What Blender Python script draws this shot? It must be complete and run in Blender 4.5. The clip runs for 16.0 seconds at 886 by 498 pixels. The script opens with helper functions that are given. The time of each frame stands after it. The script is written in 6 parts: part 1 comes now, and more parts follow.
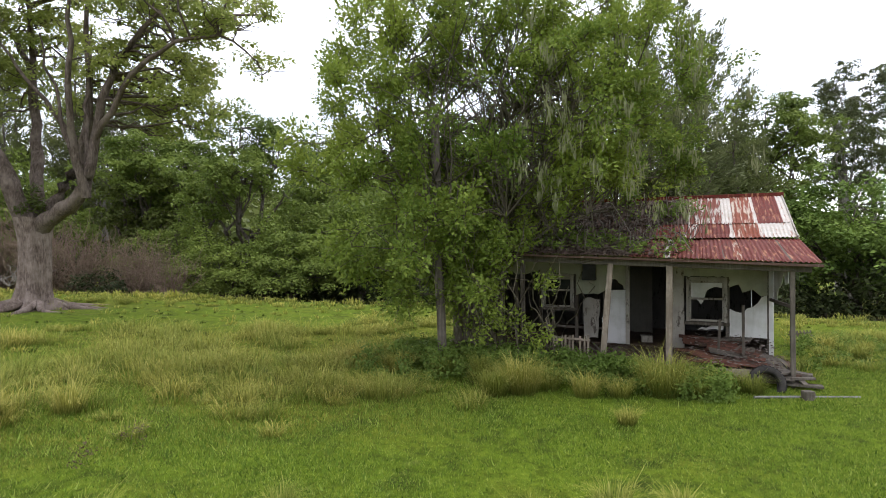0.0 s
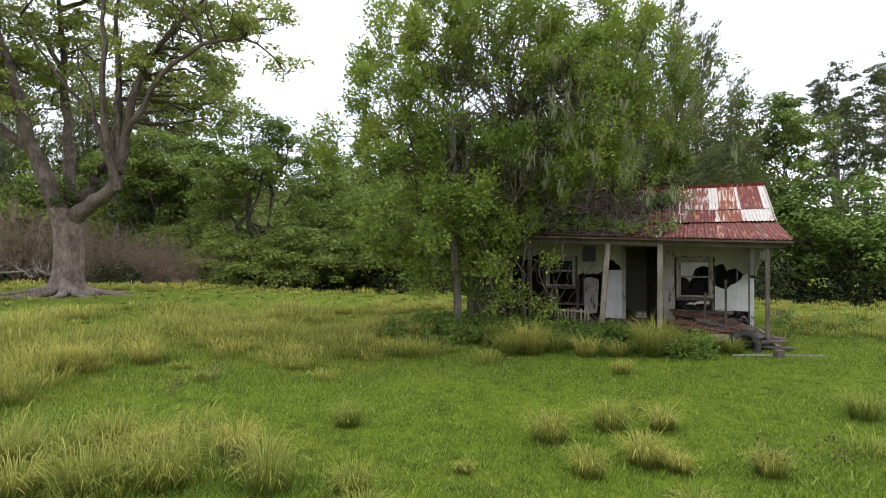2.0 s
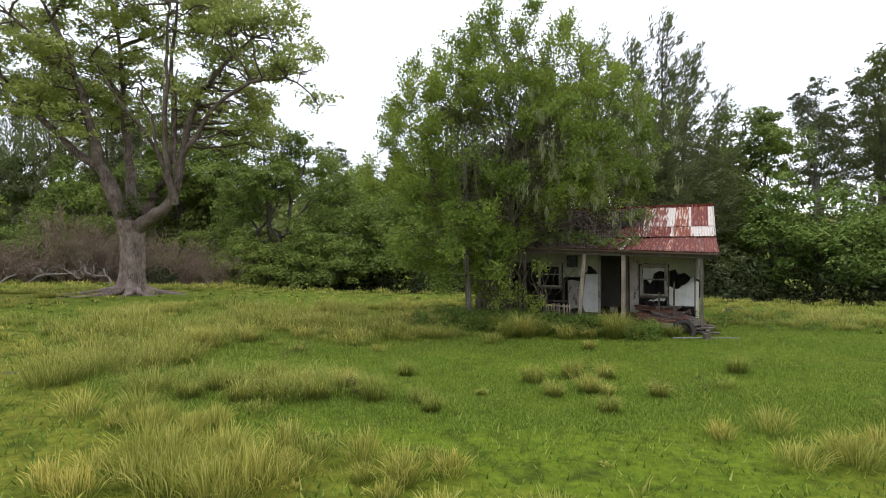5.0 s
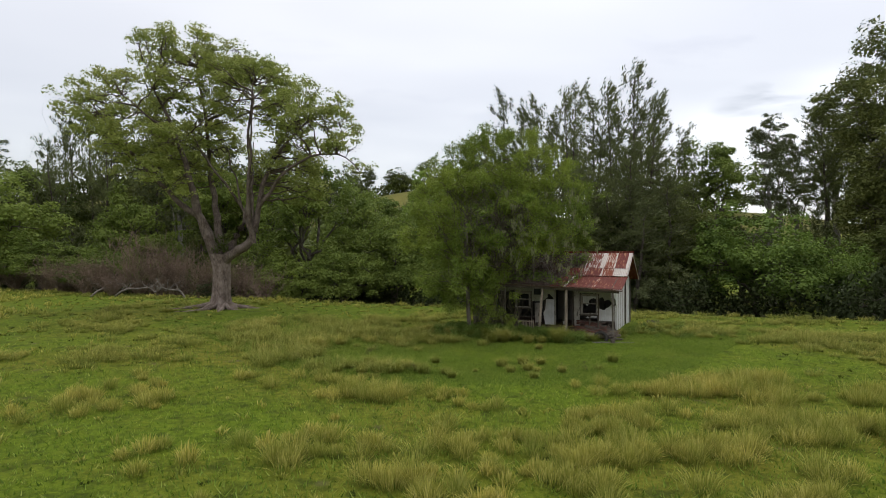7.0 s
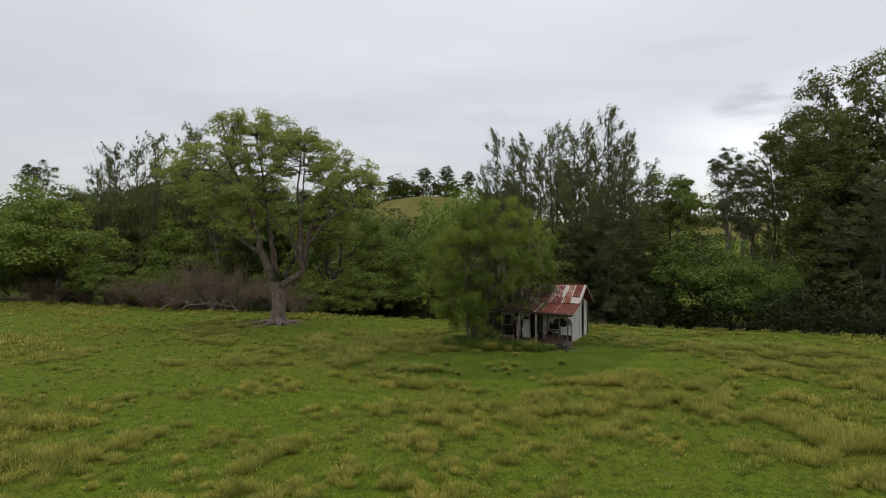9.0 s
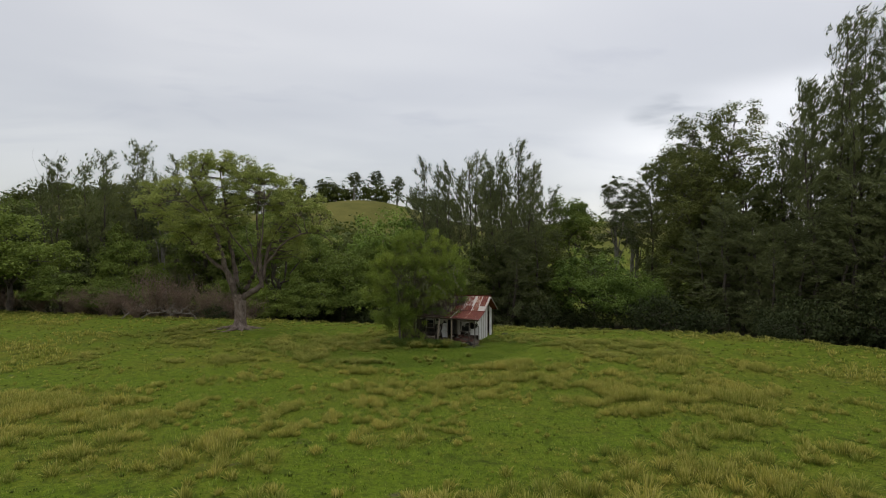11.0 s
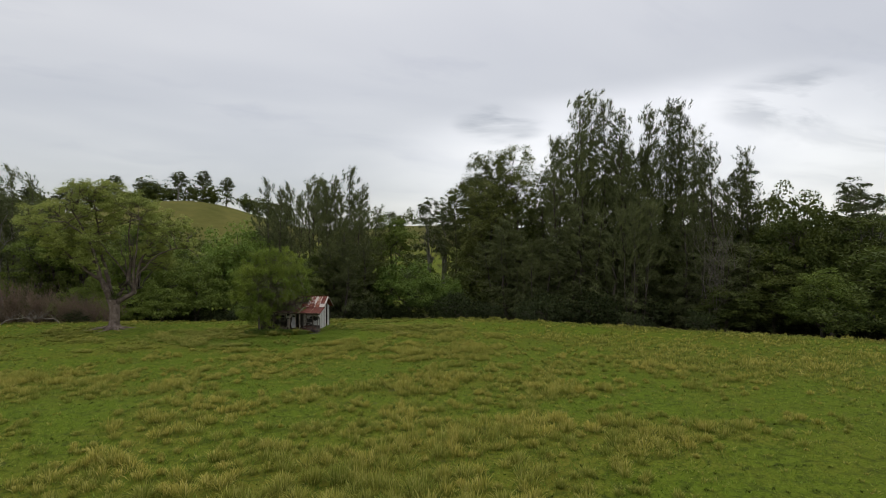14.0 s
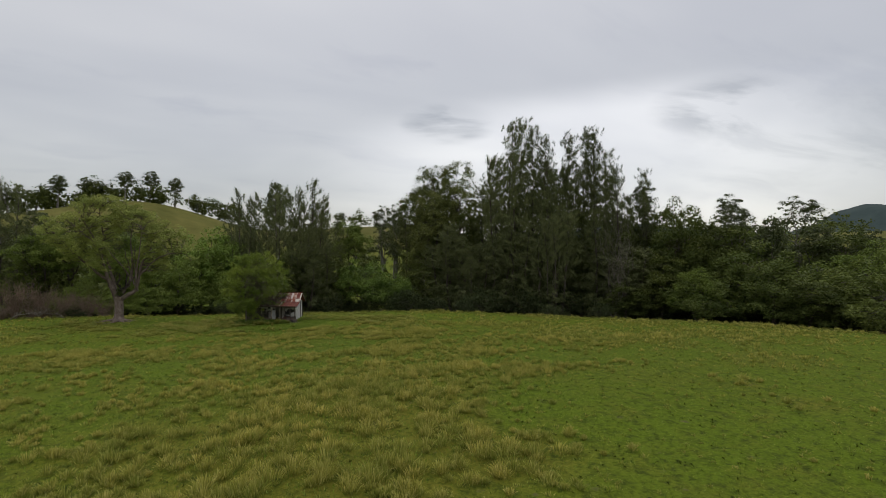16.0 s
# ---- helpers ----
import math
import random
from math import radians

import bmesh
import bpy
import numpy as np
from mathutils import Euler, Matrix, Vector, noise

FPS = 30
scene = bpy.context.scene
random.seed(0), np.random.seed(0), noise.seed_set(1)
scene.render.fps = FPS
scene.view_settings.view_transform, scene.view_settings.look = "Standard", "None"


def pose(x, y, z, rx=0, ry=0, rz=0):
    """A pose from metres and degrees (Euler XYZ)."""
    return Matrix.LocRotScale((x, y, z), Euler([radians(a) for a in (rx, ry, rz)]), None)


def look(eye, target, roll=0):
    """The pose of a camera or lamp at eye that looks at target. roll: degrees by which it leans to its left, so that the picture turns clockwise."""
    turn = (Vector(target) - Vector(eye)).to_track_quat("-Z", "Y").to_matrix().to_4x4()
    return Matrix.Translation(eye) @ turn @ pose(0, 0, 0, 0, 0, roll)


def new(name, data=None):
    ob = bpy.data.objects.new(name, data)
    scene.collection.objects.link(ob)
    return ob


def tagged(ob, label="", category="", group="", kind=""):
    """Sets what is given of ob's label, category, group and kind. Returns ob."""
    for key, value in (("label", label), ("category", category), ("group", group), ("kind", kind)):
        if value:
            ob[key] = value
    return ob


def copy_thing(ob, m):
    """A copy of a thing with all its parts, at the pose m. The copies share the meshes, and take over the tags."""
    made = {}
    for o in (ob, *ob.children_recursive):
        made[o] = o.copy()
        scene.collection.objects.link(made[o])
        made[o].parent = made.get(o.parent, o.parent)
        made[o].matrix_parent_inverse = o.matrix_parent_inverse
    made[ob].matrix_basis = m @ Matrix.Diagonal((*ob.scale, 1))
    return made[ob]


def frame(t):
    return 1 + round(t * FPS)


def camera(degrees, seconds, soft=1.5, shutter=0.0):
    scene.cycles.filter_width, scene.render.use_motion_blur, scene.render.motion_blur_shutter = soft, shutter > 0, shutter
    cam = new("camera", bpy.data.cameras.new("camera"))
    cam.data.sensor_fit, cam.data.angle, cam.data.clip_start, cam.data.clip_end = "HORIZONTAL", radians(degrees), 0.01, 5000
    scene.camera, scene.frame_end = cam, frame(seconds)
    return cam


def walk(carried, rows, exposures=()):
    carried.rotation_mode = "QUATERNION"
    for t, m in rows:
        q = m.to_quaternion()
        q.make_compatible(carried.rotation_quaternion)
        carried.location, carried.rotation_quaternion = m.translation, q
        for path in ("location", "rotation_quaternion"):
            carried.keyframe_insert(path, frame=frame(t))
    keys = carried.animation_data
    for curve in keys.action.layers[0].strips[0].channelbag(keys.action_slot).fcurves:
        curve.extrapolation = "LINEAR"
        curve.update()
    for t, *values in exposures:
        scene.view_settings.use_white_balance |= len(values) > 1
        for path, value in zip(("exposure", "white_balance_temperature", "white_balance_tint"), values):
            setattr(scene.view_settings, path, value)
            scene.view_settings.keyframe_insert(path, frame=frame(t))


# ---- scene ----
cam = camera(76.9, 16.0, 0.85)
METRES, EYE, TILT, LEAN, TURN = 84.0, 2.5, -2.5, 1.9, 0.0
ROWS = [
    (0.0, 0.0, 0.0, 0.0, -0.09, 2.81, -1.83),
    (0.5, -0.0011, -0.0103, -0.0015, -0.14, 2.78, -1.82),
    (1.0, -0.0026, -0.0204, -0.0021, -0.15, 2.79, -1.86),
    (1.5, -0.004, -0.024, -0.0034, -0.17, 2.79, -1.85),
    (2.0, -0.005, -0.0183, -0.0067, -0.18, 2.82, -1.84),
    (2.5, -0.006, -0.0113, -0.007, -0.16, 2.82, -1.83),
    (3.0, -0.0067, -0.0091, -0.0065, -0.18, 2.81, -1.83),
    (3.5, -0.0076, -0.0135, -0.0064, -0.17, 2.81, -1.84),
    (4.0, -0.0091, -0.0258, -0.0068, -0.2, 2.81, -1.86),
    (4.2, -0.0097, -0.0327, -0.0074, -0.24, 2.85, -1.82),
    (6.3, -0.0146, -0.1477, 0.004, -0.11, 2.89, -2.02),
    (6.5, -0.0158, -0.1607, 0.0059, -0.21, 2.84, -1.94),
    (7.0, -0.0179, -0.1956, 0.0101, -0.21, 2.84, -1.91),
    (7.5, -0.0201, -0.2318, 0.0151, -0.21, 2.82, -1.91),
    (8.0, -0.022, -0.2687, 0.0205, -0.23, 2.82, -1.87),
    (8.2, -0.0225, -0.2838, 0.023, -0.18, 2.83, -1.78),
    (10.3, -0.0336, -0.4377, 0.0476, -3.15, 2.91, -1.64),
    (10.5, -0.0341, -0.4532, 0.0481, -5.08, 3.02, -1.72),
    (11.0, -0.0388, -0.4912, 0.0504, -7.7, 3.09, -1.61),
    (11.5, -0.0446, -0.53, 0.0528, -8.22, 3.12, -1.61),
    (12.0, -0.0517, -0.571, 0.0555, -8.57, 3.12, -1.58),
    (12.5, -0.0583, -0.6117, 0.0557, -16.2, 3.31, -1.2),
    (13.0, -0.0713, -0.6528, 0.055, -23.78, 3.43, -0.73),
    (13.5, -0.0863, -0.6953, 0.0546, -24.55, 3.42, -0.68),
    (14.0, -0.1048, -0.7387, 0.0558, -24.78, 3.44, -0.66),
    (14.5, -0.1256, -0.784, 0.0564, -25.77, 3.43, -0.62),
    (15.0, -0.1502, -0.8303, 0.0554, -28.99, 3.45, -0.44),
    (15.5, -0.1777, -0.8774, 0.0536, -29.9, 3.47, -0.39),
    (16.0, -0.2079, -0.9262, 0.0531, -30.19, 3.43, -0.37),
]
walk(cam, [(t, pose(0, 0, EYE, TILT, LEAN, TURN) @ pose(METRES * x, METRES * y, METRES * z, 90 + pitch, roll, yaw)) for t, x, y, z, yaw, pitch, roll in ROWS],
     exposures=[(0.0, 0.10, 6250, 13), (4.0, 0.08, 6250, 13), (6.5, -0.56, 6450, 11), (8.0, -0.90, 6620, 10), (10.5, -1.10, 6620, 10), (13.5, -1.13, 6620, 10), (16.0, -1.33, 6620, 10)])

# ---- sky and light ----
world = bpy.data.worlds.new("overcast_sky")
scene.world = world
world.use_nodes = True
wn, wl = world.node_tree.nodes, world.node_tree.links
wn.clear()


def wnode(kind, **kw):
    n = wn.new(kind)
    for k, v in kw.items():
        n.inputs[k].default_value = v
    return n


coord = wnode("ShaderNodeTexCoord")
sky = wnode("ShaderNodeTexSky")
sky.sky_type, sky.sun_disc = "NISHITA", False
sky.sun_elevation, sky.sun_rotation = radians(74), radians(35)
sep = wnode("ShaderNodeSeparateXYZ")
wl.new(coord.outputs["Generated"], sep.inputs[0])
up = wnode("ShaderNodeMath"); up.operation = "MAXIMUM"; up.inputs[1].default_value = 0.0
wl.new(sep.outputs["Z"], up.inputs[0])
den = wnode("ShaderNodeMath"); den.operation = "ADD"; den.inputs[1].default_value = 0.16
wl.new(up.outputs[0], den.inputs[0])
flat = wnode("ShaderNodeVectorMath"); flat.operation = "SCALE"
inv = wnode("ShaderNodeMath"); inv.operation = "DIVIDE"; inv.inputs[0].default_value = 1.0
wl.new(den.outputs[0], inv.inputs[1])
wl.new(coord.outputs["Generated"], flat.inputs[0])
wl.new(inv.outputs[0], flat.inputs["Scale"])
stretch = wnode("ShaderNodeMapping")
stretch.inputs["Rotation"].default_value = (0, 0, radians(24))
stretch.inputs["Scale"].default_value = (0.5, 0.9, 0.0)
stretch.inputs["Location"].default_value = (0.6, 0.55, 0.0)
wl.new(flat.outputs[0], stretch.inputs["Vector"])
cloud = wnode("ShaderNodeTexNoise", Scale=0.95, Detail=4.0, Roughness=0.48, Distortion=0.3)
wl.new(stretch.outputs[0], cloud.inputs["Vector"])
shade = wnode("ShaderNodeValToRGB")
shade.color_ramp.elements[0].position, shade.color_ramp.elements[0].color = 0.30, (0.735, 0.725, 0.735, 1)
shade.color_ramp.elements[1].position, shade.color_ramp.elements[1].color = 0.66, (0.985, 0.965, 0.94, 1)
e = shade.color_ramp.elements.new(0.48); e.color = (0.835, 0.822, 0.818, 1)
wl.new(cloud.outputs["Fac"], shade.inputs[0])
# an overcast sky is about three times as bright overhead as at the horizon
rise = wnode("ShaderNodeMapRange"); rise.inputs["To Min"].default_value = 1.15; rise.inputs["To Max"].default_value = 2.5
wl.new(up.outputs[0], rise.inputs["Value"])
# small ragged grey puffs under the main layer
puff = wnode("ShaderNodeTexNoise", Scale=2.6, Detail=6.0, Roughness=0.55, Distortion=0.5)
wl.new(stretch.outputs[0], puff.inputs["Vector"])
puffs = wnode("ShaderNodeValToRGB")
puffs.color_ramp.elements[0].position, puffs.color_ramp.elements[0].color = 0.56, (1, 1, 1, 1)
puffs.color_ramp.elements[1].position, puffs.color_ramp.elements[1].color = 0.70, (0.90, 0.90, 0.92, 1)
wl.new(puff.outputs["Fac"], puffs.inputs[0])
veil = wnode("ShaderNodeVectorMath"); veil.operation = "MULTIPLY"
wl.new(shade.outputs[0], veil.inputs[0]); wl.new(puffs.outputs[0], veil.inputs[1])
lit = wnode("ShaderNodeVectorMath"); lit.operation = "SCALE"
wl.new(veil.outputs[0], lit.inputs[0]); wl.new(rise.outputs[0], lit.inputs["Scale"])
# thinner, brighter cloud low over one end of the valley, under a sloping edge of the grey layer
def sky_toward(direction, low, high, first, last, source):
    """A value that goes from first to last as the sky's direction turns towards the given one."""
    toward = wnode("ShaderNodeVectorMath"); toward.operation = "DOT_PRODUCT"; toward.inputs[1].default_value = direction
    wl.new(source, toward.inputs[0])
    ease = wnode("ShaderNodeMapRange"); ease.interpolation_type = "SMOOTHSTEP"
    for socket, value in (("From Min", low), ("From Max", high), ("To Min", first), ("To Max", last)):
        ease.inputs[socket].default_value = value
    wl.new(toward.outputs["Value"], ease.inputs["Value"])
    return ease.outputs[0]


def combine(a, b, how):
    m = wnode("ShaderNodeMath"); m.operation = how
    for socket, v in zip(m.inputs, (a, b)):
        if isinstance(v, (int, float)):
            socket.default_value = v
        else:
            wl.new(v, socket)
    return m.outputs[0]


squash = wnode("ShaderNodeVectorMath"); squash.operation = "MULTIPLY"; squash.inputs[1].default_value = (1.0, 1.0, 2.6)
wl.new(coord.outputs["Generated"], squash.inputs[0])
level = wnode("ShaderNodeVectorMath"); level.operation = "NORMALIZE"
wl.new(squash.outputs[0], level.inputs[0])
frayed = wnode("ShaderNodeVectorMath"); frayed.operation = "MULTIPLY_ADD"; frayed.inputs[1].default_value = (0.0, 0.0, 0.07)
wl.new(cloud.outputs["Color"], frayed.inputs[0]); wl.new(coord.outputs["Generated"], frayed.inputs[2])
under = sky_toward((0.202, 0.145, -0.969), -0.075, -0.010, 0.0, 1.0, frayed.outputs[0])
side = sky_toward((0.70, 0.714, 0.0), 0.86, 0.98, 0.0, 1.0, coord.outputs["Generated"])
band = combine(combine(combine(under, side, "MULTIPLY"), 0.52, "MULTIPLY"), 0.94, "ADD")
dimmer = sky_toward((0.643, 0.766, 0.0), 0.50, 0.93, 0.94, 1.0, coord.outputs["Generated"])
total = combine(band, dimmer, "MULTIPLY")
for spot, reach, dark in (((0.434, 0.732, 0.503), 0.0035, 0.40), ((0.709, 0.467, 0.512), 0.0055, 0.34), ((0.80, 0.385, 0.37), 0.022, 0.16)):
    far = sky_toward(tuple(Vector(spot).normalized()), 1 - reach, 1 - reach * 0.15, 0.0, 1.0, level.outputs[0])
    ragged = wnode("ShaderNodeMapRange")
    for socket, value in (("From Min", 0.46), ("From Max", 0.58)):
        ragged.inputs[socket].default_value = value
    wl.new(puff.outputs["Fac"], ragged.inputs["Value"])
    shadow = combine(far, combine(combine(ragged.outputs[0], 0.8, "MULTIPLY"), 0.2, "ADD"), "MULTIPLY")
    total = combine(total, combine(1.0, combine(shadow, dark, "MULTIPLY"), "SUBTRACT"), "MULTIPLY")
opened = wnode("ShaderNodeVectorMath"); opened.operation = "SCALE"
wl.new(lit.outputs[0], opened.inputs[0]); wl.new(total, opened.inputs["Scale"])
cover = wnode("ShaderNodeBackground", Strength=1.0)
wl.new(opened.outputs[0], cover.inputs["Color"])
clear = wnode("ShaderNodeBackground", Strength=0.08)
wl.new(sky.outputs[0], clear.inputs["Color"])
both = wnode("ShaderNodeAddShader")
wl.new(cover.outputs[0], both.inputs[0]); wl.new(clear.outputs[0], both.inputs[1])
wout = wnode("ShaderNodeOutputWorld")
wl.new(both.outputs[0], wout.inputs["Surface"])

sun = new("sun", bpy.data.lights.new("sun", "SUN"))
sun.data.energy, sun.data.angle, sun.data.color = 1.15, radians(40), (1.0, 0.97, 0.92)
sun.matrix_world = look((0, 0, 60), (-10, -14, 0))


# ---- materials ----
class Mat:
    """A node material with a few short ways to chain textures."""

    def __init__(self, name, rough=0.8, metal=0.0, spec=0.3):
        self.m = bpy.data.materials.new(name)
        self.m.use_nodes = True
        self.n, self.l = self.m.node_tree.nodes, self.m.node_tree.links
        self.b = self.n["Principled BSDF"]
        self.b.inputs["Roughness"].default_value = rough
        self.b.inputs["Metallic"].default_value = metal
        self.b.inputs["Specular IOR Level"].default_value = spec
        self.tc = self.n.new("ShaderNodeTexCoord")

    def space(self, which="Object", scale=(1, 1, 1)):
        mp = self.n.new("ShaderNodeMapping")
        mp.inputs["Scale"].default_value = scale
        self.l.new(self.tc.outputs[which], mp.inputs["Vector"])
        return mp.outputs[0]

    def noise(self, scale, detail=4.0, rough=0.6, vec=None, distort=0.0):
        t = self.n.new("ShaderNodeTexNoise")
        for k, v in (("Scale", scale), ("Detail", detail), ("Roughness", rough), ("Distortion", distort)):
            t.inputs[k].default_value = v
        if vec is not None:
            self.l.new(vec, t.inputs["Vector"])
        return t.outputs["Fac"]

    def ramp(self, fac, *stops):
        r = self.n.new("ShaderNodeValToRGB")
        els = r.color_ramp.elements
        while len(els) < len(stops):
            els.new(0.5)
        for el, (p, c) in zip(els, stops):
            el.position = p
            el.color = (*c, 1) if len(c) == 3 else c
        self.l.new(fac, r.inputs[0])
        return r.outputs[0]

    def mix(self, fac, a, b, mode="MIX"):
        x = self.n.new("ShaderNodeMix")
        x.data_type, x.blend_type = "RGBA", mode
        for sock, v in ((x.inputs[0], fac), (x.inputs[6], a), (x.inputs[7], b)):
            if isinstance(v, (int, float)):
                sock.default_value = v
            elif isinstance(v, tuple):
                sock.default_value = (*v, 1)
            else:
                self.l.new(v, sock)
        return x.outputs[2]

    def island(self):
        return self.n.new("ShaderNodeNewGeometry").outputs["Random Per Island"]

    def rand(self):
        return self.n.new("ShaderNodeObjectInfo").outputs["Random"]

    def color(self, c):
        self.l.new(c, self.b.inputs["Base Color"])
        return self

    def bump(self, height, strength=0.3, dist=0.02):
        b = self.n.new("ShaderNodeBump")
        b.inputs["Strength"].default_value, b.inputs["Distance"].default_value = strength, dist
        self.l.new(height, b.inputs["Height"])
        self.l.new(b.outputs[0], self.b.inputs["Normal"])
        return self

    def thin(self, c, share=0.35):
        """Lets some light through, as a leaf does."""
        t = self.n.new("ShaderNodeBsdfTranslucent")
        self.l.new(c, t.inputs["Color"])
        x = self.n.new("ShaderNodeMixShader")
        x.inputs[0].default_value = share
        self.l.new(self.b.outputs[0], x.inputs[1]); self.l.new(t.outputs[0], x.inputs[2])
        self.l.new(x.outputs[0], self.n["Material Output"].inputs["Surface"])
        return self


def leaf_mat(name, dark, mid, light, share=0.35, rough=0.55, patch=0.25):
    k = Mat(name, rough, 0, 0.12)
    c = k.ramp(k.island(), (0.0, dark), (0.55, mid), (1.0, light))
    wide = k.noise(patch, 2.0, 0.5, k.space("Object"))
    c = k.mix(0.55, c, k.ramp(wide, (0.34, dark), (0.68, light)))
    c = k.mix(0.34, c, k.ramp(k.rand(), (0.0, dark), (1.0, light)))
    return k.color(c).thin(c, share).m


def bark_mat(name, dark, mid, light, scale=3.0):
    k = Mat(name, 0.9, 0, 0.15)
    v = k.space("Object", (1, 1, 0.22))
    fine = k.noise(scale * 6, 6, 0.7, v)
    c = k.ramp(fine, (0.30, dark), (0.52, mid), (0.72, light))
    spots = k.noise(scale * 0.8, 3, 0.6, k.space("Object"))
    c = k.mix(k.ramp(spots, (0.45, (0, 0, 0)), (0.70, (0.75, 0.75, 0.75))), c, light)
    return k.color(c).bump(fine, 0.9, 0.07).m


M_VINE = leaf_mat("leaves_bright_green", (0.121, 0.185, 0.035), (0.273, 0.359, 0.055), (0.469, 0.531, 0.092), 0.32)
M_FIG = leaf_mat("leaves_olive", (0.161, 0.215, 0.055), (0.309, 0.370, 0.096), (0.490, 0.520, 0.147), 0.35)
M_ROUND = leaf_mat("leaves_mid_green", (0.077, 0.119, 0.025), (0.165, 0.231, 0.046), (0.294, 0.361, 0.074), 0.35)
M_DEEP = leaf_mat("leaves_deep_green", (0.047, 0.071, 0.017), (0.095, 0.125, 0.030), (0.159, 0.179, 0.041), 0.3)
M_CASU = leaf_mat("needles_grey_green", (0.081, 0.096, 0.044), (0.143, 0.166, 0.068), (0.240, 0.268, 0.103), 0.3)
M_GUM = leaf_mat("leaves_grey_olive", (0.063, 0.080, 0.031), (0.108, 0.131, 0.051), (0.159, 0.181, 0.073), 0.3)
M_SCRUB = leaf_mat("twigs_brown", (0.068, 0.048, 0.031), (0.115, 0.082, 0.050), (0.162, 0.120, 0.072), 0.15)
M_MOSS = leaf_mat("hanging_moss", (0.172, 0.187, 0.090), (0.259, 0.273, 0.138), (0.374, 0.381, 0.207), 0.3)


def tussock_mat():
    """Green at the root of each blade, straw towards its tip; roots also darkened for shade in the clump."""
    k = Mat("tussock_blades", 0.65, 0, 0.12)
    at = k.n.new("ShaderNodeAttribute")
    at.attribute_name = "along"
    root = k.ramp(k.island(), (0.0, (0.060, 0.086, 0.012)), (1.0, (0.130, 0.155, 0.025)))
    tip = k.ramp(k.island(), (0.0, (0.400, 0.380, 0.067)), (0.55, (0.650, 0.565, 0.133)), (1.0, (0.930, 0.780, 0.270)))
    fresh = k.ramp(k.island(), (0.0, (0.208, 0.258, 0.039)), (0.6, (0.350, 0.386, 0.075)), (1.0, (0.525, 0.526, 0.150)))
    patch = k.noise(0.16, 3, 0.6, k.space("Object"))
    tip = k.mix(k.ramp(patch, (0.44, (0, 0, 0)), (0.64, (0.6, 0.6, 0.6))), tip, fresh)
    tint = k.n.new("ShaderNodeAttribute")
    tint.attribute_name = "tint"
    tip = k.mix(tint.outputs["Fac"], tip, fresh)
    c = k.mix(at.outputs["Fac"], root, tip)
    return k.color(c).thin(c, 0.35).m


def lawn_mat():
    """Each blade of the turf has a green of its own."""
    k = Mat("lawn_blades", 0.55, 0, 0.18)
    c = k.ramp(k.island(), (0.0, (0.059, 0.110, 0.012)), (0.5, (0.173, 0.265, 0.032)), (0.85, (0.281, 0.370, 0.062)), (1.0, (0.400, 0.440, 0.110)))
    return k.color(c).thin(c, 0.4).m


M_BLADE = lawn_mat()
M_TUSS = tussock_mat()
M_BRIGHT = leaf_mat("leaves_fresh_green", (0.055, 0.100, 0.022), (0.165, 0.250, 0.046), (0.300, 0.410, 0.080), 0.30)
M_OLIVE = leaf_mat("leaves_warm_olive", (0.080, 0.102, 0.030), (0.158, 0.185, 0.052), (0.245, 0.265, 0.076), 0.35)
M_DUSK = leaf_mat("leaves_dull_green", (0.052, 0.080, 0.020), (0.110, 0.150, 0.034), (0.195, 0.230, 0.052), 0.3)
# shrub leaves whose colour holds the deep shade under the creek trees
M_SHADY = leaf_mat("leaves_shade_darkened", (0.022, 0.033, 0.011), (0.040, 0.055, 0.018), (0.068, 0.085, 0.027), 0.25)
M_DARKWEED = leaf_mat("dark_paddock_weed", (0.040, 0.060, 0.010), (0.066, 0.092, 0.014), (0.100, 0.125, 0.022), 0.3)
M_WEED = leaf_mat("weeds_green", (0.085, 0.140, 0.028), (0.155, 0.235, 0.042), (0.250, 0.335, 0.068), 0.4)
M_FIGBARK = bark_mat("bark_brown_grey", (0.062, 0.045, 0.035), (0.175, 0.133, 0.110), (0.338, 0.275, 0.237), 2.2)
M_FIGLIMB = bark_mat("bark_limb_brown", (0.045, 0.034, 0.027), (0.120, 0.092, 0.075), (0.235, 0.190, 0.160), 2.2)
M_BARK = bark_mat("bark_dark", (0.035, 0.028, 0.022), (0.090, 0.075, 0.060), (0.180, 0.160, 0.135), 2.0)
M_PALE = bark_mat("bark_pale", (0.090, 0.080, 0.065), (0.220, 0.200, 0.170), (0.360, 0.340, 0.300), 2.0)
M_DRY = bark_mat("dry_brown_twigs", (0.103, 0.068, 0.049), (0.234, 0.168, 0.121), (0.390, 0.296, 0.228), 3.0)
M_TWIG = bark_mat("pale_green_brown_stems", (0.056, 0.048, 0.030), (0.124, 0.108, 0.072), (0.205, 0.180, 0.132), 3.0)
M_DEADWOOD = bark_mat("dead_grey_wood", (0.090, 0.075, 0.062), (0.190, 0.165, 0.140), (0.310, 0.280, 0.245), 3.0)


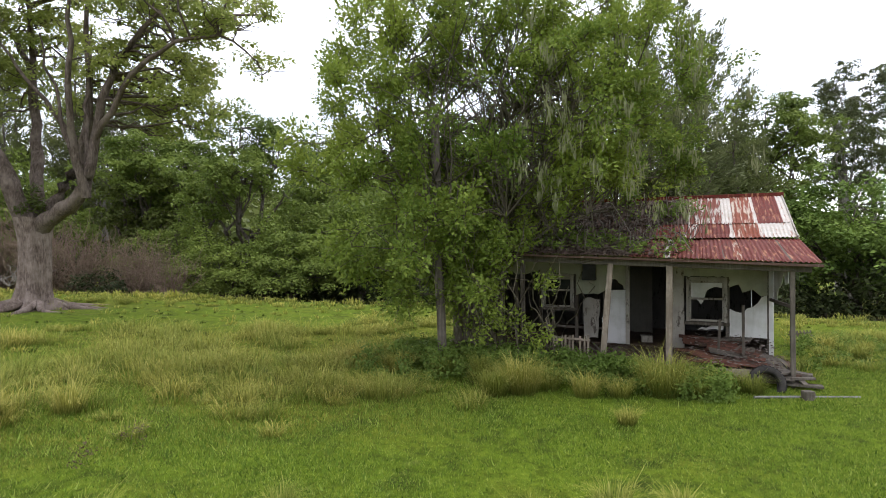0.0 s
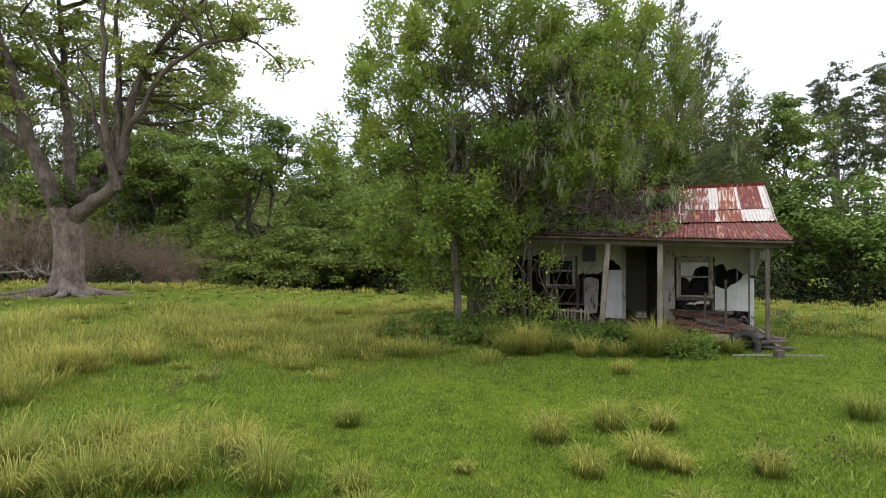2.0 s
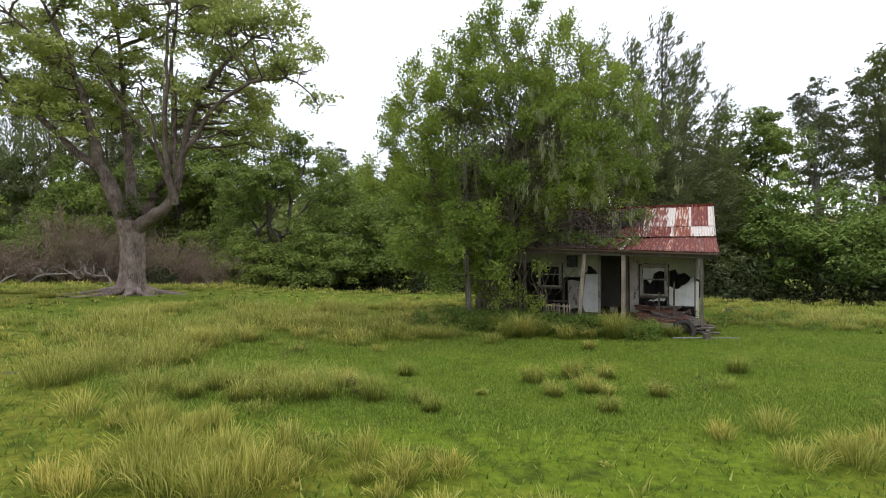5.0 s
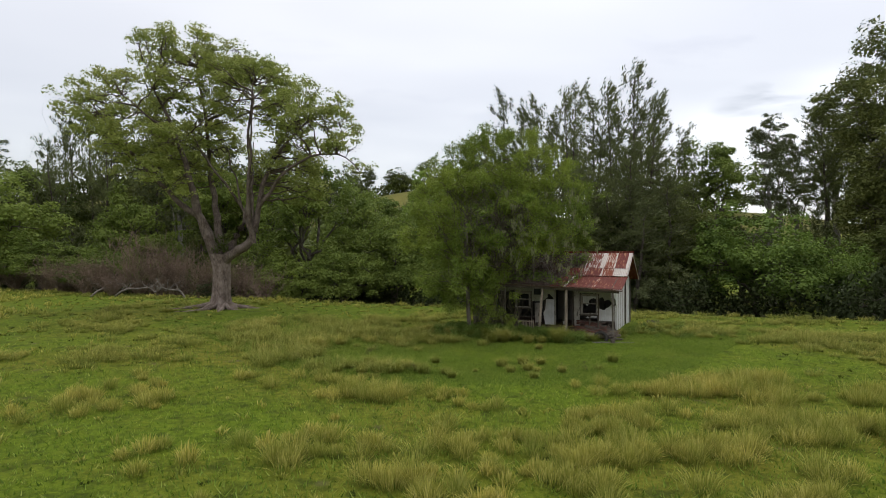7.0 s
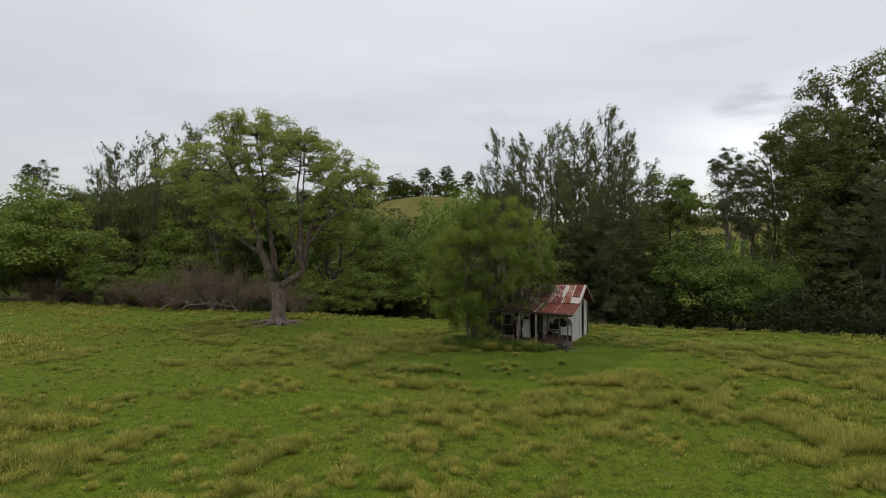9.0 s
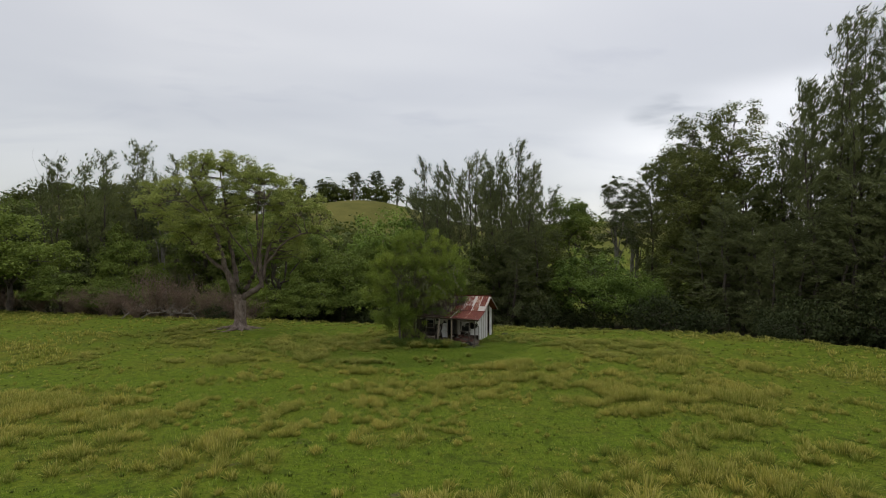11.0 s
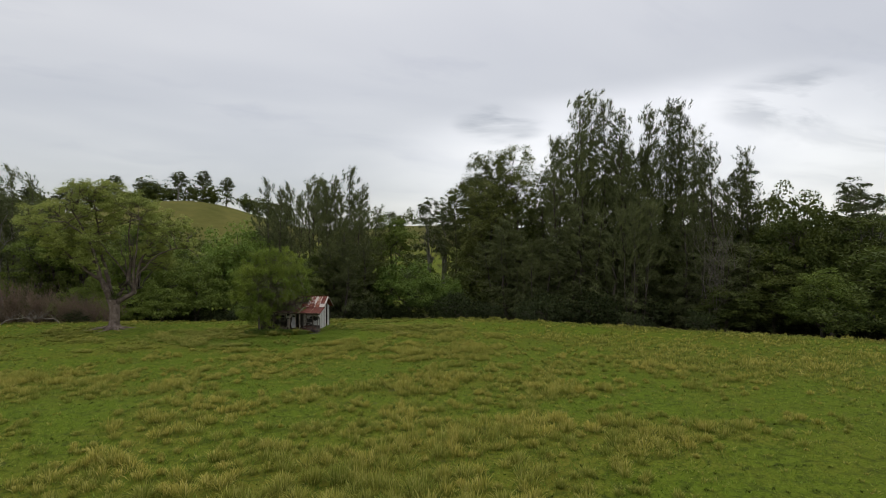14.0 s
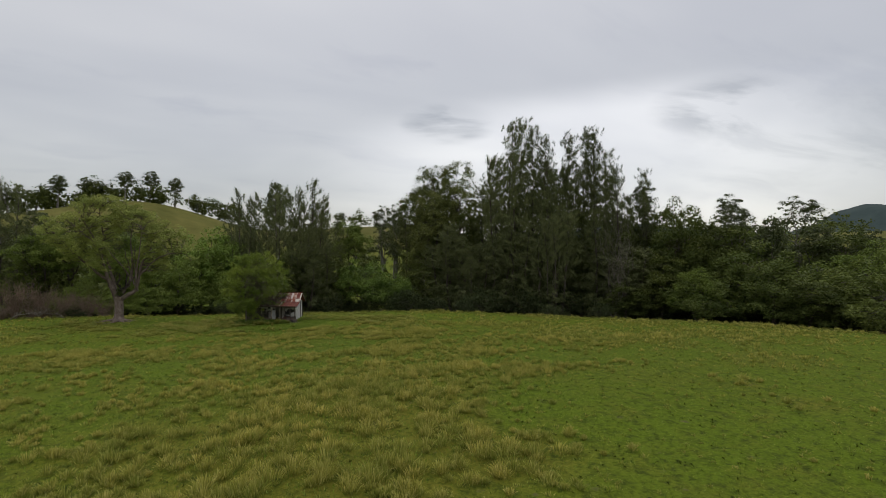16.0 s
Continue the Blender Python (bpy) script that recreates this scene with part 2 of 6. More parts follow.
def ground_mat():
    k = Mat("pasture", 0.95, 0, 0.08)
    p = k.space("Object")
    wide = k.noise(0.055, 4, 0.6, p)
    mid = k.noise(0.42, 5, 0.7, p)
    tuft = k.noise(1.5, 5, 0.7, p)
    fine = k.noise(8.0, 6, 0.75, p)
    green = k.ramp(fine, (0.25, (0.053, 0.080, 0.006)), (0.5, (0.110, 0.162, 0.011)), (0.75, (0.182, 0.235, 0.020)))
    dry = k.ramp(fine, (0.25, (0.083, 0.085, 0.009)), (0.5, (0.160, 0.152, 0.021)), (0.75, (0.242, 0.215, 0.037)))
    tallness = k.n.new("ShaderNodeAttribute")
    tallness.attribute_name = "straw"
    c = k.mix(k.ramp(mid, (0.50, (0, 0, 0)), (0.72, (0.5, 0.5, 0.5))), green, dry)
    c = k.mix(k.mix(1.0, tallness.outputs["Color"], k.ramp(tuft, (0.3, (0.3, 0.3, 0.3)), (0.6, (0.95, 0.95, 0.95))), "MULTIPLY"), c, dry)
    c = k.mix(k.ramp(wide, (0.50, (0, 0, 0)), (0.66, (0.25, 0.25, 0.25))), c, dry)
    c = k.mix(k.ramp(tuft, (0.32, (0.85, 0.85, 0.85)), (0.50, (0, 0, 0))), c, (0.036, 0.052, 0.008))
    speck = k.noise(3.6, 4, 0.7, p)
    c = k.mix(k.ramp(speck, (0.36, (0.6, 0.6, 0.6)), (0.50, (0, 0, 0))), c, (0.036, 0.052, 0.005))
    c = k.mix(k.ramp(speck, (0.58, (0, 0, 0)), (0.72, (0.6, 0.6, 0.6))), c, (0.150, 0.185, 0.022))
    sepz = k.n.new("ShaderNodeSeparateXYZ")
    k.l.new(k.tc.outputs["Object"], sepz.inputs[0])
    rise = k.n.new("ShaderNodeMapRange")
    rise.inputs["From Min"].default_value, rise.inputs["From Max"].default_value = 5.0, 18.0
    rise.inputs["To Max"].default_value = 0.9
    k.l.new(sepz.outputs["Z"], rise.inputs["Value"])
    c = k.mix(rise.outputs[0], c, k.ramp(k.noise(0.05, 5, 0.65, p), (0.3, (0.090, 0.092, 0.022)), (0.7, (0.175, 0.158, 0.046))))
    bare = k.noise(0.9, 3, 0.5, p)
    c = k.mix(k.ramp(bare, (0.68, (0, 0, 0)), (0.77, (0.8, 0.8, 0.8))), c, (0.115, 0.095, 0.055))
    # leaf litter and earth under the creek trees, their shade put into the dark colour
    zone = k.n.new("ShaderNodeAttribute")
    zone.attribute_name = "bank_shade"
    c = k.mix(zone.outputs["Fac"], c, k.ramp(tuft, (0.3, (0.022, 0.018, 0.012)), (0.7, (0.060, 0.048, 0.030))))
    return k.color(c).bump(k.mix(0.5, fine, tuft), 0.9, 0.12).m


M_GROUND = ground_mat()


def wood_mat(name, dark, mid, light, along=(1, 1, 0.06), scale=9.0):
    k = Mat(name, 0.85, 0, 0.2)
    g = k.noise(scale * 2.5, 6, 0.7, k.space("Object", along), 0.4)
    c = k.ramp(g, (0.28, dark), (0.5, mid), (0.75, light))
    blot = k.noise(2.6, 4, 0.65, k.space("Object"))
    c = k.mix(k.ramp(blot, (0.42, (0.65, 0.65, 0.65)), (0.62, (0, 0, 0))), c, dark)
    c = k.mix(0.18, c, k.ramp(k.rand(), (0.0, dark), (1.0, light)))
    return k.color(c).bump(g, 0.5, 0.008).m


M_POST = wood_mat("weathered_post_timber", (0.109, 0.085, 0.061), (0.285, 0.238, 0.183), (0.482, 0.413, 0.328))
M_GREYWOOD = wood_mat("grey_timber", (0.051, 0.042, 0.033), (0.136, 0.116, 0.092), (0.255, 0.224, 0.185))
M_ROT = wood_mat("rotten_brown_boards", (0.058, 0.026, 0.017), (0.155, 0.062, 0.040), (0.340, 0.170, 0.120), (0.06, 1, 1), 7.0)
M_FLOOR = wood_mat("floor_boards_red_brown", (0.044, 0.027, 0.020), (0.106, 0.065, 0.045), (0.188, 0.131, 0.094), (1, 0.06, 1))


def paint_mat(name, base, stain, under, worn=0.62):
    k = Mat(name, 0.7, 0, 0.3)
    p = k.space("Object")
    blot = k.noise(1.7, 5, 0.65, p)
    c = k.mix(k.ramp(blot, (0.45, (0, 0, 0)), (0.72, (0.75, 0.75, 0.75))), base, stain)
    run = k.noise(5.0, 4, 0.6, k.space("Object", (1, 1, 0.12)))
    c = k.mix(k.ramp(run, (0.52, (0, 0, 0)), (0.75, (0.5, 0.5, 0.5))), c, stain)
    chip = k.noise(9.0, 6, 0.75, k.space("Object", (1, 1, 0.3)))
    c = k.mix(k.ramp(chip, (worn, (0, 0, 0)), (worn + 0.05, (1, 1, 1))), c, under)
    return k.color(c).bump(chip, 0.25, 0.006).m


M_WHITE = paint_mat("white_sheet_paint", (0.648, 0.641, 0.615), (0.419, 0.413, 0.356), (0.252, 0.237, 0.208), 0.68)
M_GABLE = paint_mat("bleached_gable_paint", (0.66, 0.66, 0.65), (0.46, 0.45, 0.42), (0.22, 0.20, 0.18), 0.68)
M_CREAM = paint_mat("cream_sheet_paint", (0.425, 0.422, 0.315), (0.252, 0.266, 0.177), (0.182, 0.168, 0.135), 0.64)
M_FRAME = paint_mat("peeling_frame_paint", (0.371, 0.342, 0.290), (0.203, 0.176, 0.145), (0.110, 0.091, 0.073), 0.56)
# inner walls and lining: the gloom of the rooms is put into these colours
M_DIM = paint_mat("dimmed_inner_wall", (0.200, 0.190, 0.160), (0.120, 0.110, 0.090), (0.07, 0.06, 0.05), 0.80)
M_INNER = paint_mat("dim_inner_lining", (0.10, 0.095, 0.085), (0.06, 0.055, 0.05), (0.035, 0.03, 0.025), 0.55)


def iron_mat(name, first, second, third, cut, streak=0.0):
    """Corrugated iron: paint, rust and bare zinc in runs down the sheet."""
    k = Mat(name, 0.72, 0.05, 0.2)
    shift = k.n.new("ShaderNodeVectorMath"); shift.operation = "ADD"
    sc = k.n.new("ShaderNodeVectorMath"); sc.operation = "SCALE"
    sc.inputs[0].default_value = (17.0, 9.0, 5.0)
    k.l.new(k.rand(), sc.inputs["Scale"])
    k.l.new(k.tc.outputs["Object"], shift.inputs[0]); k.l.new(sc.outputs[0], shift.inputs[1])
    st = k.n.new("ShaderNodeMapping"); st.inputs["Scale"].default_value = (9.0, 0.9, 0.9)
    k.l.new(shift.outputs[0], st.inputs["Vector"])
    runs = k.noise(1.6, 5, 0.6, st.outputs[0])
    blot = k.noise(1.5, 4, 0.6, shift.outputs[0])
    fine = k.noise(16, 5, 0.7, shift.outputs[0])
    c = k.mix(k.ramp(fine, (0.35, (0, 0, 0)), (0.65, (1, 1, 1))), first, second)
    c = k.mix(k.ramp(runs, (cut, (0, 0, 0)), (cut + 0.08, (0.9, 0.9, 0.9))), c, third)
    c = k.mix(k.ramp(blot, (0.60, (0, 0, 0)), (0.74, (0.7, 0.7, 0.7))), c, second)
    return k.color(c).bump(fine, 0.15, 0.003).m


M_RED = iron_mat("iron_red_rust", (0.185, 0.034, 0.024), (0.090, 0.024, 0.017), (0.400, 0.200, 0.110), 0.56)
M_MIXED = iron_mat("iron_rust_and_zinc", (0.250, 0.075, 0.036), (0.170, 0.040, 0.024), (0.520, 0.440, 0.360), 0.51)
M_STRIPED = iron_mat("iron_striped_rust_and_zinc", (0.190, 0.040, 0.026), (0.150, 0.050, 0.030), (0.500, 0.465, 0.415), 0.50)
M_ZINC = iron_mat("iron_pale_zinc", (0.590, 0.575, 0.545), (0.460, 0.390, 0.330), (0.260, 0.090, 0.050), 0.58)
M_LITTERED = iron_mat("iron_dark_grimy", (0.110, 0.060, 0.042), (0.070, 0.046, 0.034), (0.190, 0.150, 0.120), 0.57)


def plain_mat(name, a, b, scale=6.0, rough=0.85, metal=0.0):
    k = Mat(name, rough, metal, 0.25)
    f = k.noise(scale, 5, 0.65, k.space("Object"))
    return k.color(k.ramp(f, (0.3, a), (0.7, b))).bump(f, 0.3, 0.01).m


M_TYRE = plain_mat("perished_rubber", (0.019, 0.018, 0.016), (0.062, 0.055, 0.049), 9.0)
M_PIPE = plain_mat("flaking_white_pipe", (0.121, 0.117, 0.103), (0.243, 0.239, 0.214), 12.0, 0.6)
M_LITTER = leaf_mat("dry_litter", (0.045, 0.030, 0.022), (0.095, 0.066, 0.048), (0.200, 0.160, 0.125), 0.1)
M_FLAKE = leaf_mat("pale_flakes", (0.115, 0.088, 0.073), (0.216, 0.177, 0.152), (0.360, 0.320, 0.284), 0.0)
M_GLASS = plain_mat("dark_dirty_glass", (0.012, 0.013, 0.014), (0.030, 0.032, 0.034), 5.0, 0.25)
# forest colour with the blue haze of distance mixed in
M_MOUNT = plain_mat("far_range_hazed", (0.030, 0.050, 0.050), (0.055, 0.080, 0.075), 0.012, 1.0)


# ---- mesh helpers ----
def link_mesh(name, me, material, parent=None, label="", m=None):
    ob = new(name, me)
    if material is not None and not me.materials:
        me.materials.append(material)
    if parent is not None:
        ob.parent = parent
    if m is not None:
        ob.matrix_basis = m
    if label:
        ob["label"] = label
    return ob


def part(name, bm, material, parent=None, label="", m=None):
    """Links a bmesh as one mesh object under a thing or part."""
    me = bpy.data.meshes.new(name)
    bm.to_mesh(me)
    bm.free()
    return link_mesh(name, me, material, parent, label, m)


def thing(name, label, category, m=None, group="", kind=""):
    ob = new(name)
    ob.empty_display_size = 0.2
    if m is not None:
        ob.matrix_basis = m
    return tagged(ob, label, category, group, kind)


def poly_mesh(name, verts, corners):
    """A mesh of faces with the same number of corners; corners: (faces, n) vertex numbers."""
    me = bpy.data.meshes.new(name)
    verts = np.asarray(verts, dtype=np.float32)
    corners = np.asarray(corners, dtype=np.int32)
    f, n = corners.shape
    me.vertices.add(len(verts))
    me.vertices.foreach_set("co", verts.ravel())
    me.loops.add(f * n)
    me.loops.foreach_set("vertex_index", corners.ravel())
    me.polygons.add(f)
    me.polygons.foreach_set("loop_start", np.arange(0, f * n, n, dtype=np.int32))
    me.update(calc_edges=True)
    return me


def unit(v):
    return v / np.maximum(np.linalg.norm(v, axis=-1, keepdims=True), 1e-6)


def leaf_verts(c, axis, side, length, width):
    """Pointed leaves round the centres c."""
    l, w = length[:, None] / 2, width[:, None] / 2
    return np.stack([c - axis * l, c + side * w - axis * l * 0.15, c + axis * l, c - side * w - axis * l * 0.15], 1).reshape(-1, 3)


def leaf_mesh(name, v):
    return poly_mesh(name, v, np.arange(len(v)).reshape(-1, 4))


def tube(points, radii, sides=6):
    """Vertices and quads of a limb along points."""
    p = np.asarray(points, float)
    d = unit(np.gradient(p, axis=0))
    ref = np.where(np.abs(d[:, 2:3]) > 0.9, np.array([[1.0, 0, 0]]), np.array([[0, 0, 1.0]]))
    a = unit(np.cross(d, ref)); b = np.cross(d, a)
    ang = np.linspace(0, 2 * math.pi, sides, endpoint=False)
    ring = np.cos(ang)[None, :, None] * a[:, None] + np.sin(ang)[None, :, None] * b[:, None]
    v = (p[:, None] + ring * np.asarray(radii)[:, None, None]).reshape(-1, 3)
    k, s = len(p), sides
    i, j = np.meshgrid(np.arange(k - 1), np.arange(s), indexing="ij")
    q = np.stack([i * s + j, i * s + (j + 1) % s, (i + 1) * s + (j + 1) % s, (i + 1) * s + j], -1).reshape(-1, 4)
    return v, q


def tubes_mesh(name, limbs, sides=6):
    vs, qs, o = [], [], 0
    for pts, rad in limbs:
        v, q = tube(pts, rad, sides)
        vs.append(v); qs.append(q + o); o += len(v)
    me = poly_mesh(name, np.concatenate(vs), np.concatenate(qs))
    me.polygons.foreach_set("use_smooth", np.ones(len(me.polygons), dtype=bool))
    return me


def bend(rng, a, b, n=6, lift=0.15, wobble=0.06):
    """A crooked limb from a to b that rises first."""
    a, b = np.asarray(a, float), np.asarray(b, float)
    t = np.linspace(0, 1, n)[:, None]
    length = np.linalg.norm(b - a)
    p = a + (b - a) * t
    p[:, 2:] += lift * length * np.sin(np.pi * t)
    p[1:-1] += rng.normal(0, wobble * length, (n - 2, 3))
    return p


def box(x0, x1, y0, y1, z0, z1, bevel=0.006, bm=None):
    own = bm is None
    bm = bm or bmesh.new()
    made = bmesh.ops.create_cube(bm, size=1.0, matrix=Matrix.Translation(((x0 + x1) / 2, (y0 + y1) / 2, (z0 + z1) / 2)) @ Matrix.Diagonal((abs(x1 - x0), abs(y1 - y0), abs(z1 - z0), 1)))
    if bevel and own:
        bmesh.ops.bevel(bm, geom=bm.edges[:], offset=bevel, segments=1, affect="EDGES")
    return bm


def beam(a, b, w, d, bevel=0.006, rough=0.0, seed=1):
    """A squared timber from a to b, w wide and d deep, with slightly uneven edges."""
    a, b = Vector(a), Vector(b)
    bm = bmesh.new()
    n = 7
    rng = random.Random(seed)
    way = (b - a).normalized()
    ref = Vector((0, 1, 0)) if abs(way.y) < 0.8 else Vector((1, 0, 0))
    s = way.cross(ref).normalized(); u = s.cross(way).normalized()
    rings = []
    for i in range(n):
        c = a.lerp(b, i / (n - 1))
        j = [1 + rng.uniform(-rough, rough) for _ in range(4)]
        rings.append([bm.verts.new(c + s * (w / 2 * sx * j[k]) + u * (d / 2 * sy * j[k])) for k, (sx, sy) in enumerate(((-1, -1), (1, -1), (1, 1), (-1, 1)))])
    for r0, r1 in zip(rings, rings[1:]):
        for k in range(4):
            bm.faces.new((r0[k], r0[(k + 1) % 4], r1[(k + 1) % 4], r1[k]))
    bm.faces.new(rings[0][::-1]); bm.faces.new(rings[-1])
    bmesh.ops.recalc_face_normals(bm, faces=bm.faces[:])
    if bevel:
        bmesh.ops.bevel(bm, geom=[e for e in bm.edges if abs((e.verts[0].co - e.verts[1].co).normalized().dot(way)) > 0.9], offset=bevel, segments=1, affect="EDGES")
    return bm


# ---- ground ----
EDGE = [(-260, 130), (-62, 52), (-40, 42), (-28, 36.5), (-8, 30), (13, 25), (26, 20), (36, 13), (47, 2), (57, -9), (64, -22), (71, -40), (80, -120), (90, -400)]


def past_edge(x, y):
    """Metres beyond the top of the creek bank (below 0: on the paddock)."""
    x, y = np.asarray(x, float), np.asarray(y, float)
    best, sign = np.full(x.shape, 1e9), np.full(x.shape, -1.0)
    for (ax, ay), (bx, by) in zip(EDGE, EDGE[1:]):
        dx, dy = bx - ax, by - ay
        t = np.clip(((x - ax) * dx + (y - ay) * dy) / (dx * dx + dy * dy), 0, 1)
        d = np.hypot(x - ax - t * dx, y - ay - t * dy)
        s = np.where((x - ax) * dy - (y - ay) * dx < 0, 1.0, -1.0)
        closer = d < best - 1e-9
        best, sign = np.where(closer, d, best), np.where(closer, s, sign)
    return best * sign


def bump2(x, y, cx, cy, rx, ry):
    return np.exp(-((x - cx) / rx) ** 2 - ((y - cy) / ry) ** 2)


def soft_noise(x, y, cell, seed):
    """Smooth random values from 0 to 1 over the plan."""
    t = np.random.default_rng(seed).uniform(0, 1, (64, 64))
    fx, fy = x / cell, y / cell
    ix, iy = np.floor(fx).astype(int), np.floor(fy).astype(int)
    ax, ay = fx - ix, fy - iy
    ax, ay = ax * ax * (3 - 2 * ax), ay * ay * (3 - 2 * ay)
    p = lambda a, b: t[(ix + a) % 64, (iy + b) % 64]
    return (p(0, 0) * (1 - ax) + p(1, 0) * ax) * (1 - ay) + (p(0, 1) * (1 - ax) + p(1, 1) * ax) * ay


# where the tall straw grass stands: x, y, half width, half depth, strength
FAR_STANDS = [(23.3, -57.5, 2.2, 1.2, 0.5), (24.4, -51.7, 1.8, 1.0, 0.45), (31, -25, 4, 2, 0.32), (36, -28.5, 4, 2, 0.36), (41, -32, 4, 2.5, 0.36), (7, -37.4, 4, 2, 0.3), (-13, -46, 9, 6, 0.30), (-11, -53, 8, 4, 0.30), (-2, -55, 2.5, 2, 0.35), (-1.7, -58, 1.5, 1.5, 0.3), (0, -38.6, 5, 2.5, 0.3), (-4.4, -44, 4, 3, 0.25), (16, -30.8, 3, 1.5, 0.3), (8, -22.6, 3.5, 2, 0.3), (15.6, -9.1, 4, 2, 0.3), (20, -11.5, 5, 2.5, 0.3)]
MID_STANDS = [(-10, 5, 5, 2.5, 0.30), (7, -19.6, 2.5, 2, 0.3), (6, -24.6, 3, 2, 0.35), (1.8, -24.2, 2.5, 1.5, 0.3), (-1.5, -24.1, 2, 1.5, 0.25), (-12, -18, 4, 2.5, 0.28), (-20, -5.5, 5, 3, 0.34), (-14, -9, 5, 3, 0.22), (-3.1, -0.5, 3, 2, 0.26), (6.8, -4.4, 3.5, 2, 0.18), (10.4, -5.4, 3, 2, 0.17), (18, 9.2, 6, 3, 0.28), (-17, 4, 6, 3, 0.25), (-11.5, -1, 4, 2, 0.30), (-5.9, 1.6, 3, 1.5, 0.26), (8.4, 2, 3, 2, 0.18)]
NEAR_STANDS = [(-9, 11, 7, 4, 0.28), (-7.5, 8, 3, 1.5, 0.26), (-7.9, 15.5, 6, 4, 0.26), (-2.3, 14.5, 3, 3, 0.24), (10.5, 13.5, 3, 2, 0.28), (-3.5, 3.9, 1.6, 0.9, 0.12), (20, 12, 9, 6, 0.22), (30, 0, 9, 8, 0.2), (-2.8, 11.0, 2.5, 1.2, 0.26)]
# short green turf: the same
TURF = [(-0.5, 6.3, 4.0, 1.6, 0.36), (4, 7.5, 6, 2.2, 0.36), (14, -50, 9, 5, 0.30), (12, -58, 12, 9, 0.34), (-8, -2.8, 2.5, 1.0, 0.20), (1, 2.5, 3.5, 2, 0.2), (6, -15, 6, 3, 0.12), (-20, -41, 4, 2.5, 0.25), (30, -40, 9, 5, 0.28), (40, -60, 14, 10, 0.30), (-5.5, 6.2, 2.5, 0.9, 0.26)]


def straw(x, y):
    """How tall and tussocky the paddock is at a place, about 0 to 1."""
    f = 0.42 * soft_noise(x, y, 7.0, 1) + 0.36 * soft_noise(x, y, 2.4, 2) + 0.14 * soft_noise(x, y, 20.0, 3)
    for cx, cy, rx, ry, s in FAR_STANDS + MID_STANDS + NEAR_STANDS:
        f = f + s * bump2(x, y, cx, cy, rx, ry)
    for cx, cy, rx, ry, s in TURF:
        f = f - s * bump2(x, y, cx, cy, rx, ry)
    return f


# rises and hollows of the paddock: x, y, half widths, metres
LAND = [(-4, -44, 26, 16, 1.40), (22, -50, 22, 16, 0.69), (-14, -24, 16, 14, 0.88), (4, -22, 14, 10, 0.25), (3, -7, 16, 10, -0.05), (1, 7, 9, 7, -0.27), (22, -10, 16, 14, 0.06), (-14, 8, 12, 12, 0.35), (8, 13, 10, 7, 0.13), (-22, 24, 14, 10, 0.35), (40, -8, 16, 16, -0.50), (18, 22, 16, 8, -0.26), (38, -34, 16, 14, 0.55), (-6, 28, 16, 8, -0.10), (58, -10, 16, 14, -0.33), (-26, -78, 40, 22, 1.0)]


def height(x, y):
    x, y = np.asarray(x, float), np.asarray(y, float)
    h = -0.25 + 0.03 * np.sin(x * 0.31 + 1.3) * np.sin(y * 0.27) + 0.02 * np.sin(x * 0.9 + y * 0.5) * np.sin(y * 1.1 - 0.4)
    for cx, cy, rx, ry, up in LAND:
        h = h + up * bump2(x, y, cx, cy, rx, ry)
    d = past_edge(x, y)
    s = np.clip(d / 14, 0, 1)
    h = h - 3.2 * s * s * (3 - 2 * s)
    h = h + 37 * bump2(x, y, -6, 372, 75, 95) + 36 * bump2(x, y, 190, 400, 150, 130) + 46 * bump2(x, y, -190, 360, 130, 130)
    h = h + 30 * bump2(x, y, 480, 120, 190, 220) + 45 * bump2(x, y, -60, 720, 420, 180)
    return h


def axis_steps(centre, near, count, far):
    t = np.linspace(-1, 1, count)
    k = math.asinh(far / near)
    return centre + near * np.sinh(k * t)


gx, gy = axis_steps(8.0, 30.0, 240, 3600.0), axis_steps(-6.0, 30.0, 240, 3600.0)
X, Y = np.meshgrid(gx, gy, indexing="ij")
gv = np.stack([X, Y, height(X, Y)], -1).reshape(-1, 3)
n = len(gy)
i, j = np.meshgrid(np.arange(len(gx) - 1), np.arange(n - 1), indexing="ij")
gq = np.stack([i * n + j, (i + 1) * n + j, (i + 1) * n + j + 1, i * n + j + 1], -1).reshape(-1, 4)
ground_me = poly_mesh("ground", gv, gq)
ground_me.polygons.foreach_set("use_smooth", np.ones(len(gq), dtype=bool))
# where the ground colour takes on the shade of the creek trees
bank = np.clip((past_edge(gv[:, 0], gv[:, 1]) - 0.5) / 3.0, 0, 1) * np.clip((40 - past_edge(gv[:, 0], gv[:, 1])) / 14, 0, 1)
ground_me.attributes.new("bank_shade", "FLOAT", "POINT").data.foreach_set("value", bank.astype(np.float32))
ground_me.attributes.new("straw", "FLOAT", "POINT").data.foreach_set("value", np.clip((straw(gv[:, 0], gv[:, 1]) - 0.40) / 0.25, 0, 1).astype(np.float32))
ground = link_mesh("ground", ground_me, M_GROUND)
tagged(ground, "rolling green pasture with straw-coloured grass patches", "ground", kind="structure")

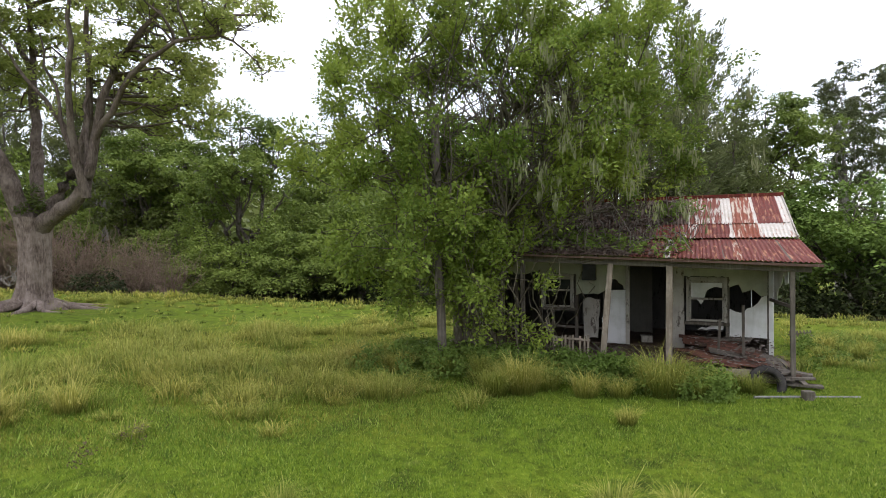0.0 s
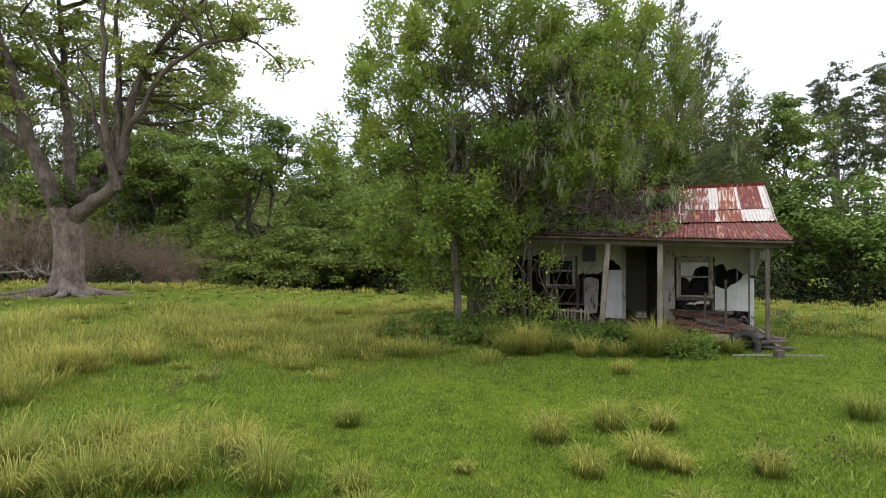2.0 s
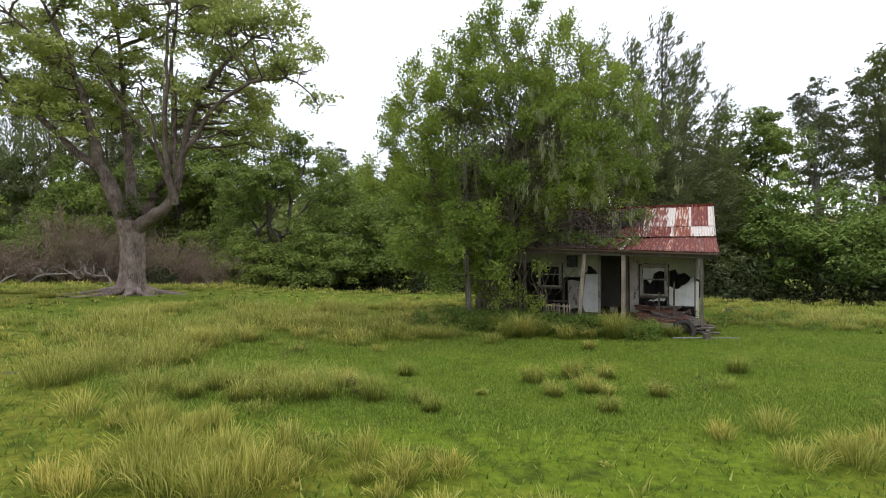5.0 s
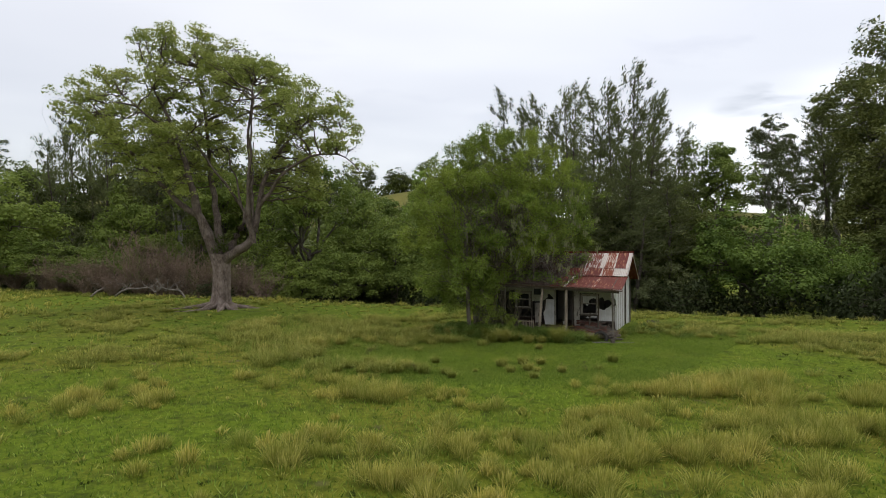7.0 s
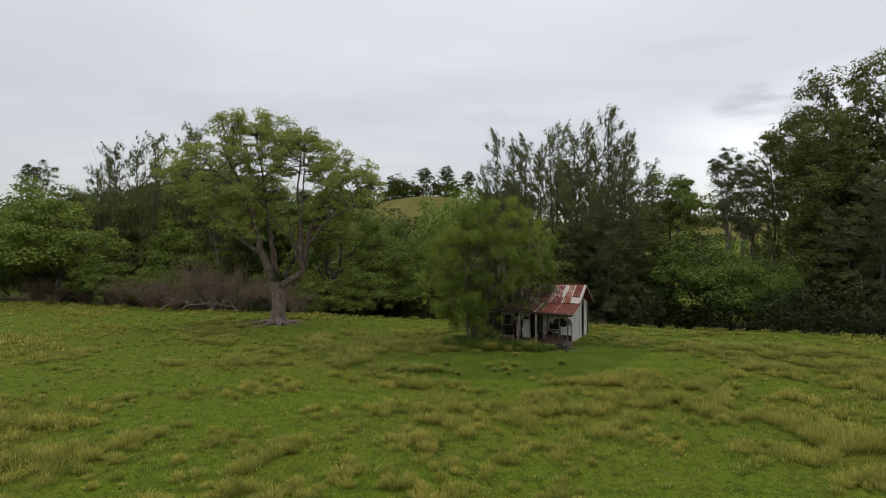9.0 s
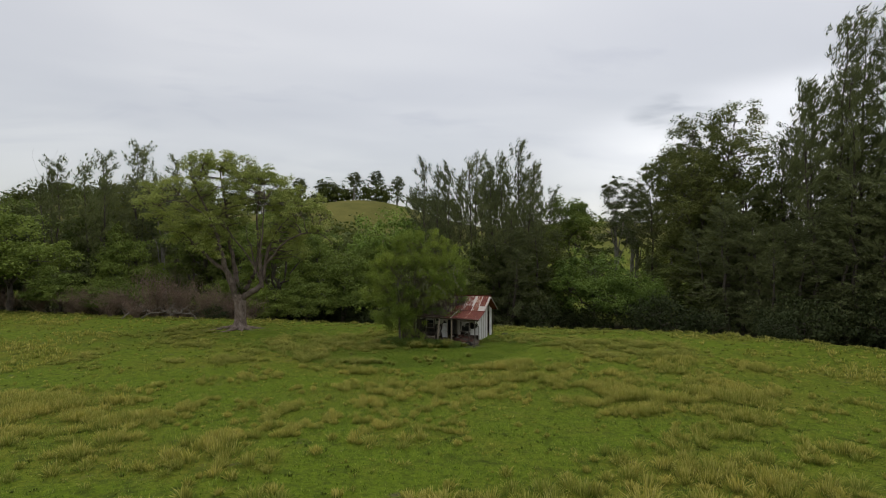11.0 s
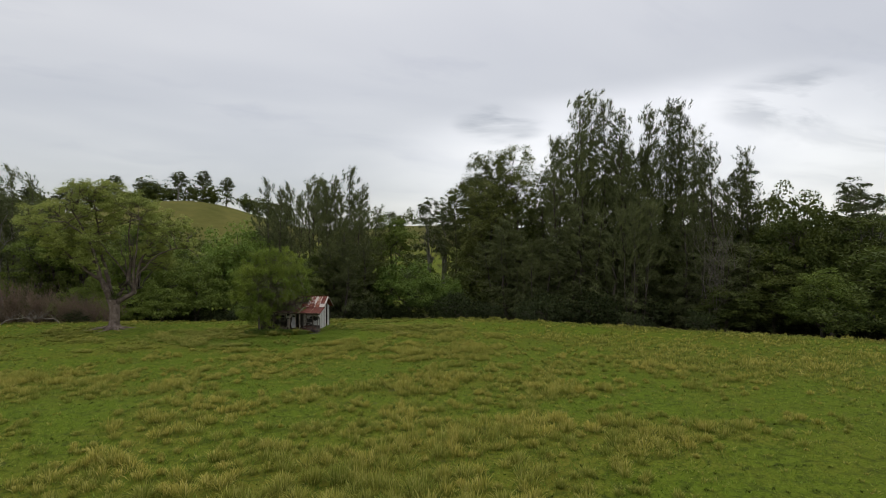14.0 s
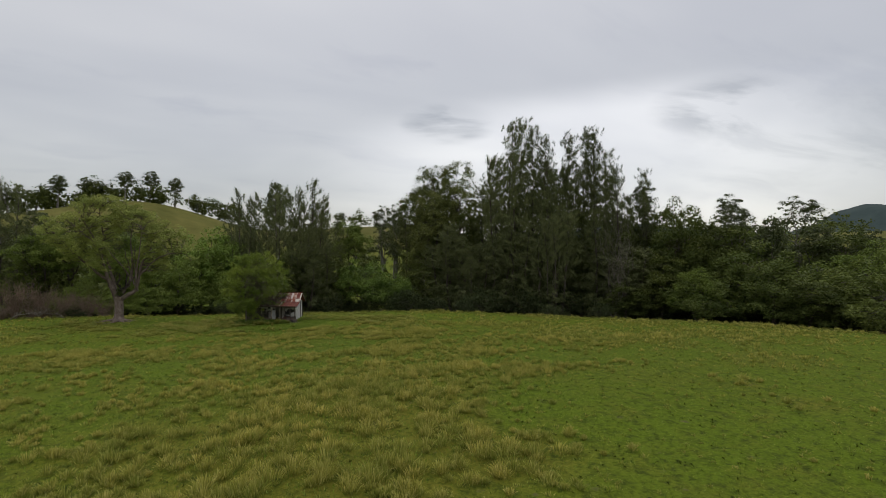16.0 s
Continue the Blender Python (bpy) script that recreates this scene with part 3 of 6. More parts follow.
# the far range, past the valley
t = np.linspace(0, 1, 90)
rx, ry = 1500 + 900 * t, 1750 - 1700 * t
crest = 55 + 82 * np.exp(-((t - 0.575) / 0.08) ** 2) + 75 * np.exp(-((t - 0.75) / 0.16) ** 2) + 60 * np.exp(-((t - 0.2) / 0.2) ** 2) + 4 * np.sin(t * 61) + 3 * np.sin(t * 143 + 1)
mv, rows_up = [], 8
for r in range(rows_up):
    f = r / (rows_up - 1)
    mv.append(np.stack([rx + 300 * (f - 1) , ry + 260 * (f - 1), -15 + (crest + 15) * math.sin(f * math.pi / 2)], -1))
mv = np.concatenate(mv)
i, j = np.meshgrid(np.arange(rows_up - 1), np.arange(len(t) - 1), indexing="ij")
k = len(t)
range_me = poly_mesh("mountain_range", mv, np.stack([i * k + j, i * k + j + 1, (i + 1) * k + j + 1, (i + 1) * k + j], -1).reshape(-1, 4))
tagged(link_mesh("backdrop", range_me, M_MOUNT), "distant wooded mountain range, tinted blue-green for haze", "mountain", kind="structure")


# ---- trees ----
def crown_points(rng, lobes, clumps, floor=None):
    """Clump centres near the skin of some ellipsoids."""
    vol = np.array([l[3] * l[4] * l[5] for l in lobes]) ** 0.67
    which = rng.choice(len(lobes), clumps, p=vol / vol.sum())
    L = np.array(lobes)[which]
    d = unit(rng.normal(size=(clumps, 3)))
    r = rng.uniform(0.45, 1.0, clumps) ** 0.6 * rng.normal(1.0, 0.09, clumps)
    p = L[:, :3] + d * L[:, 3:] * r[:, None]
    if floor is not None:
        p[:, 2] = np.maximum(p[:, 2], floor + rng.uniform(0, 0.6, clumps))
    return p, which


def clump_leaves(rng, centres, per, radius, size, aspect, flat=0.65, up=0.7, droop=0.0):
    n = len(centres)
    r = radius * rng.uniform(0.6, 1.4, n)
    c = np.repeat(centres, per, 0)
    off = rng.normal(size=(n * per, 3)) * np.repeat(r, per)[:, None] * 0.55
    off[:, 2] *= flat
    p = c + off
    nor = unit(rng.normal(size=p.shape) * 0.48 + np.array([0, 0, up * 1.15]) + unit(off) * 0.5)
    axis = unit(np.cross(nor, rng.normal(size=p.shape)))
    axis[:, 2] -= droop
    axis = unit(axis)
    side = unit(np.cross(nor, axis))
    ln = size * rng.uniform(0.65, 1.35, len(p))
    return leaf_verts(p, axis, side, ln, ln * aspect)


def spray_leaves(rng, starts, ends, per, radius, size, aspect, up=0.6):
    """Leaves set along twigs that run from starts to ends."""
    n = len(starts)
    f = rng.uniform(0.12, 1.04, (n, per, 1))
    d = ends - starts
    sag = np.array([0, 0, 0.12]) * np.linalg.norm(d, axis=1)[:, None]
    p = starts[:, None] + d[:, None] * f + (sag[:, None] * np.sin(np.pi * np.clip(f, 0, 1)))
    off = rng.normal(size=(n, per, 3)) * radius * (1.15 - 0.65 * f)
    p = (p + off).reshape(-1, 3)
    along = np.repeat(unit(d), per, 0)
    nor = unit(rng.normal(size=p.shape) * 0.45 + np.array([0, 0, up]) + np.repeat(unit(d), per, 0) * 0.3)
    axis = unit(unit(off.reshape(-1, 3)) * 0.9 + along * 0.6 + rng.normal(size=p.shape) * 0.4)
    side = unit(np.cross(nor, axis))
    ln = size * rng.uniform(0.6, 1.4, len(p))
    return leaf_verts(p, axis, side, ln, ln * aspect)


def pad_leaves(rng, centres, radii, per, size, aspect, flat=0.62, droop=0.0):
    """Domed pads of leaves: dense on the upper skin of each pad, thin below, every leaf facing outwards and up."""
    n = len(centres)
    d = rng.normal(size=(n * per, 3))
    d[:, 2] = np.where(d[:, 2] < -0.4, -d[:, 2], d[:, 2])
    d = unit(d)
    r = np.repeat(radii, per)[:, None] * np.clip(rng.normal(0.88, 0.16, (n * per, 1)), 0.2, 1.35)
    off = d * r
    off[:, 2] *= flat
    p = np.repeat(centres, per, 0) + off
    nor = unit(d * 0.75 + np.array([0, 0, 0.55]) + rng.normal(0, 0.42, p.shape))
    axis = unit(np.cross(nor, rng.normal(size=p.shape)) + d * 0.35)
    axis[:, 2] -= droop
    axis = unit(axis)
    side = unit(np.cross(nor, axis))
    ln = size * rng.uniform(0.6, 1.4, len(p))
    return leaf_verts(p, axis, side, ln, ln * aspect)


def tree(name, label, category, m, seed, trunk, lobes, clumps, per, clump_r, leaf, aspect, leaves, bark, twigs=True, flat=0.85, droop=0.0, floor=None, limb_r=0.3, group="", lift=0.12):
    """trunk: (points, radii). Limbs run from the trunk's top to each lobe, twigs to the pads of leaves."""
    rng = np.random.default_rng(seed)
    root = thing(name, label, category, m, group)
    pts, which = crown_points(rng, lobes, clumps, floor)
    tp, tr = np.array(trunk[0], float), np.array(trunk[1], float)
    limbs = [(tp, tr)]
    mains = []
    for k, l in enumerate(lobes):
        frac = rng.uniform(0.55, 1.0)
        idx = frac * (len(tp) - 1)
        a = np.array([np.interp(idx, np.arange(len(tp)), tp[:, q]) for q in range(3)])
        b = np.array(l[:3]) + np.array([0, 0, l[5] * 0.35])
        path = bend(rng, a, b, 8, lift * rng.uniform(0.2, 1.0), 0.045)
        r0 = limb_r * rng.uniform(0.75, 1.1)
        mains.append(path)
        limbs.append((path, r0 * np.linspace(1, 0.22, 8)))
    if twigs:
        for c, w in list(zip(pts, which))[::2]:
            path = mains[w]
            s = path[rng.integers(3, 8)]
            limbs.append((bend(rng, s, c, 4, 0.06, 0.05), limb_r * 0.20 * np.linspace(1, 0.25, 4)))
    link_mesh("trunk", tubes_mesh("trunk", limbs[:1], 10), bark, root)
    tagged(link_mesh("branchwork", tubes_mesh("branchwork", limbs[1:], 4), bark, root), kind="stuff")
    radii = clump_r * rng.uniform(0.55, 1.35, len(pts))
    link_mesh("crown", leaf_mesh("crown", pad_leaves(rng, pts, radii, per, leaf, aspect, flat, droop)), leaves, root)
    return root


WIND = np.array([0.62, -0.45, 0.0])


def casuarina(name, label, m, seed, tall, spread, leaders, leaves, group="", skirt=0.36, plumes=0.85, needles=20, bare=0.08):
    """River oak: straight stems, upswept boughs that carry small plumes of needles, windblown at the tips, and a dark drooping skirt below."""
    rng = np.random.default_rng(seed)
    root = thing(name, label, "tree", m, group)
    limbs, base_p, axis_p, len_p = [], [], [], []
    unit_len = 0.32 + 0.011 * tall

    def plume(at, way, high, wide, n):
        """A flame-shaped tuft of needles."""
        f = rng.uniform(0, 1, (n, 1))
        base_p.append(at + way * high * f + rng.normal(0, 1, (n, 3)) * wide * (0.25 + np.sin(f * 2.7)) * 0.55)
        axis_p.append(unit(way + rng.normal(0, 0.38, (n, 3)) + WIND * 0.25))
        len_p.append(rng.uniform(0.45, 1.15, n) * unit_len)

    for k in range(leaders):
        a = k * 2.4 + 0.4
        off = spread * (0.05 if k == 0 else rng.uniform(0.28, 0.50))
        top = tall * (1.0 if k == 0 else rng.uniform(0.80, 0.97))
        foot = np.array([math.cos(a) * off * 0.45, math.sin(a) * off * 0.45, 0.0])
        tip = np.array([math.cos(a) * off, math.sin(a) * off, top]) + WIND * 0.03 * top
        path = bend(rng, foot, tip, 9, 0.0, 0.006)
        limbs.append((path, 0.0085 * tall * np.linspace(1, 0.12, 9)))
        plume(path[-1] - np.array([0, 0, 0.05 * top]), unit(np.array([0, 0, 1.0]) + WIND * 0.55), 0.060 * top, 0.012 * tall, 60)
        for q in range(int(top * plumes)):
            f = bare + (0.98 - bare) * (q + rng.uniform(0, 1)) / int(top * plumes)
            s = np.array([np.interp(f * 8, np.arange(9), path[:, d]) for d in range(3)])
            b = q * 2.39 + rng.uniform(-0.6, 0.6)
            flat_way = np.array([math.cos(b), math.sin(b), 0.0])
            if f > skirt:
                g = (f - skirt) / (1 - skirt)
                reach = spread * (0.15 + 0.34 * (1 - g) ** 0.6) * rng.uniform(0.45, 1.25)
                way = unit(flat_way + WIND * 0.25 + np.array([0, 0, 0.55 + 0.8 * g]))
                e = s + way * reach
                bough = bend(rng, s, e, 6, -0.10, 0.03)
                for w in np.linspace(0.28, 1.0, int(4 + reach * 1.1)):
                    at = np.array([np.interp(w * 5, np.arange(6), bough[:, d]) for d in range(3)]) + rng.normal(0, 0.012 * tall, 3)
                    plume(at, unit(way * 0.5 + np.array([0, 0, 0.8]) + WIND * 0.65 + rng.normal(0, 0.25, 3)), rng.uniform(0.022, 0.042) * tall, 0.0090 * tall, needles)
            else:
                reach = spread * rng.uniform(0.22, 0.48)
                way = unit(flat_way + np.array([0, 0, rng.uniform(-0.15, 0.45)]))
                e = s + way * reach
                bough = bend(rng, s, e, 6, 0.10, 0.03)
                for w in np.linspace(0.20, 1.0, int(5 + reach * 1.6)):
                    at = np.array([np.interp(w * 5, np.arange(6), bough[:, d]) for d in range(3)]) + rng.normal(0, 0.014 * tall, 3)
                    plume(at, unit(flat_way * 0.4 + np.array([0, 0, -0.9]) + rng.normal(0, 0.3, 3)), rng.uniform(0.02, 0.045) * tall, 0.011 * tall, needles)
            limbs.append((bough, 0.0016 * tall * np.linspace(1, 0.3, 6)))
    c, a, ln = np.concatenate(base_p), np.concatenate(axis_p), np.concatenate(len_p)
    side = unit(np.cross(a, rng.normal(size=a.shape)))
    link_mesh("trunk", tubes_mesh("trunk", limbs[:1], 8), M_BARK, root)
    tagged(link_mesh("branchwork", tubes_mesh("branchwork", limbs[1:], 4), M_BARK, root), kind="stuff")
    link_mesh("crown", leaf_mesh("crown", leaf_verts(c + a * ln[:, None] * 0.3, a, side, ln, ln * 0.20)), leaves, root)
    return root


def at_ground(x, y, turn=0.0, sx=1.0, sz=1.0, sink=0.1):
    return pose(x, y, float(height(x, y)) - sink, 0, 0, turn) @ Matrix.Diagonal((sx, sx, sz, 1))


def straight(h, r, lean=(0, 0), n=5):
    t = np.linspace(0, 1, n)
    return np.stack([lean[0] * t, lean[1] * t, h * t], -1), r * np.linspace(1.25, 0.7, n)


def plant(first, spots, rng):
    """Copies of a tree: (x, y, scale across, scale up)."""
    for x, y, sx, sz in spots:
        copy_thing(first, at_ground(x, y, rng.uniform(0, 360), sx, sz))


# the old spreading tree on the paddock
def paddock_tree():
    rng = np.random.default_rng(5)
    x, y = -17.3, 23.6
    root = thing("paddock_tree", "huge old spreading tree with thick pale fluted trunk", "tree", pose(x, y, float(height(x, y)) - 0.05))
    t = np.linspace(0, 1, 9)
    tp = np.stack([0.10 * np.sin(t * 3), 0 * t, 3.9 * t], -1)
    v, q = [], []
    sides = 28
    ang = np.linspace(0, 2 * math.pi, sides, endpoint=False)
    for k in range(9):
        z = t[k]
        flare = 0.58 + 0.50 * math.exp(-z * 13) + 0.14 * max(0, z - 0.75) * 4
        flute = 1 + (0.07 + 0.28 * math.exp(-z * 7)) * np.sin(ang * 5 + 1.0 + z) + 0.05 * np.sin(ang * 11 + 2)
        v.append(np.stack([tp[k, 0] + np.cos(ang) * flare * flute, np.sin(ang) * flare * flute, np.full(sides, tp[k, 2])], -1))
    v = np.concatenate(v)
    i, j = np.meshgrid(np.arange(8), np.arange(sides), indexing="ij")
    q = np.stack([i * sides + j, i * sides + (j + 1) % sides, (i + 1) * sides + (j + 1) % sides, (i + 1) * sides + j], -1).reshape(-1, 4)
    me = poly_mesh("trunk", v, q)
    me.polygons.foreach_set("use_smooth", np.ones(len(q), dtype=bool))
    link_mesh("trunk", me, M_FIGBARK, root)
    rng = np.random.default_rng(6)
    for k in range(11):
        a = k * 0.571 + rng.uniform(-0.2, 0.2)
        far = rng.uniform(1.7, 3.6)
        f = np.linspace(0, 1, 8)
        px, py = np.cos(a + 0.25 * np.sin(f * 3 + k)) * (0.7 + far * f), np.sin(a + 0.25 * np.sin(f * 3 + k)) * (0.7 + far * f)
        pz = height(px + x, py + y) - float(height(x, y)) + 0.05 + 0.30 * (1 - f) ** 3 - 0.06 * f
        link_mesh("surface_root", tubes_mesh("surface_root", [(np.stack([px, py, pz], -1), 0.17 * (1 - 0.75 * f))], 7), M_FIGBARK, root)
    fork = np.array([0.0, 0.0, 3.7])
    # great limbs: points after the fork, thickness there
    limbs = [
        ([(-0.7, -0.2, 5.0), (-1.4, -0.4, 6.6), (-1.9, -0.6, 8.8), (-2.6, -0.6, 11.8), (-4.6, -0.4, 15.6)], 0.38),
        ([(1.2, -0.3, 4.15), (2.6, -0.6, 4.7), (2.8, -0.5, 7.0), (3.6, -0.4, 10.4), (6.4, 0.0, 13.6)], 0.34),
        ([(0.9, 0.3, 5.0), (1.8, 0.5, 6.6), (2.0, 0.6, 9.0), (1.6, 0.8, 12.5), (2.0, 0.8, 16.4)], 0.27),
        ([(-0.3, 0.8, 5.4), (-1.2, 1.6, 8.0), (-1.9, 2.4, 11.0), (-2.2, 2.6, 14.0), (-2.6, 2.0, 18.0)], 0.27),
    ]
    # lesser limbs: which great limb they leave, at which of its points, then their own points
    forks = [
        (0, 2, [(-3.0, -0.8, 7.8), (-5.4, -0.8, 10.4), (-8.2, -0.4, 13.6)], 0.22),
        (0, 4, [(-3.8, -1.8, 13.0), (-5.6, -2.6, 14.6)], 0.12),
        (0, 3, [(-3.2, 1.4, 9.8), (-5.0, 1.8, 11.4)], 0.12),
        (1, 2, [(2.4, -1.4, 7.6), (2.9, -2.2, 11.2), (3.2, -2.4, 14.4)], 0.17),
        (1, 3, [(4.4, -1.2, 9.2), (6.6, -2.0, 10.6), (8.8, -2.4, 10.8), (10.2, -2.6, 9.7)], 0.13),
        (1, 4, [(4.2, 1.6, 12.6), (4.4, 3.0, 14.8)], 0.13),
        (2, 2, [(0.6, 0.2, 8.6), (-1.0, 0.0, 10.6), (-2.0, -0.2, 12.6)], 0.12),
        (1, 2, [(2.5, -0.2, 6.4), (2.2, -0.1, 9.0), (2.3, 0.2, 12.0)], 0.15),
        (1, 2, [(2.1, -0.6, 6.0), (1.5, -0.7, 8.4), (0.8, -0.8, 11.4)], 0.14),
        (3, 3, [(-4.0, 3.8, 13.4), (-6.0, 4.2, 15.2)], 0.13),
        (3, 4, [(-0.4, 3.6, 15.4), (0.6, 4.2, 17.6)], 0.12),
    ]

    def smooth(pts, n=18):
        """A gently crooked line through a few points."""
        p = np.array(pts, float)
        t = np.linspace(0, len(p) - 1, n)
        line = np.stack([np.interp(t, np.arange(len(p)), p[:, d]) for d in range(3)], -1)
        for _ in range(2):
            line[1:-1] = line[1:-1] * 0.5 + (line[:-2] + line[2:]) * 0.25
        line[2:-1] += rng.normal(0, 0.05, (n - 3, 3))
        return line

    lines = []
    for pts, r in limbs:
        lines.append(smooth([fork + np.array([0, 0, -0.5]), *pts]))
        link_mesh("limb", tubes_mesh("limb", [(lines[-1], r * np.linspace(1.2, 0.16, 18) * (1 + 0.08 * np.sin(np.arange(18) * 1.7)))], 10), M_FIGLIMB, root)
    for k, (stem, at, pts, r) in enumerate(forks):
        lines.append(smooth([limbs[stem][0][at - 1], *pts], 14))
        link_mesh("limb", tubes_mesh("limb", [(lines[-1], r * np.linspace(1.1, 0.2, 14))], 7), M_FIGLIMB, root)
    joints = np.concatenate([p[7:] for p in lines])
    lobes = np.array([(-2.0, 0.3, 16.9, 4.4, 4.2, 2.8), (-7.0, -0.2, 13.8, 3.7, 3.9, 2.8), (-4.4, -0.6, 11.2, 3.6, 4.0, 2.2), (1.9, 0.6, 15.8, 3.6, 4.2, 2.6), (6.0, -0.2, 13.2, 3.6, 3.8, 2.4), (-1.5, 4.0, 12.4, 4.0, 2.6, 2.4), (4.2, 1.0, 9.8, 3.6, 3.4, 2.2), (-2.6, 0.4, 9.4, 3.4, 3.6, 1.8), (8.8, -2.2, 10.4, 2.0, 1.6, 1.0)])
    share = (lobes[:, 3] * lobes[:, 4] * lobes[:, 5]) ** 0.6
    twigs, pads, tries = [], [], 0
    while len(pads) < 265 and tries < 12000:
        tries += 1
        l = lobes[rng.choice(len(lobes), p=share / share.sum())]
        d = unit(rng.normal(size=3) + np.array([0, 0, 0.25]))
        c = l[:3] + d * l[3:] * rng.uniform(0.5, 1.05)
        size = rng.uniform(0.6, 1.1)
        # daylight between the two halves of the crown
        if ((c[0] - 1.6) / 1.6) ** 2 + ((c[2] - 12.4) / 2.2) ** 2 < 1:
            continue
        if all(np.linalg.norm(c - o[0]) > 0.53 * (size + o[1]) for o in pads):
            pads.append((c, size))
    for c, size in pads:
        dist = np.linalg.norm(joints - c, axis=1) + 1.2 * np.maximum(0, joints[:, 2] - c[2])
        a = joints[np.argmin(dist)]
        bough = bend(rng, a, c - np.array([0, 0, size * 0.3]), 7, 0.06, 0.05)
        twigs.append((bough, (0.035 + 0.010 * np.linalg.norm(c - a)) * np.linspace(1, 0.3, 7)))
        for q in range(6):
            e = c + unit(rng.normal(size=3)) * size * np.array([0.95, 0.95, 0.5])
            twigs.append((bend(rng, bough[rng.integers(4, 7)], e, 4, 0.06, 0.08), 0.022 * np.linspace(1, 0.35, 4)))
    tagged(link_mesh("twigwork", tubes_mesh("twigwork", twigs, 4), M_FIGLIMB, root), kind="stuff")
    # each pad is a handful of small rosettes
    c = np.array([p[0] for p in pads]); r = np.array([p[1] for p in pads])
    k = 13
    d = unit(rng.normal(size=(len(c) * k, 3)) + np.array([0, 0, 0.3]))
    c = np.repeat(c, k, 0) + d * np.repeat(r, k)[:, None] * rng.uniform(0.3, 1.1, (len(d), 1)) * np.array([1.1, 1.1, 0.65])
    link_mesh("crown", leaf_mesh("crown", pad_leaves(rng, c, rng.uniform(0.26, 0.5, len(c)), 26, 0.19, 0.52, 0.8)), M_FIG, root)
    # green clump growing in the fork
    tagged(link_mesh("fork_fern", leaf_mesh("fork_fern", clump_leaves(rng, fork + rng.normal(0, 0.32, (14, 3)) + np.array([0.1, -0.1, 0.75]), 60, 0.34, 0.18, 0.4)), M_DEEP, root), kind="stuff")
    return root


paddock_tree()


# the leafy tree that has swallowed the near end of the cottage
def cottage_tree():
    rng = np.random.default_rng(11)
    x, y = 1.0, 13.9
    root = thing("cottage_tree", "bushy bright green tree smothering the cottage end", "tree", pose(x, y, float(height(x, y)) - 0.05))
    lobes = [(0.4, 0.3, 6.4, 4.4, 3.6, 3.9), (-1.9, -0.2, 3.9, 2.4, 2.5, 2.2), (3.7, 0.8, 6.8, 2.9, 2.6, 2.6), (0.2, -1.4, 3.6, 2.3, 1.6, 2.0), (-2.4, 0.4, 6.9, 2.3, 2.6, 2.2), (1.3, 0.5, 9.3, 3.2, 2.6, 2.0), (-1.2, -0.5, 2.6, 1.7, 1.3, 1.2), (3.8, 1.8, 4.9, 2.4, 2.2, 1.6), (0.7, -0.9, 1.8, 1.25, 0.9, 1.5), (2.6, -0.9, 4.3, 2.0, 1.3, 1.1)]
    stems = []
    for k in range(13):
        a = rng.uniform(0, 2 * math.pi)
        s = np.array([math.cos(a), math.sin(a), 0]) * rng.uniform(0.1, 0.62)
        s[2] = 0
        l = lobes[k % len(lobes)]
        e = np.array(l[:3]) + rng.normal(0, 0.6, 3)
        mid = s * 1.2 + np.array([0, 0, 2.0]) + rng.normal(0, 0.15, 3)
        p = np.concatenate([bend(rng, s, mid, 5, 0, 0.03)[:-1], bend(rng, mid, e, 7, 0.08, 0.04)])
        stems.append((p, rng.uniform(0.06, 0.14) * np.linspace(1.2, 0.25, len(p))))
    for p, r in stems:
        link_mesh("stem", tubes_mesh("stem", [(p, r)], 7), M_TWIG, root)
    # leaf clusters, each a fan of short sprays
    n, fan = 300, 6
    hearts, which = crown_points(rng, lobes, n, 0.7)
    L = np.array(lobes)[which]
    out = unit((hearts - L[:, :3]) / L[:, 3:] + rng.normal(0, 0.25, (n, 3)) + np.array([0, 0, 0.25]))
    tips = rng.choice(n, 60, replace=False)
    hearts[tips] += out[tips] * rng.uniform(0.3, 1.1, (60, 1))
    starts = np.repeat(hearts - out * 0.30, fan, 0) + rng.normal(0, 0.07, (n * fan, 3))
    way = unit(np.repeat(out, fan, 0) + rng.normal(0, 0.55, (n * fan, 3)))
    ends = starts + way * rng.uniform(0.35, 0.85, (n * fan, 1))
    # thinner leaves between the clusters
    m = 150
    inner, which = crown_points(rng, lobes, m, 0.6)
    starts = np.concatenate([starts, inner])
    ends = np.concatenate([ends, inner + unit(rng.normal(size=(m, 3)) + np.array([0, 0, 0.4])) * 0.8])
    low = rng.uniform((-0.9, -1.3, 1.1), (1.3, -0.5, 3.0), (70, 3))
    low[:, 1] -= 0.42 * (low[:, 0] - 0.2)
    starts = np.concatenate([starts, low]); ends = np.concatenate([ends, low + unit(rng.normal(size=(70, 3)) + np.array([0, -0.6, 0.3])) * 0.7])
    # keep the doorway end of the verandah clear
    u = (ends[:, 0] + x - 9.57) * 0.91 - (ends[:, 1] + y - 15.7) * 0.415
    dice = rng.uniform(0, 1, len(ends))
    keep = ~((u > -5.9) & (ends[:, 2] < 3.1)) & ~((u > -5.7) & (ends[:, 2] < 4.3) & (dice < 0.92))
    keep &= ~((ends[:, 0] < 1.6) & (ends[:, 0] > -1.2) & (ends[:, 2] < 2.6) & (dice < 0.4))
    # a gap where the timber pole stands up through the branches
    keep &= ~((np.abs(ends[:, 0] + 1.1) < 0.32) & (ends[:, 1] < -0.6) & (ends[:, 2] > 4.2) & (ends[:, 2] < 6.0) & (dice < 0.8))
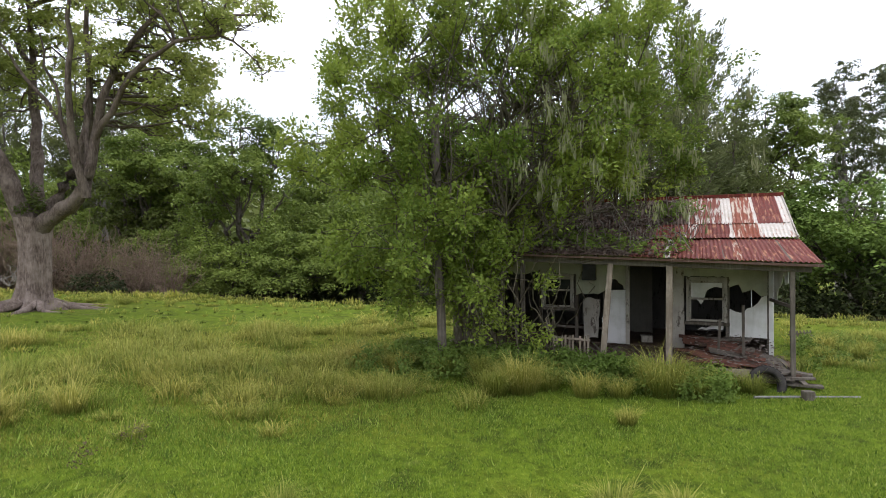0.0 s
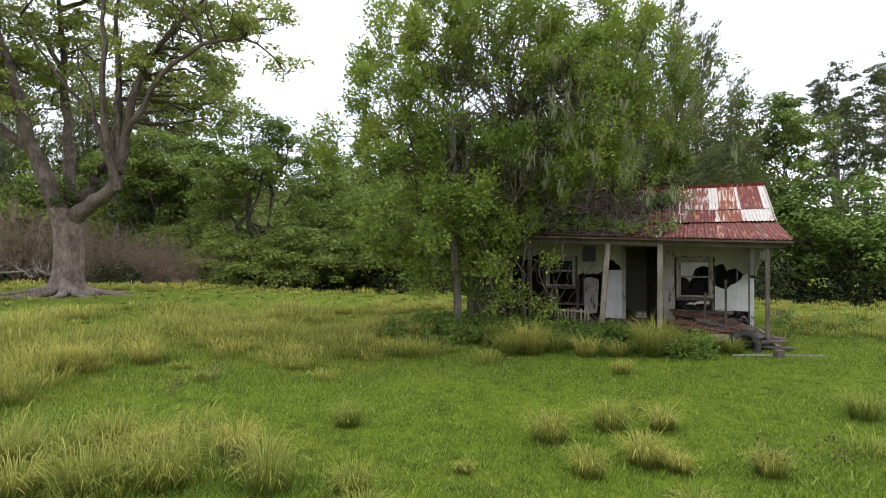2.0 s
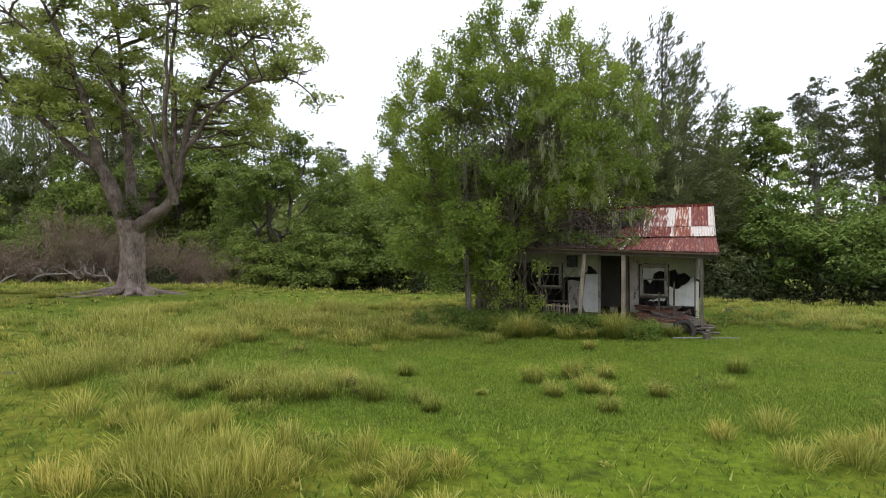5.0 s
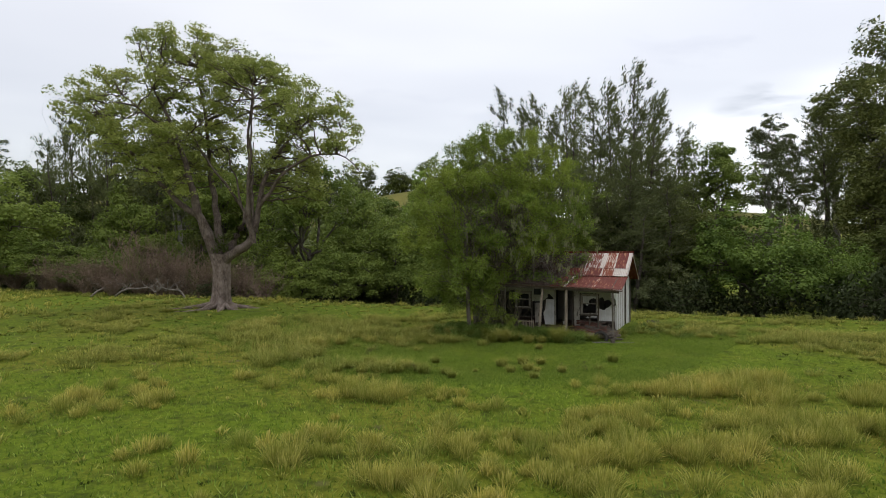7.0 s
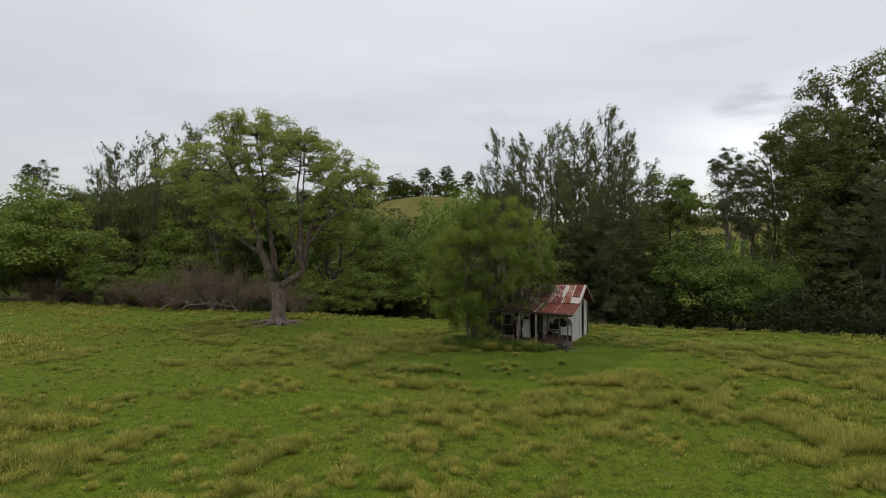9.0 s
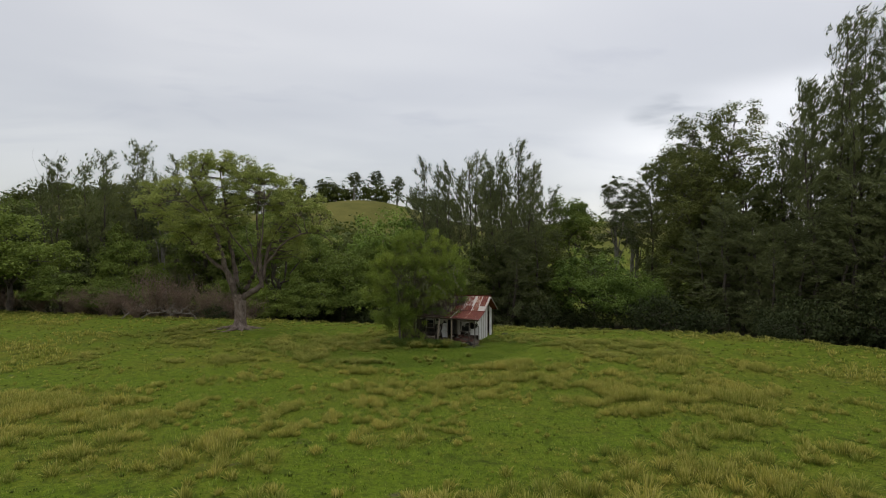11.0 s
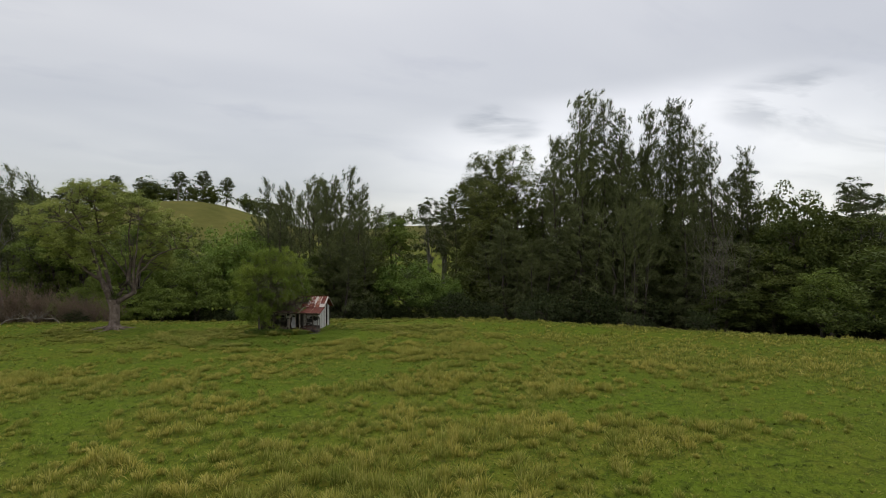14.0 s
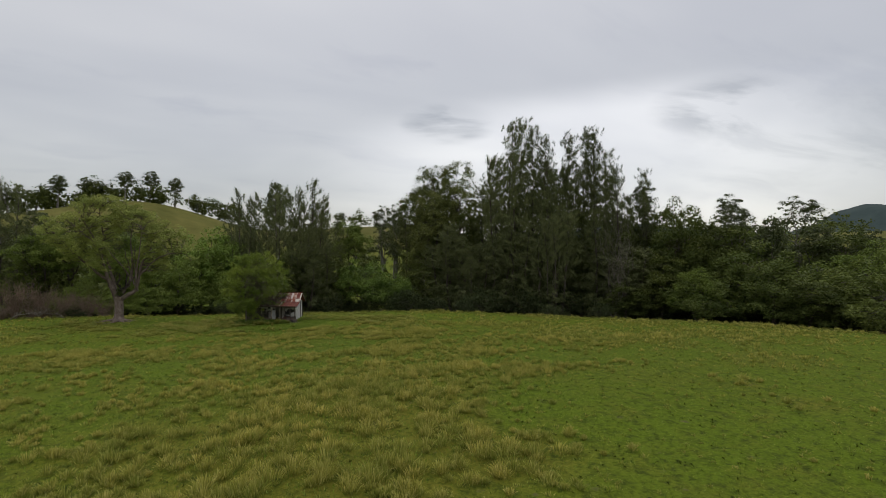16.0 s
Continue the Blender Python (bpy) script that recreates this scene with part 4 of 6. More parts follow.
    # bare stems show low down in front
    keep &= ~((np.abs(ends[:, 0] - 0.5) < 1.1) & (ends[:, 1] < 0.5) & (ends[:, 2] < 2.5) & (rng.uniform(0, 1, len(ends)) < 0.55))
    starts, ends = starts[keep], ends[keep]
    # a leafy branch hanging before the far end of the verandah
    bu, bv, bz = rng.uniform(-7.8, -5.5, 20), rng.uniform(-6.0, -5.4, 20), rng.uniform(0.7, 2.0, 20)
    branch = np.stack([9.57 + 0.91 * bu + 0.415 * bv - x, 15.7 - 0.415 * bu + 0.91 * bv - y, bz], -1)
    starts = np.concatenate([starts, branch])
    ends = np.concatenate([ends, branch + unit(rng.normal(size=(20, 3)) + np.array([0.5, -0.3, -0.1])) * 0.6])
    twigs = [(bend(rng, a, b, 4, 0.10, 0.03), 0.013 * np.linspace(1, 0.4, 4)) for a, b in zip(starts, ends)]
    for c in starts[::5]:
        p, r = stems[rng.integers(len(stems))]
        near = p[np.argmin(np.linalg.norm(p - c, axis=1))]
        twigs.append((bend(rng, near, c, 5, 0.06, 0.06), 0.026 * np.linspace(1, 0.4, 5)))
    # bare vines that climb in front of the dark end of the verandah
    for k in range(20):
        a = np.array([rng.uniform(-0.4, 1.7), rng.uniform(-1.0, -0.2), 0.1])
        a[1] -= 0.42 * max(0.0, a[0])
        e = a + np.array([rng.normal(0.1, 0.45), rng.normal(0.0, 0.25), rng.uniform(1.8, 3.6)])
        twigs.append((bend(rng, a, e, 8, 0.03, 0.05), rng.uniform(0.012, 0.035) * np.linspace(1, 0.5, 8)))
    # long thin shoots that run up through the leaves
    for k in range(46):
        a = rng.uniform((-1.6, -2.2, 1.0), (2.6, 0.0, 5.6))
        e = a + np.array([rng.normal(0, 0.4), rng.normal(-0.25, 0.3), rng.uniform(1.0, 2.6)])
        twigs.append((bend(rng, a, e, 6, 0.04, 0.04), 0.013 * np.linspace(1, 0.35, 6)))
    tagged(link_mesh("twigwork", tubes_mesh("twigwork", twigs, 3), M_TWIG, root), kind="stuff")
    link_mesh("crown", leaf_mesh("crown", spray_leaves(rng, starts, ends, 92, 0.17, 0.096, 0.58)), M_VINE, root)
    # pale moss hanging in curtains on the cottage side
    c, a = [], []
    for k in range(50):
        b = rng.uniform((0.6, -3.0, 3.9), (5.2, -1.4, 7.6)) + rng.normal(0, 0.3, 3)
        n = 36
        drop = rng.uniform(0.15, 0.70)
        f = rng.uniform(0, 1, n)
        c.append(b + np.stack([rng.normal(0, 0.10, n) * (1.1 - f), rng.normal(0, 0.10, n) * (1.1 - f), -drop * f], -1))
        a.append(unit(np.stack([rng.normal(0, 0.16, n), rng.normal(0, 0.16, n), np.full(n, -1.0)], -1)))
    c, a = np.concatenate(c), np.concatenate(a)
    side = unit(np.cross(a, rng.normal(size=a.shape)))
    ln = rng.uniform(0.10, 0.26, len(c))
    link_mesh("hanging_moss", leaf_mesh("hanging_moss", leaf_verts(c, a, side, ln, ln * 0.13)), M_MOSS, root, "pale grey-green moss in hanging strands")
    return root


cottage_tree()

# the bush along the creek
R = np.random.default_rng(3)
BELT = "trees along the creek"
round_tree = tree("broadleaf_tree", "dense rounded broadleaf tree with mid green leaves", "tree", at_ground(-11.0, 51.5, 30), 21, straight(3.0, 0.3),
    [(0, 0, 7.0, 4.6, 4.6, 3.8), (-3.0, 1.0, 4.8, 3.2, 3.2, 3.0), (3.1, -0.6, 5.0, 3.2, 3.2, 3.0), (0.6, -2.8, 4.6, 3.2, 3.0, 2.8), (0.3, 2.8, 4.8, 3.2, 3.0, 3.0), (1.2, 0.8, 9.6, 2.8, 2.8, 2.2)],
    125, 145, 1.14, 0.30, 0.58, M_ROUND, M_BARK, limb_r=0.16, floor=4.0, group=BELT)
round_pale = tree("broadleaf_tree", "bright yellow-green rounded broadleaf tree", "tree", at_ground(32.3, 43.5, 0), 22, straight(3.2, 0.34),
    [(0, 0, 8.2, 5.4, 5.4, 3.8), (-4.2, 0.5, 5.8, 3.6, 3.8, 3.4), (4.2, 0.2, 5.4, 3.8, 3.8, 3.4), (0.5, -3.6, 5.2, 3.8, 3.4, 3.2), (2.0, 2.6, 6.2, 3.6, 3.6, 3.2)],
    165, 130, 1.25, 0.35, 0.58, M_BRIGHT, M_BARK, limb_r=0.18, floor=1.4, group=BELT)
deep_tree = tree("broadleaf_tree", "dark green bushy creek tree with hidden trunk", "tree", at_ground(-30, 56, 0), 23, straight(4.5, 0.3),
    [(0, 0, 10.0, 3.8, 3.8, 4.4), (-2.2, 0.8, 6.0, 3.4, 3.4, 4.0), (2.2, -0.6, 6.0, 3.4, 3.2, 4.2), (0.2, -1.8, 4.0, 3.2, 3.0, 3.0)],
    100, 110, 1.15, 0.40, 0.5, M_DEEP, M_BARK, limb_r=0.16, floor=2.2, group=BELT)
layer_tree = tree("layered_tree", "open spreading tree with dark forked limbs", "tree", at_ground(-17.8, 48.5, 0, 0.95, 0.95), 24, straight(6.5, 0.34, (0.6, 0.2)),
    [(-3.4, 0.6, 13.2, 3.2, 3.0, 2.0), (0.4, -0.4, 16.8, 3.6, 3.4, 2.2), (3.6, 0.4, 14.8, 3.2, 3.0, 2.0), (0.2, 2.8, 14.0, 3.0, 2.6, 2.0), (1.2, -3.0, 12.6, 3.0, 2.6, 1.9), (-2.2, -1.6, 10.2, 2.4, 2.4, 1.4), (4.4, -1.0, 11.2, 2.2, 2.2, 1.4)],
    150, 120, 0.95, 0.31, 0.55, M_ROUND, M_BARK, flat=0.8, limb_r=0.24, group=BELT, lift=0.05)
gum = tree("gum_tree", "tall slender open gum tree with grey-olive leaves", "tree", at_ground(56, 79, 0), 25, straight(16.0, 0.42, (0.8, 0.4), 7),
    [(0.8, 0.4, 25.0, 2.8, 2.8, 4.0), (-2.6, 0.4, 20.0, 2.2, 2.2, 2.6), (3.2, -0.6, 19.0, 2.2, 2.2, 2.6), (0.4, 2.6, 17.0, 2.2, 2.0, 2.4), (-1.2, -2.4, 15.5, 2.0, 2.0, 2.0), (2.6, 1.6, 24.0, 2.0, 2.0, 2.6)],
    120, 64, 0.85, 0.46, 0.30, M_GUM, M_PALE, limb_r=0.17, droop=0.5, group=BELT)
casu = casuarina("river_oak", "tall feathery river oak with spiky top", at_ground(63.0, 30.1, 0), 31, 44.0, 12.5, 2, M_CASU, BELT, 0.42, 1.15, 24)
casu_slim = casuarina("river_oak", "slim feathery river oak with upswept spires", at_ground(22.6, 56, 0), 32, 31.0, 9.0, 3, M_CASU, BELT, 0.42, 1.25, 20)
river_tree = tree("creek_giant", "tall broad creek tree with drooping olive foliage", "tree", at_ground(57, 56, 0, 1.05, 1.08), 27, straight(15.0, 0.6, (0.5, 0.3), 7),
    [(0, 0, 30.0, 5.0, 5.0, 5.0), (-4.8, 0.5, 24.0, 4.0, 4.0, 4.6), (4.5, -0.6, 25.0, 4.0, 4.0, 4.6), (0.5, -4.2, 21.0, 4.0, 3.6, 4.6), (0.5, 4.2, 22.0, 4.0, 3.6, 4.6), (-2.5, -2.5, 13.0, 4.6, 4.4, 5.0), (3.0, 2.0, 13.0, 4.6, 4.4, 5.0), (0.0, 0.0, 18.0, 4.6, 4.6, 5.0), (1.5, -3.0, 8.0, 4.2, 4.0, 3.6)],
    330, 96, 1.4, 0.46, 0.42, M_OLIVE, M_BARK, limb_r=0.30, droop=0.4, floor=4.0, group=BELT)
plant(river_tree, [(63, 66, 0.95, 0.92), (60.5, 49, 0.95, 1.02), (53.5, 50, 0.85, 0.80), (-48, 74, 0.8, 0.7)], R)
plant(round_tree, [(-7.0, 47.5, 1.0, 0.98), (-17.5, 44.5, 0.75, 0.60), (-12.2, 45.0, 0.8, 0.72), (-2.0, 52.0, 1.05, 1.25), (9.5, 48.0, 1.0, 1.0), (-24.0, 48.5, 0.8, 0.75),
    (-11.6, 59.5, 1.2, 1.42), (-58, 53.5, 1.5, 1.45), (-66, 60, 1.5, 1.35), (-49, 50, 0.9, 0.6), (-40, 47.5, 0.8, 0.5), (2.5, 46.5, 0.9, 0.8), (120, -6, 1.5, 1.5)], R)
plant(round_pale, [(0.8, 57.5, 1.25, 1.6), (39.8, 42.5, 0.66, 0.72), (100, -44, 1.4, 1.1), (105, -62, 1.4, 1.0), (7.0, 62, 1.0, 1.2), (-82, 66, 1.3, 1.3), (88, -60, 1.0, 0.7)], R)
plant(round_tree, [(102, -27, 1.6, 1.3), (79, -9, 1.0, 0.9)], R)
plant(round_tree, [(-43, 60, 1.1, 1.35)], R)
plant(gum, [(-33, 62, 0.9, 0.82)], R)
plant(deep_tree, [(-52, 66, 1.2, 1.4), (-70, 72, 1.4, 1.5), (16, 48, 1.0, 1.0), (22, 46, 1.0, 0.9), (26, 48, 1.0, 0.9), (48, 45, 1.0, 0.75), (81, -1, 1.0, 1.0), (86, 4, 1.0, 1.3), (12, 42, 0.8, 0.7), (80, 10, 1.1, 1.4)], R)
plant(deep_tree, [(68, 34, 1.3, 1.85), (73, 28, 1.3, 1.9), (78, 24, 1.3, 1.8), (62, 44, 1.3, 1.8), (83, 20, 1.3, 1.7), (60, 52, 1.2, 1.5), (85, 14, 1.2, 1.5), (88, 0, 1.4, 1.62), (91, 6, 1.3, 1.8), (95, -4, 1.4, 1.5), (97, 3, 1.2, 1.3), (101, 9, 1.2, 1.4), (110, 4, 1.3, 1.5), (93, -3, 1.0, 1.0), (112, -20, 1.4, 1.3), (116, -42, 1.4, 1.3), (84, -1, 1.2, 1.45), (84, -6, 0.8, 0.7), (-14, 66, 1.2, 1.0), (-4, 66, 1.2, 1.1), (24, 66, 1.3, 1.1), (44, 68, 1.3, 1.0), (-90, 78, 1.5, 1.6)], R)
plant(layer_tree, [(-26.5, 61, 1.2, 1.0), (33.2, 57, 1.2, 1.2), (-30, 56.5, 1.0, 1.0), (-12, 72, 1.0, 0.9), (104, -2, 1.1, 1.1), (-74, 84, 1.1, 1.25)], R)
plant(gum, [(44.5, 61, 0.95, 0.93), (50.5, 66, 0.9, 0.86), (-76.8, 77, 1.0, 0.95), (-39.5, 66, 0.95, 0.86), (105, 1, 1.1, 0.95), (115, -8, 1.3, 0.92), (97, -4, 1.1, 0.84), (86.5, 9.5, 1.0, 1.05), (-28, 62, 0.8, 0.72), (-17, 74, 0.8, 0.75), (66, 78, 1.3, 1.2), (124, -30, 1.1, 0.85)], R)
plant(casu, [(63.7, 36.6, 0.85, 0.83), (66, 29, 0.9, 1.02), (68.1, 25.8, 0.9, 0.98), (70.1, 22.8, 0.9, 0.91), (74, 22.1, 0.9, 0.92), (79.2, 22.1, 0.9, 0.96), (80, 19.1, 0.95, 0.95), (81.8, 16.4, 0.9, 0.85), (80.1, 11.1, 0.8, 0.74), (69, 35, 0.9, 0.85), (76, 32, 0.9, 0.80), (66, 41, 1.0, 0.72), (68, 20, 0.9, 0.62), (73, 11, 0.8, 0.52), (51, 60, 0.8, 0.60), (85.5, 8.5, 0.6, 0.72)], R)
casuarina("river_oak", "stand of slender river oaks with bare pale stems", at_ground(65.5, 15.5, 0), 35, 24.0, 7.0, 6, M_CASU, BELT, 0.45, 0.8, 18, 0.42)
plant(casu_slim, [(7.3, 56, 0.8, 0.90), (11.7, 56.5, 0.8, 0.88), (15.7, 57, 0.9, 0.95), (20, 59, 1.0, 0.92), (26, 57, 0.8, 0.90), (12, 62, 0.9, 0.85), (29, 68, 1.0, 0.8), (20, 47, 0.95, 0.62), (-45, 68, 1.2, 1.03), (-50, 64, 1.1, 0.93), (-38, 70, 1.0, 0.95)], R)
plant(casu_slim, [(9, 70, 0.8, 0.7), (88, 16, 1.0, 0.7), (61, 24, 1.3, 0.72), (58, 27, 1.3, 0.55), (55, 32, 1.3, 0.5), (64, 18, 1.3, 0.55), (77, 5, 1.3, 0.5), (73, 6, 1.3, 0.42), (52, 38, 1.3, 0.6), (56, 42, 1.4, 0.7), (82, 0, 1.3, 0.45), (-63, 76, 1.1, 0.95), (27, 51, 0.9, 0.55), (23.5, 45, 1.1, 0.5), (18, 44, 1.1, 0.48), (53, 31, 0.9, 0.5)], R)

# a lower front row on the bend of the creek
dull_tree = tree("broadleaf_tree", "dull green rounded broadleaf tree on the creek bend", "tree", at_ground(84, -21, 40, 1.1, 0.9), 28, straight(3.4, 0.34),
    [(0, 0, 8.4, 4.8, 4.8, 3.6), (-4.0, 0.5, 6.2, 3.4, 3.6, 3.0), (4.0, 0.2, 5.8, 3.6, 3.6, 3.0), (0.5, -3.6, 5.4, 3.6, 3.2, 2.8), (1.6, 2.8, 6.2, 3.4, 3.4, 3.0)],
    130, 130, 1.25, 0.36, 0.58, M_DUSK, M_BARK, limb_r=0.18, floor=2.6, group=BELT)
plant(dull_tree, [(88, -36, 1.1, 0.9), (91, -50, 1.1, 0.85), (78, -11, 0.9, 0.85), (89, -15, 1.4, 1.4), (92, -27.5, 1.3, 1.1)], R)
plant(deep_tree, [(78, -2, 1.1, 0.7), (82, -28, 1.1, 0.7), (86, -44, 1.2, 0.7), (72, 2, 1.0, 0.55)], R)


# bare grey scrub and dead wood by the creek
def bare_shrub(name, label, m, seed, tall, wide, stems, mat, group=""):
    rng = np.random.default_rng(seed)
    root = thing(name, label, "shrub", m, group)
    limbs = []
    for k in range(stems):
        a = rng.uniform(0, 2 * math.pi)
        e = np.array([math.cos(a) * wide * rng.uniform(0.2, 1), math.sin(a) * wide * rng.uniform(0.2, 1), tall * rng.uniform(0.55, 1.05)])
        p = bend(rng, (rng.normal(0, 0.2), rng.normal(0, 0.2), 0), e, 7, 0.12, 0.05)
        limbs.append((p, 0.05 * np.linspace(1, 0.25, 7)))
        for b in range(11):
            s = p[rng.integers(2, 7)]
            q = s + rng.normal(0, 0.24, 3) * np.array([wide, wide, tall]) * 0.7 + np.array([0, 0, tall * 0.08])
            q[2] = max(q[2], 0.15)
            limbs.append((bend(rng, s, q, 4, 0.05, 0.08), 0.02 * np.linspace(1, 0.4, 4)))
    tagged(link_mesh("branchwork", tubes_mesh("branchwork", limbs, 3), mat, root), kind="stuff")
    return root


dry = bare_shrub("dry_bush", "leafless grey twiggy bush on the paddock edge", at_ground(-32.5, 41.0), 41, 6.2, 3.6, 40, M_DRY, "dry bushes")
for x, y, s, h in ((-28.5, 40.5, 0.8, 0.85), (-36.5, 43, 0.8, 0.55), (-25.5, 39.5, 0.7, 0.75), (-22, 40.5, 0.8, 0.75), (-41, 45.5, 0.8, 0.5), (-46, 47, 0.9, 0.5), (-52, 50, 0.9, 0.5), (-34, 38.8, 0.6, 0.35), (-19.5, 39.5, 0.8, 0.55), (-38.5, 42, 0.9, 0.6), (-58, 54, 1.0, 0.55), (-64, 57, 1.0, 0.6), (-30, 40.5, 0.8, 0.7), (-24, 42.5, 0.9, 0.8), (-44, 45.5, 0.8, 0.6)):
    copy_thing(dry, at_ground(x, y, R.uniform(0, 360), s, h))
bare_shrub("dead_tree", "tall leafless dead tree among the creek bush", at_ground(-66.5, 74), 44, 23.0, 5.0, 12, M_DEADWOOD)
brown = tree("scrub_bush", "low brown-green scrub bush at the creek edge", "shrub", at_ground(-38, 44), 42, straight(0.5, 0.06), [(0, 0, 1.3, 1.9, 1.9, 1.2), (1.2, 0.3, 1.0, 1.3, 1.3, 0.9), (-1.3, -0.2, 1.0, 1.3, 1.3, 0.9)], 40, 40, 0.6, 0.22, 0.35, M_SCRUB, M_BARK, limb_r=0.05, floor=0.1, group="scrub along the bank")
low = tree("scrub_bush", "low creek-edge shrub with leaves darkened for shade", "shrub", at_ground(0, 31.5), 43, straight(0.5, 0.06), [(0, 0, 1.3, 1.9, 1.9, 1.3), (1.2, 0.3, 1.0, 1.3, 1.3, 0.9), (-1.3, -0.2, 1.0, 1.3, 1.3, 0.9)], 40, 40, 0.65, 0.24, 0.45, M_SHADY, M_BARK, limb_r=0.05, floor=0.1, group="scrub along the bank")
for k, (a, b) in enumerate(zip(EDGE[1:-2], EDGE[2:-1])):
    length = math.hypot(b[0] - a[0], b[1] - a[1])
    for q in range(int(length / 3.2)):
        f = (q + R.uniform(0, 1)) / (length / 3.2)
        if a[0] > -30 and R.uniform() < 0.90:
            continue
        out = R.uniform(3.0, 9.0)
        nx, ny = -(b[1] - a[1]) / length, (b[0] - a[0]) / length
        x, y = a[0] + (b[0] - a[0]) * f + nx * out, a[1] + (b[1] - a[1]) * f + ny * out
        s = R.uniform(0.8, 1.5)
        copy_thing(brown if x < -17 and R.uniform() < 0.75 else low, at_ground(x, y, R.uniform(0, 360), s, s * R.uniform(0.7, 1.4)))

# dark understorey down on the bank, filling in for the deep shade under the trees
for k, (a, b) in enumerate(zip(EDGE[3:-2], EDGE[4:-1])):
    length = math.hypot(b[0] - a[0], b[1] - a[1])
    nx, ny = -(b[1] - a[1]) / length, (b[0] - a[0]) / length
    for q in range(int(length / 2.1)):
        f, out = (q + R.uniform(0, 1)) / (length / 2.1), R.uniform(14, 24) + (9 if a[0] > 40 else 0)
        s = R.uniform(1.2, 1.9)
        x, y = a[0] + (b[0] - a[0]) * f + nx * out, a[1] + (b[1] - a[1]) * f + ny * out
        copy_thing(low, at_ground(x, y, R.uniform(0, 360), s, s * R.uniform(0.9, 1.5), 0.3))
bare_shrub("leafless_tree", "pale leafless tree with thin grey branches", at_ground(70.5, 3.5), 46, 22.0, 5.0, 14, M_DEADWOOD)

# fallen dead wood at the paddock edge
def fallen_branch(m, seed):
    rng = np.random.default_rng(seed)
    root = thing("fallen_branch", "bleached grey fallen branch with bare forks", "dead branch", m, "fallen branches")
    main = bend(rng, (-2.2, 0, 0.12), (2.2, 0.3, 0.5), 8, 0.14, 0.03)
    link_mesh("limb", tubes_mesh("limb", [(main, 0.10 * np.linspace(1, 0.3, 8))], 7), M_DEADWOOD, root)
    forks = []
    for k in range(14):
        s = main[rng.integers(1, 8)]
        e = s + np.array([rng.normal(0.3, 0.7), rng.normal(0, 0.6), rng.uniform(0.2, 1.3)])
        forks.append((bend(rng, s, e, 5, 0.10, 0.06), 0.045 * np.linspace(1, 0.3, 5)))
    tagged(link_mesh("forks", tubes_mesh("forks", forks, 4), M_DEADWOOD, root), kind="stuff")
    return root


log = fallen_branch(at_ground(-30.5, 37.6, 20, sink=0.05), 61)
copy_thing(log, at_ground(-27.0, 36.4, 150, 0.9, 0.9, 0.05))
copy_thing(log, at_ground(-34.5, 39.6, 75, 1.1, 1.0, 0.05))

# far woods on the hills and across the valley
def far_woods():
    rng = np.random.default_rng(51)
    c = []
    spots = []
    while len(spots) < 420:
        x, y = rng.uniform(-420, 620), rng.uniform(-160, 640)
        d = float(past_edge(x, y))
        if d < 45:
            continue
        on_hill = float(bump2(x, y, -6, 355, 62, 62))
        ridge = (y > 372 and abs(x) < 450) or x < -62 or x > 150
        if on_hill > 0.25 and y < 374:
            continue
        if ridge or rng.uniform() < 0.22:
            spots.append((x, y))
    for k in range(240):
        spots.append((rng.uniform(-330, 70), rng.uniform(368, 400)))
    for k in range(300):
        q = (rng.uniform(-170, -8), rng.uniform(82, 300))
        if float(bump2(q[0], q[1], -6, 355, 62, 62)) < 0.25:
            spots.append(q)
    for k in range(60):
        spots.append((rng.uniform(105, 330), rng.uniform(-60, 190)))
    for x, y in spots:
        h = rng.uniform(7, 17)
        z = float(height(x, y))
        blobs = rng.normal(0, 1, (9, 3)) * np.array([h * 0.22, h * 0.22, h * 0.20]) + np.array([x, y, z + h * 0.62])
        c.append(blobs)
    c = np.concatenate(c)
    ob = link_mesh("far_woods", leaf_mesh("far_woods", clump_leaves(rng, c, 14, 2.6, 1.9, 0.6, 0.7, 0.6)), M_DEEP)
    tagged(ob, "far woods of dark green trees on the hills", "woods", kind="stuff")


far_woods()

# gums on the skyline of the grassy hill
hill_gum = tree("gum_tree", "far rounded gum tree on the grassy skyline", "tree", at_ground(2, 374), 29, straight(9.0, 0.5, (0.6, 0.0), 5),
    [(0.6, 0, 19, 3.6, 3.6, 4.4), (-3.4, 0.5, 15.5, 3.2, 3.2, 3.2), (3.8, -0.5, 16.5, 3.2, 3.2, 3.4), (1.0, 0.0, 13.0, 3.6, 3.4, 2.6)],
    60, 46, 1.6, 0.95, 0.4, M_GUM, M_PALE, limb_r=0.3, group="gums on the skyline")
for x, y, sx, sz in ((54, 215, 1.35, 2.05), (104, -9, 0.75, 0.95), (113, -14, 0.8, 0.86), (121, -20, 0.8, 0.84), (130, -30, 0.9, 0.8), (-53, 374, 1.35, 0.98), (-36, 376, 1.3, 0.76), (-14, 374, 1.1, 0.92), (18, 374, 1.1, 0.94), (-27, 380, 1.1, 0.6), (-66, 385, 1.5, 0.72), (-80, 380, 1.5, 0.8), (-100, 376, 1.5, 0.8), (-120, 380, 1.5, 0.9), (150, 390, 1.0, 0.6), (33, 372, 0.5, 0.35)):
    copy_thing(hill_gum, at_ground(x, y, R.uniform(0, 360), sx, sz))


# ---- the abandoned cottage ----
from mathutils.geometry import tessellate_polygon

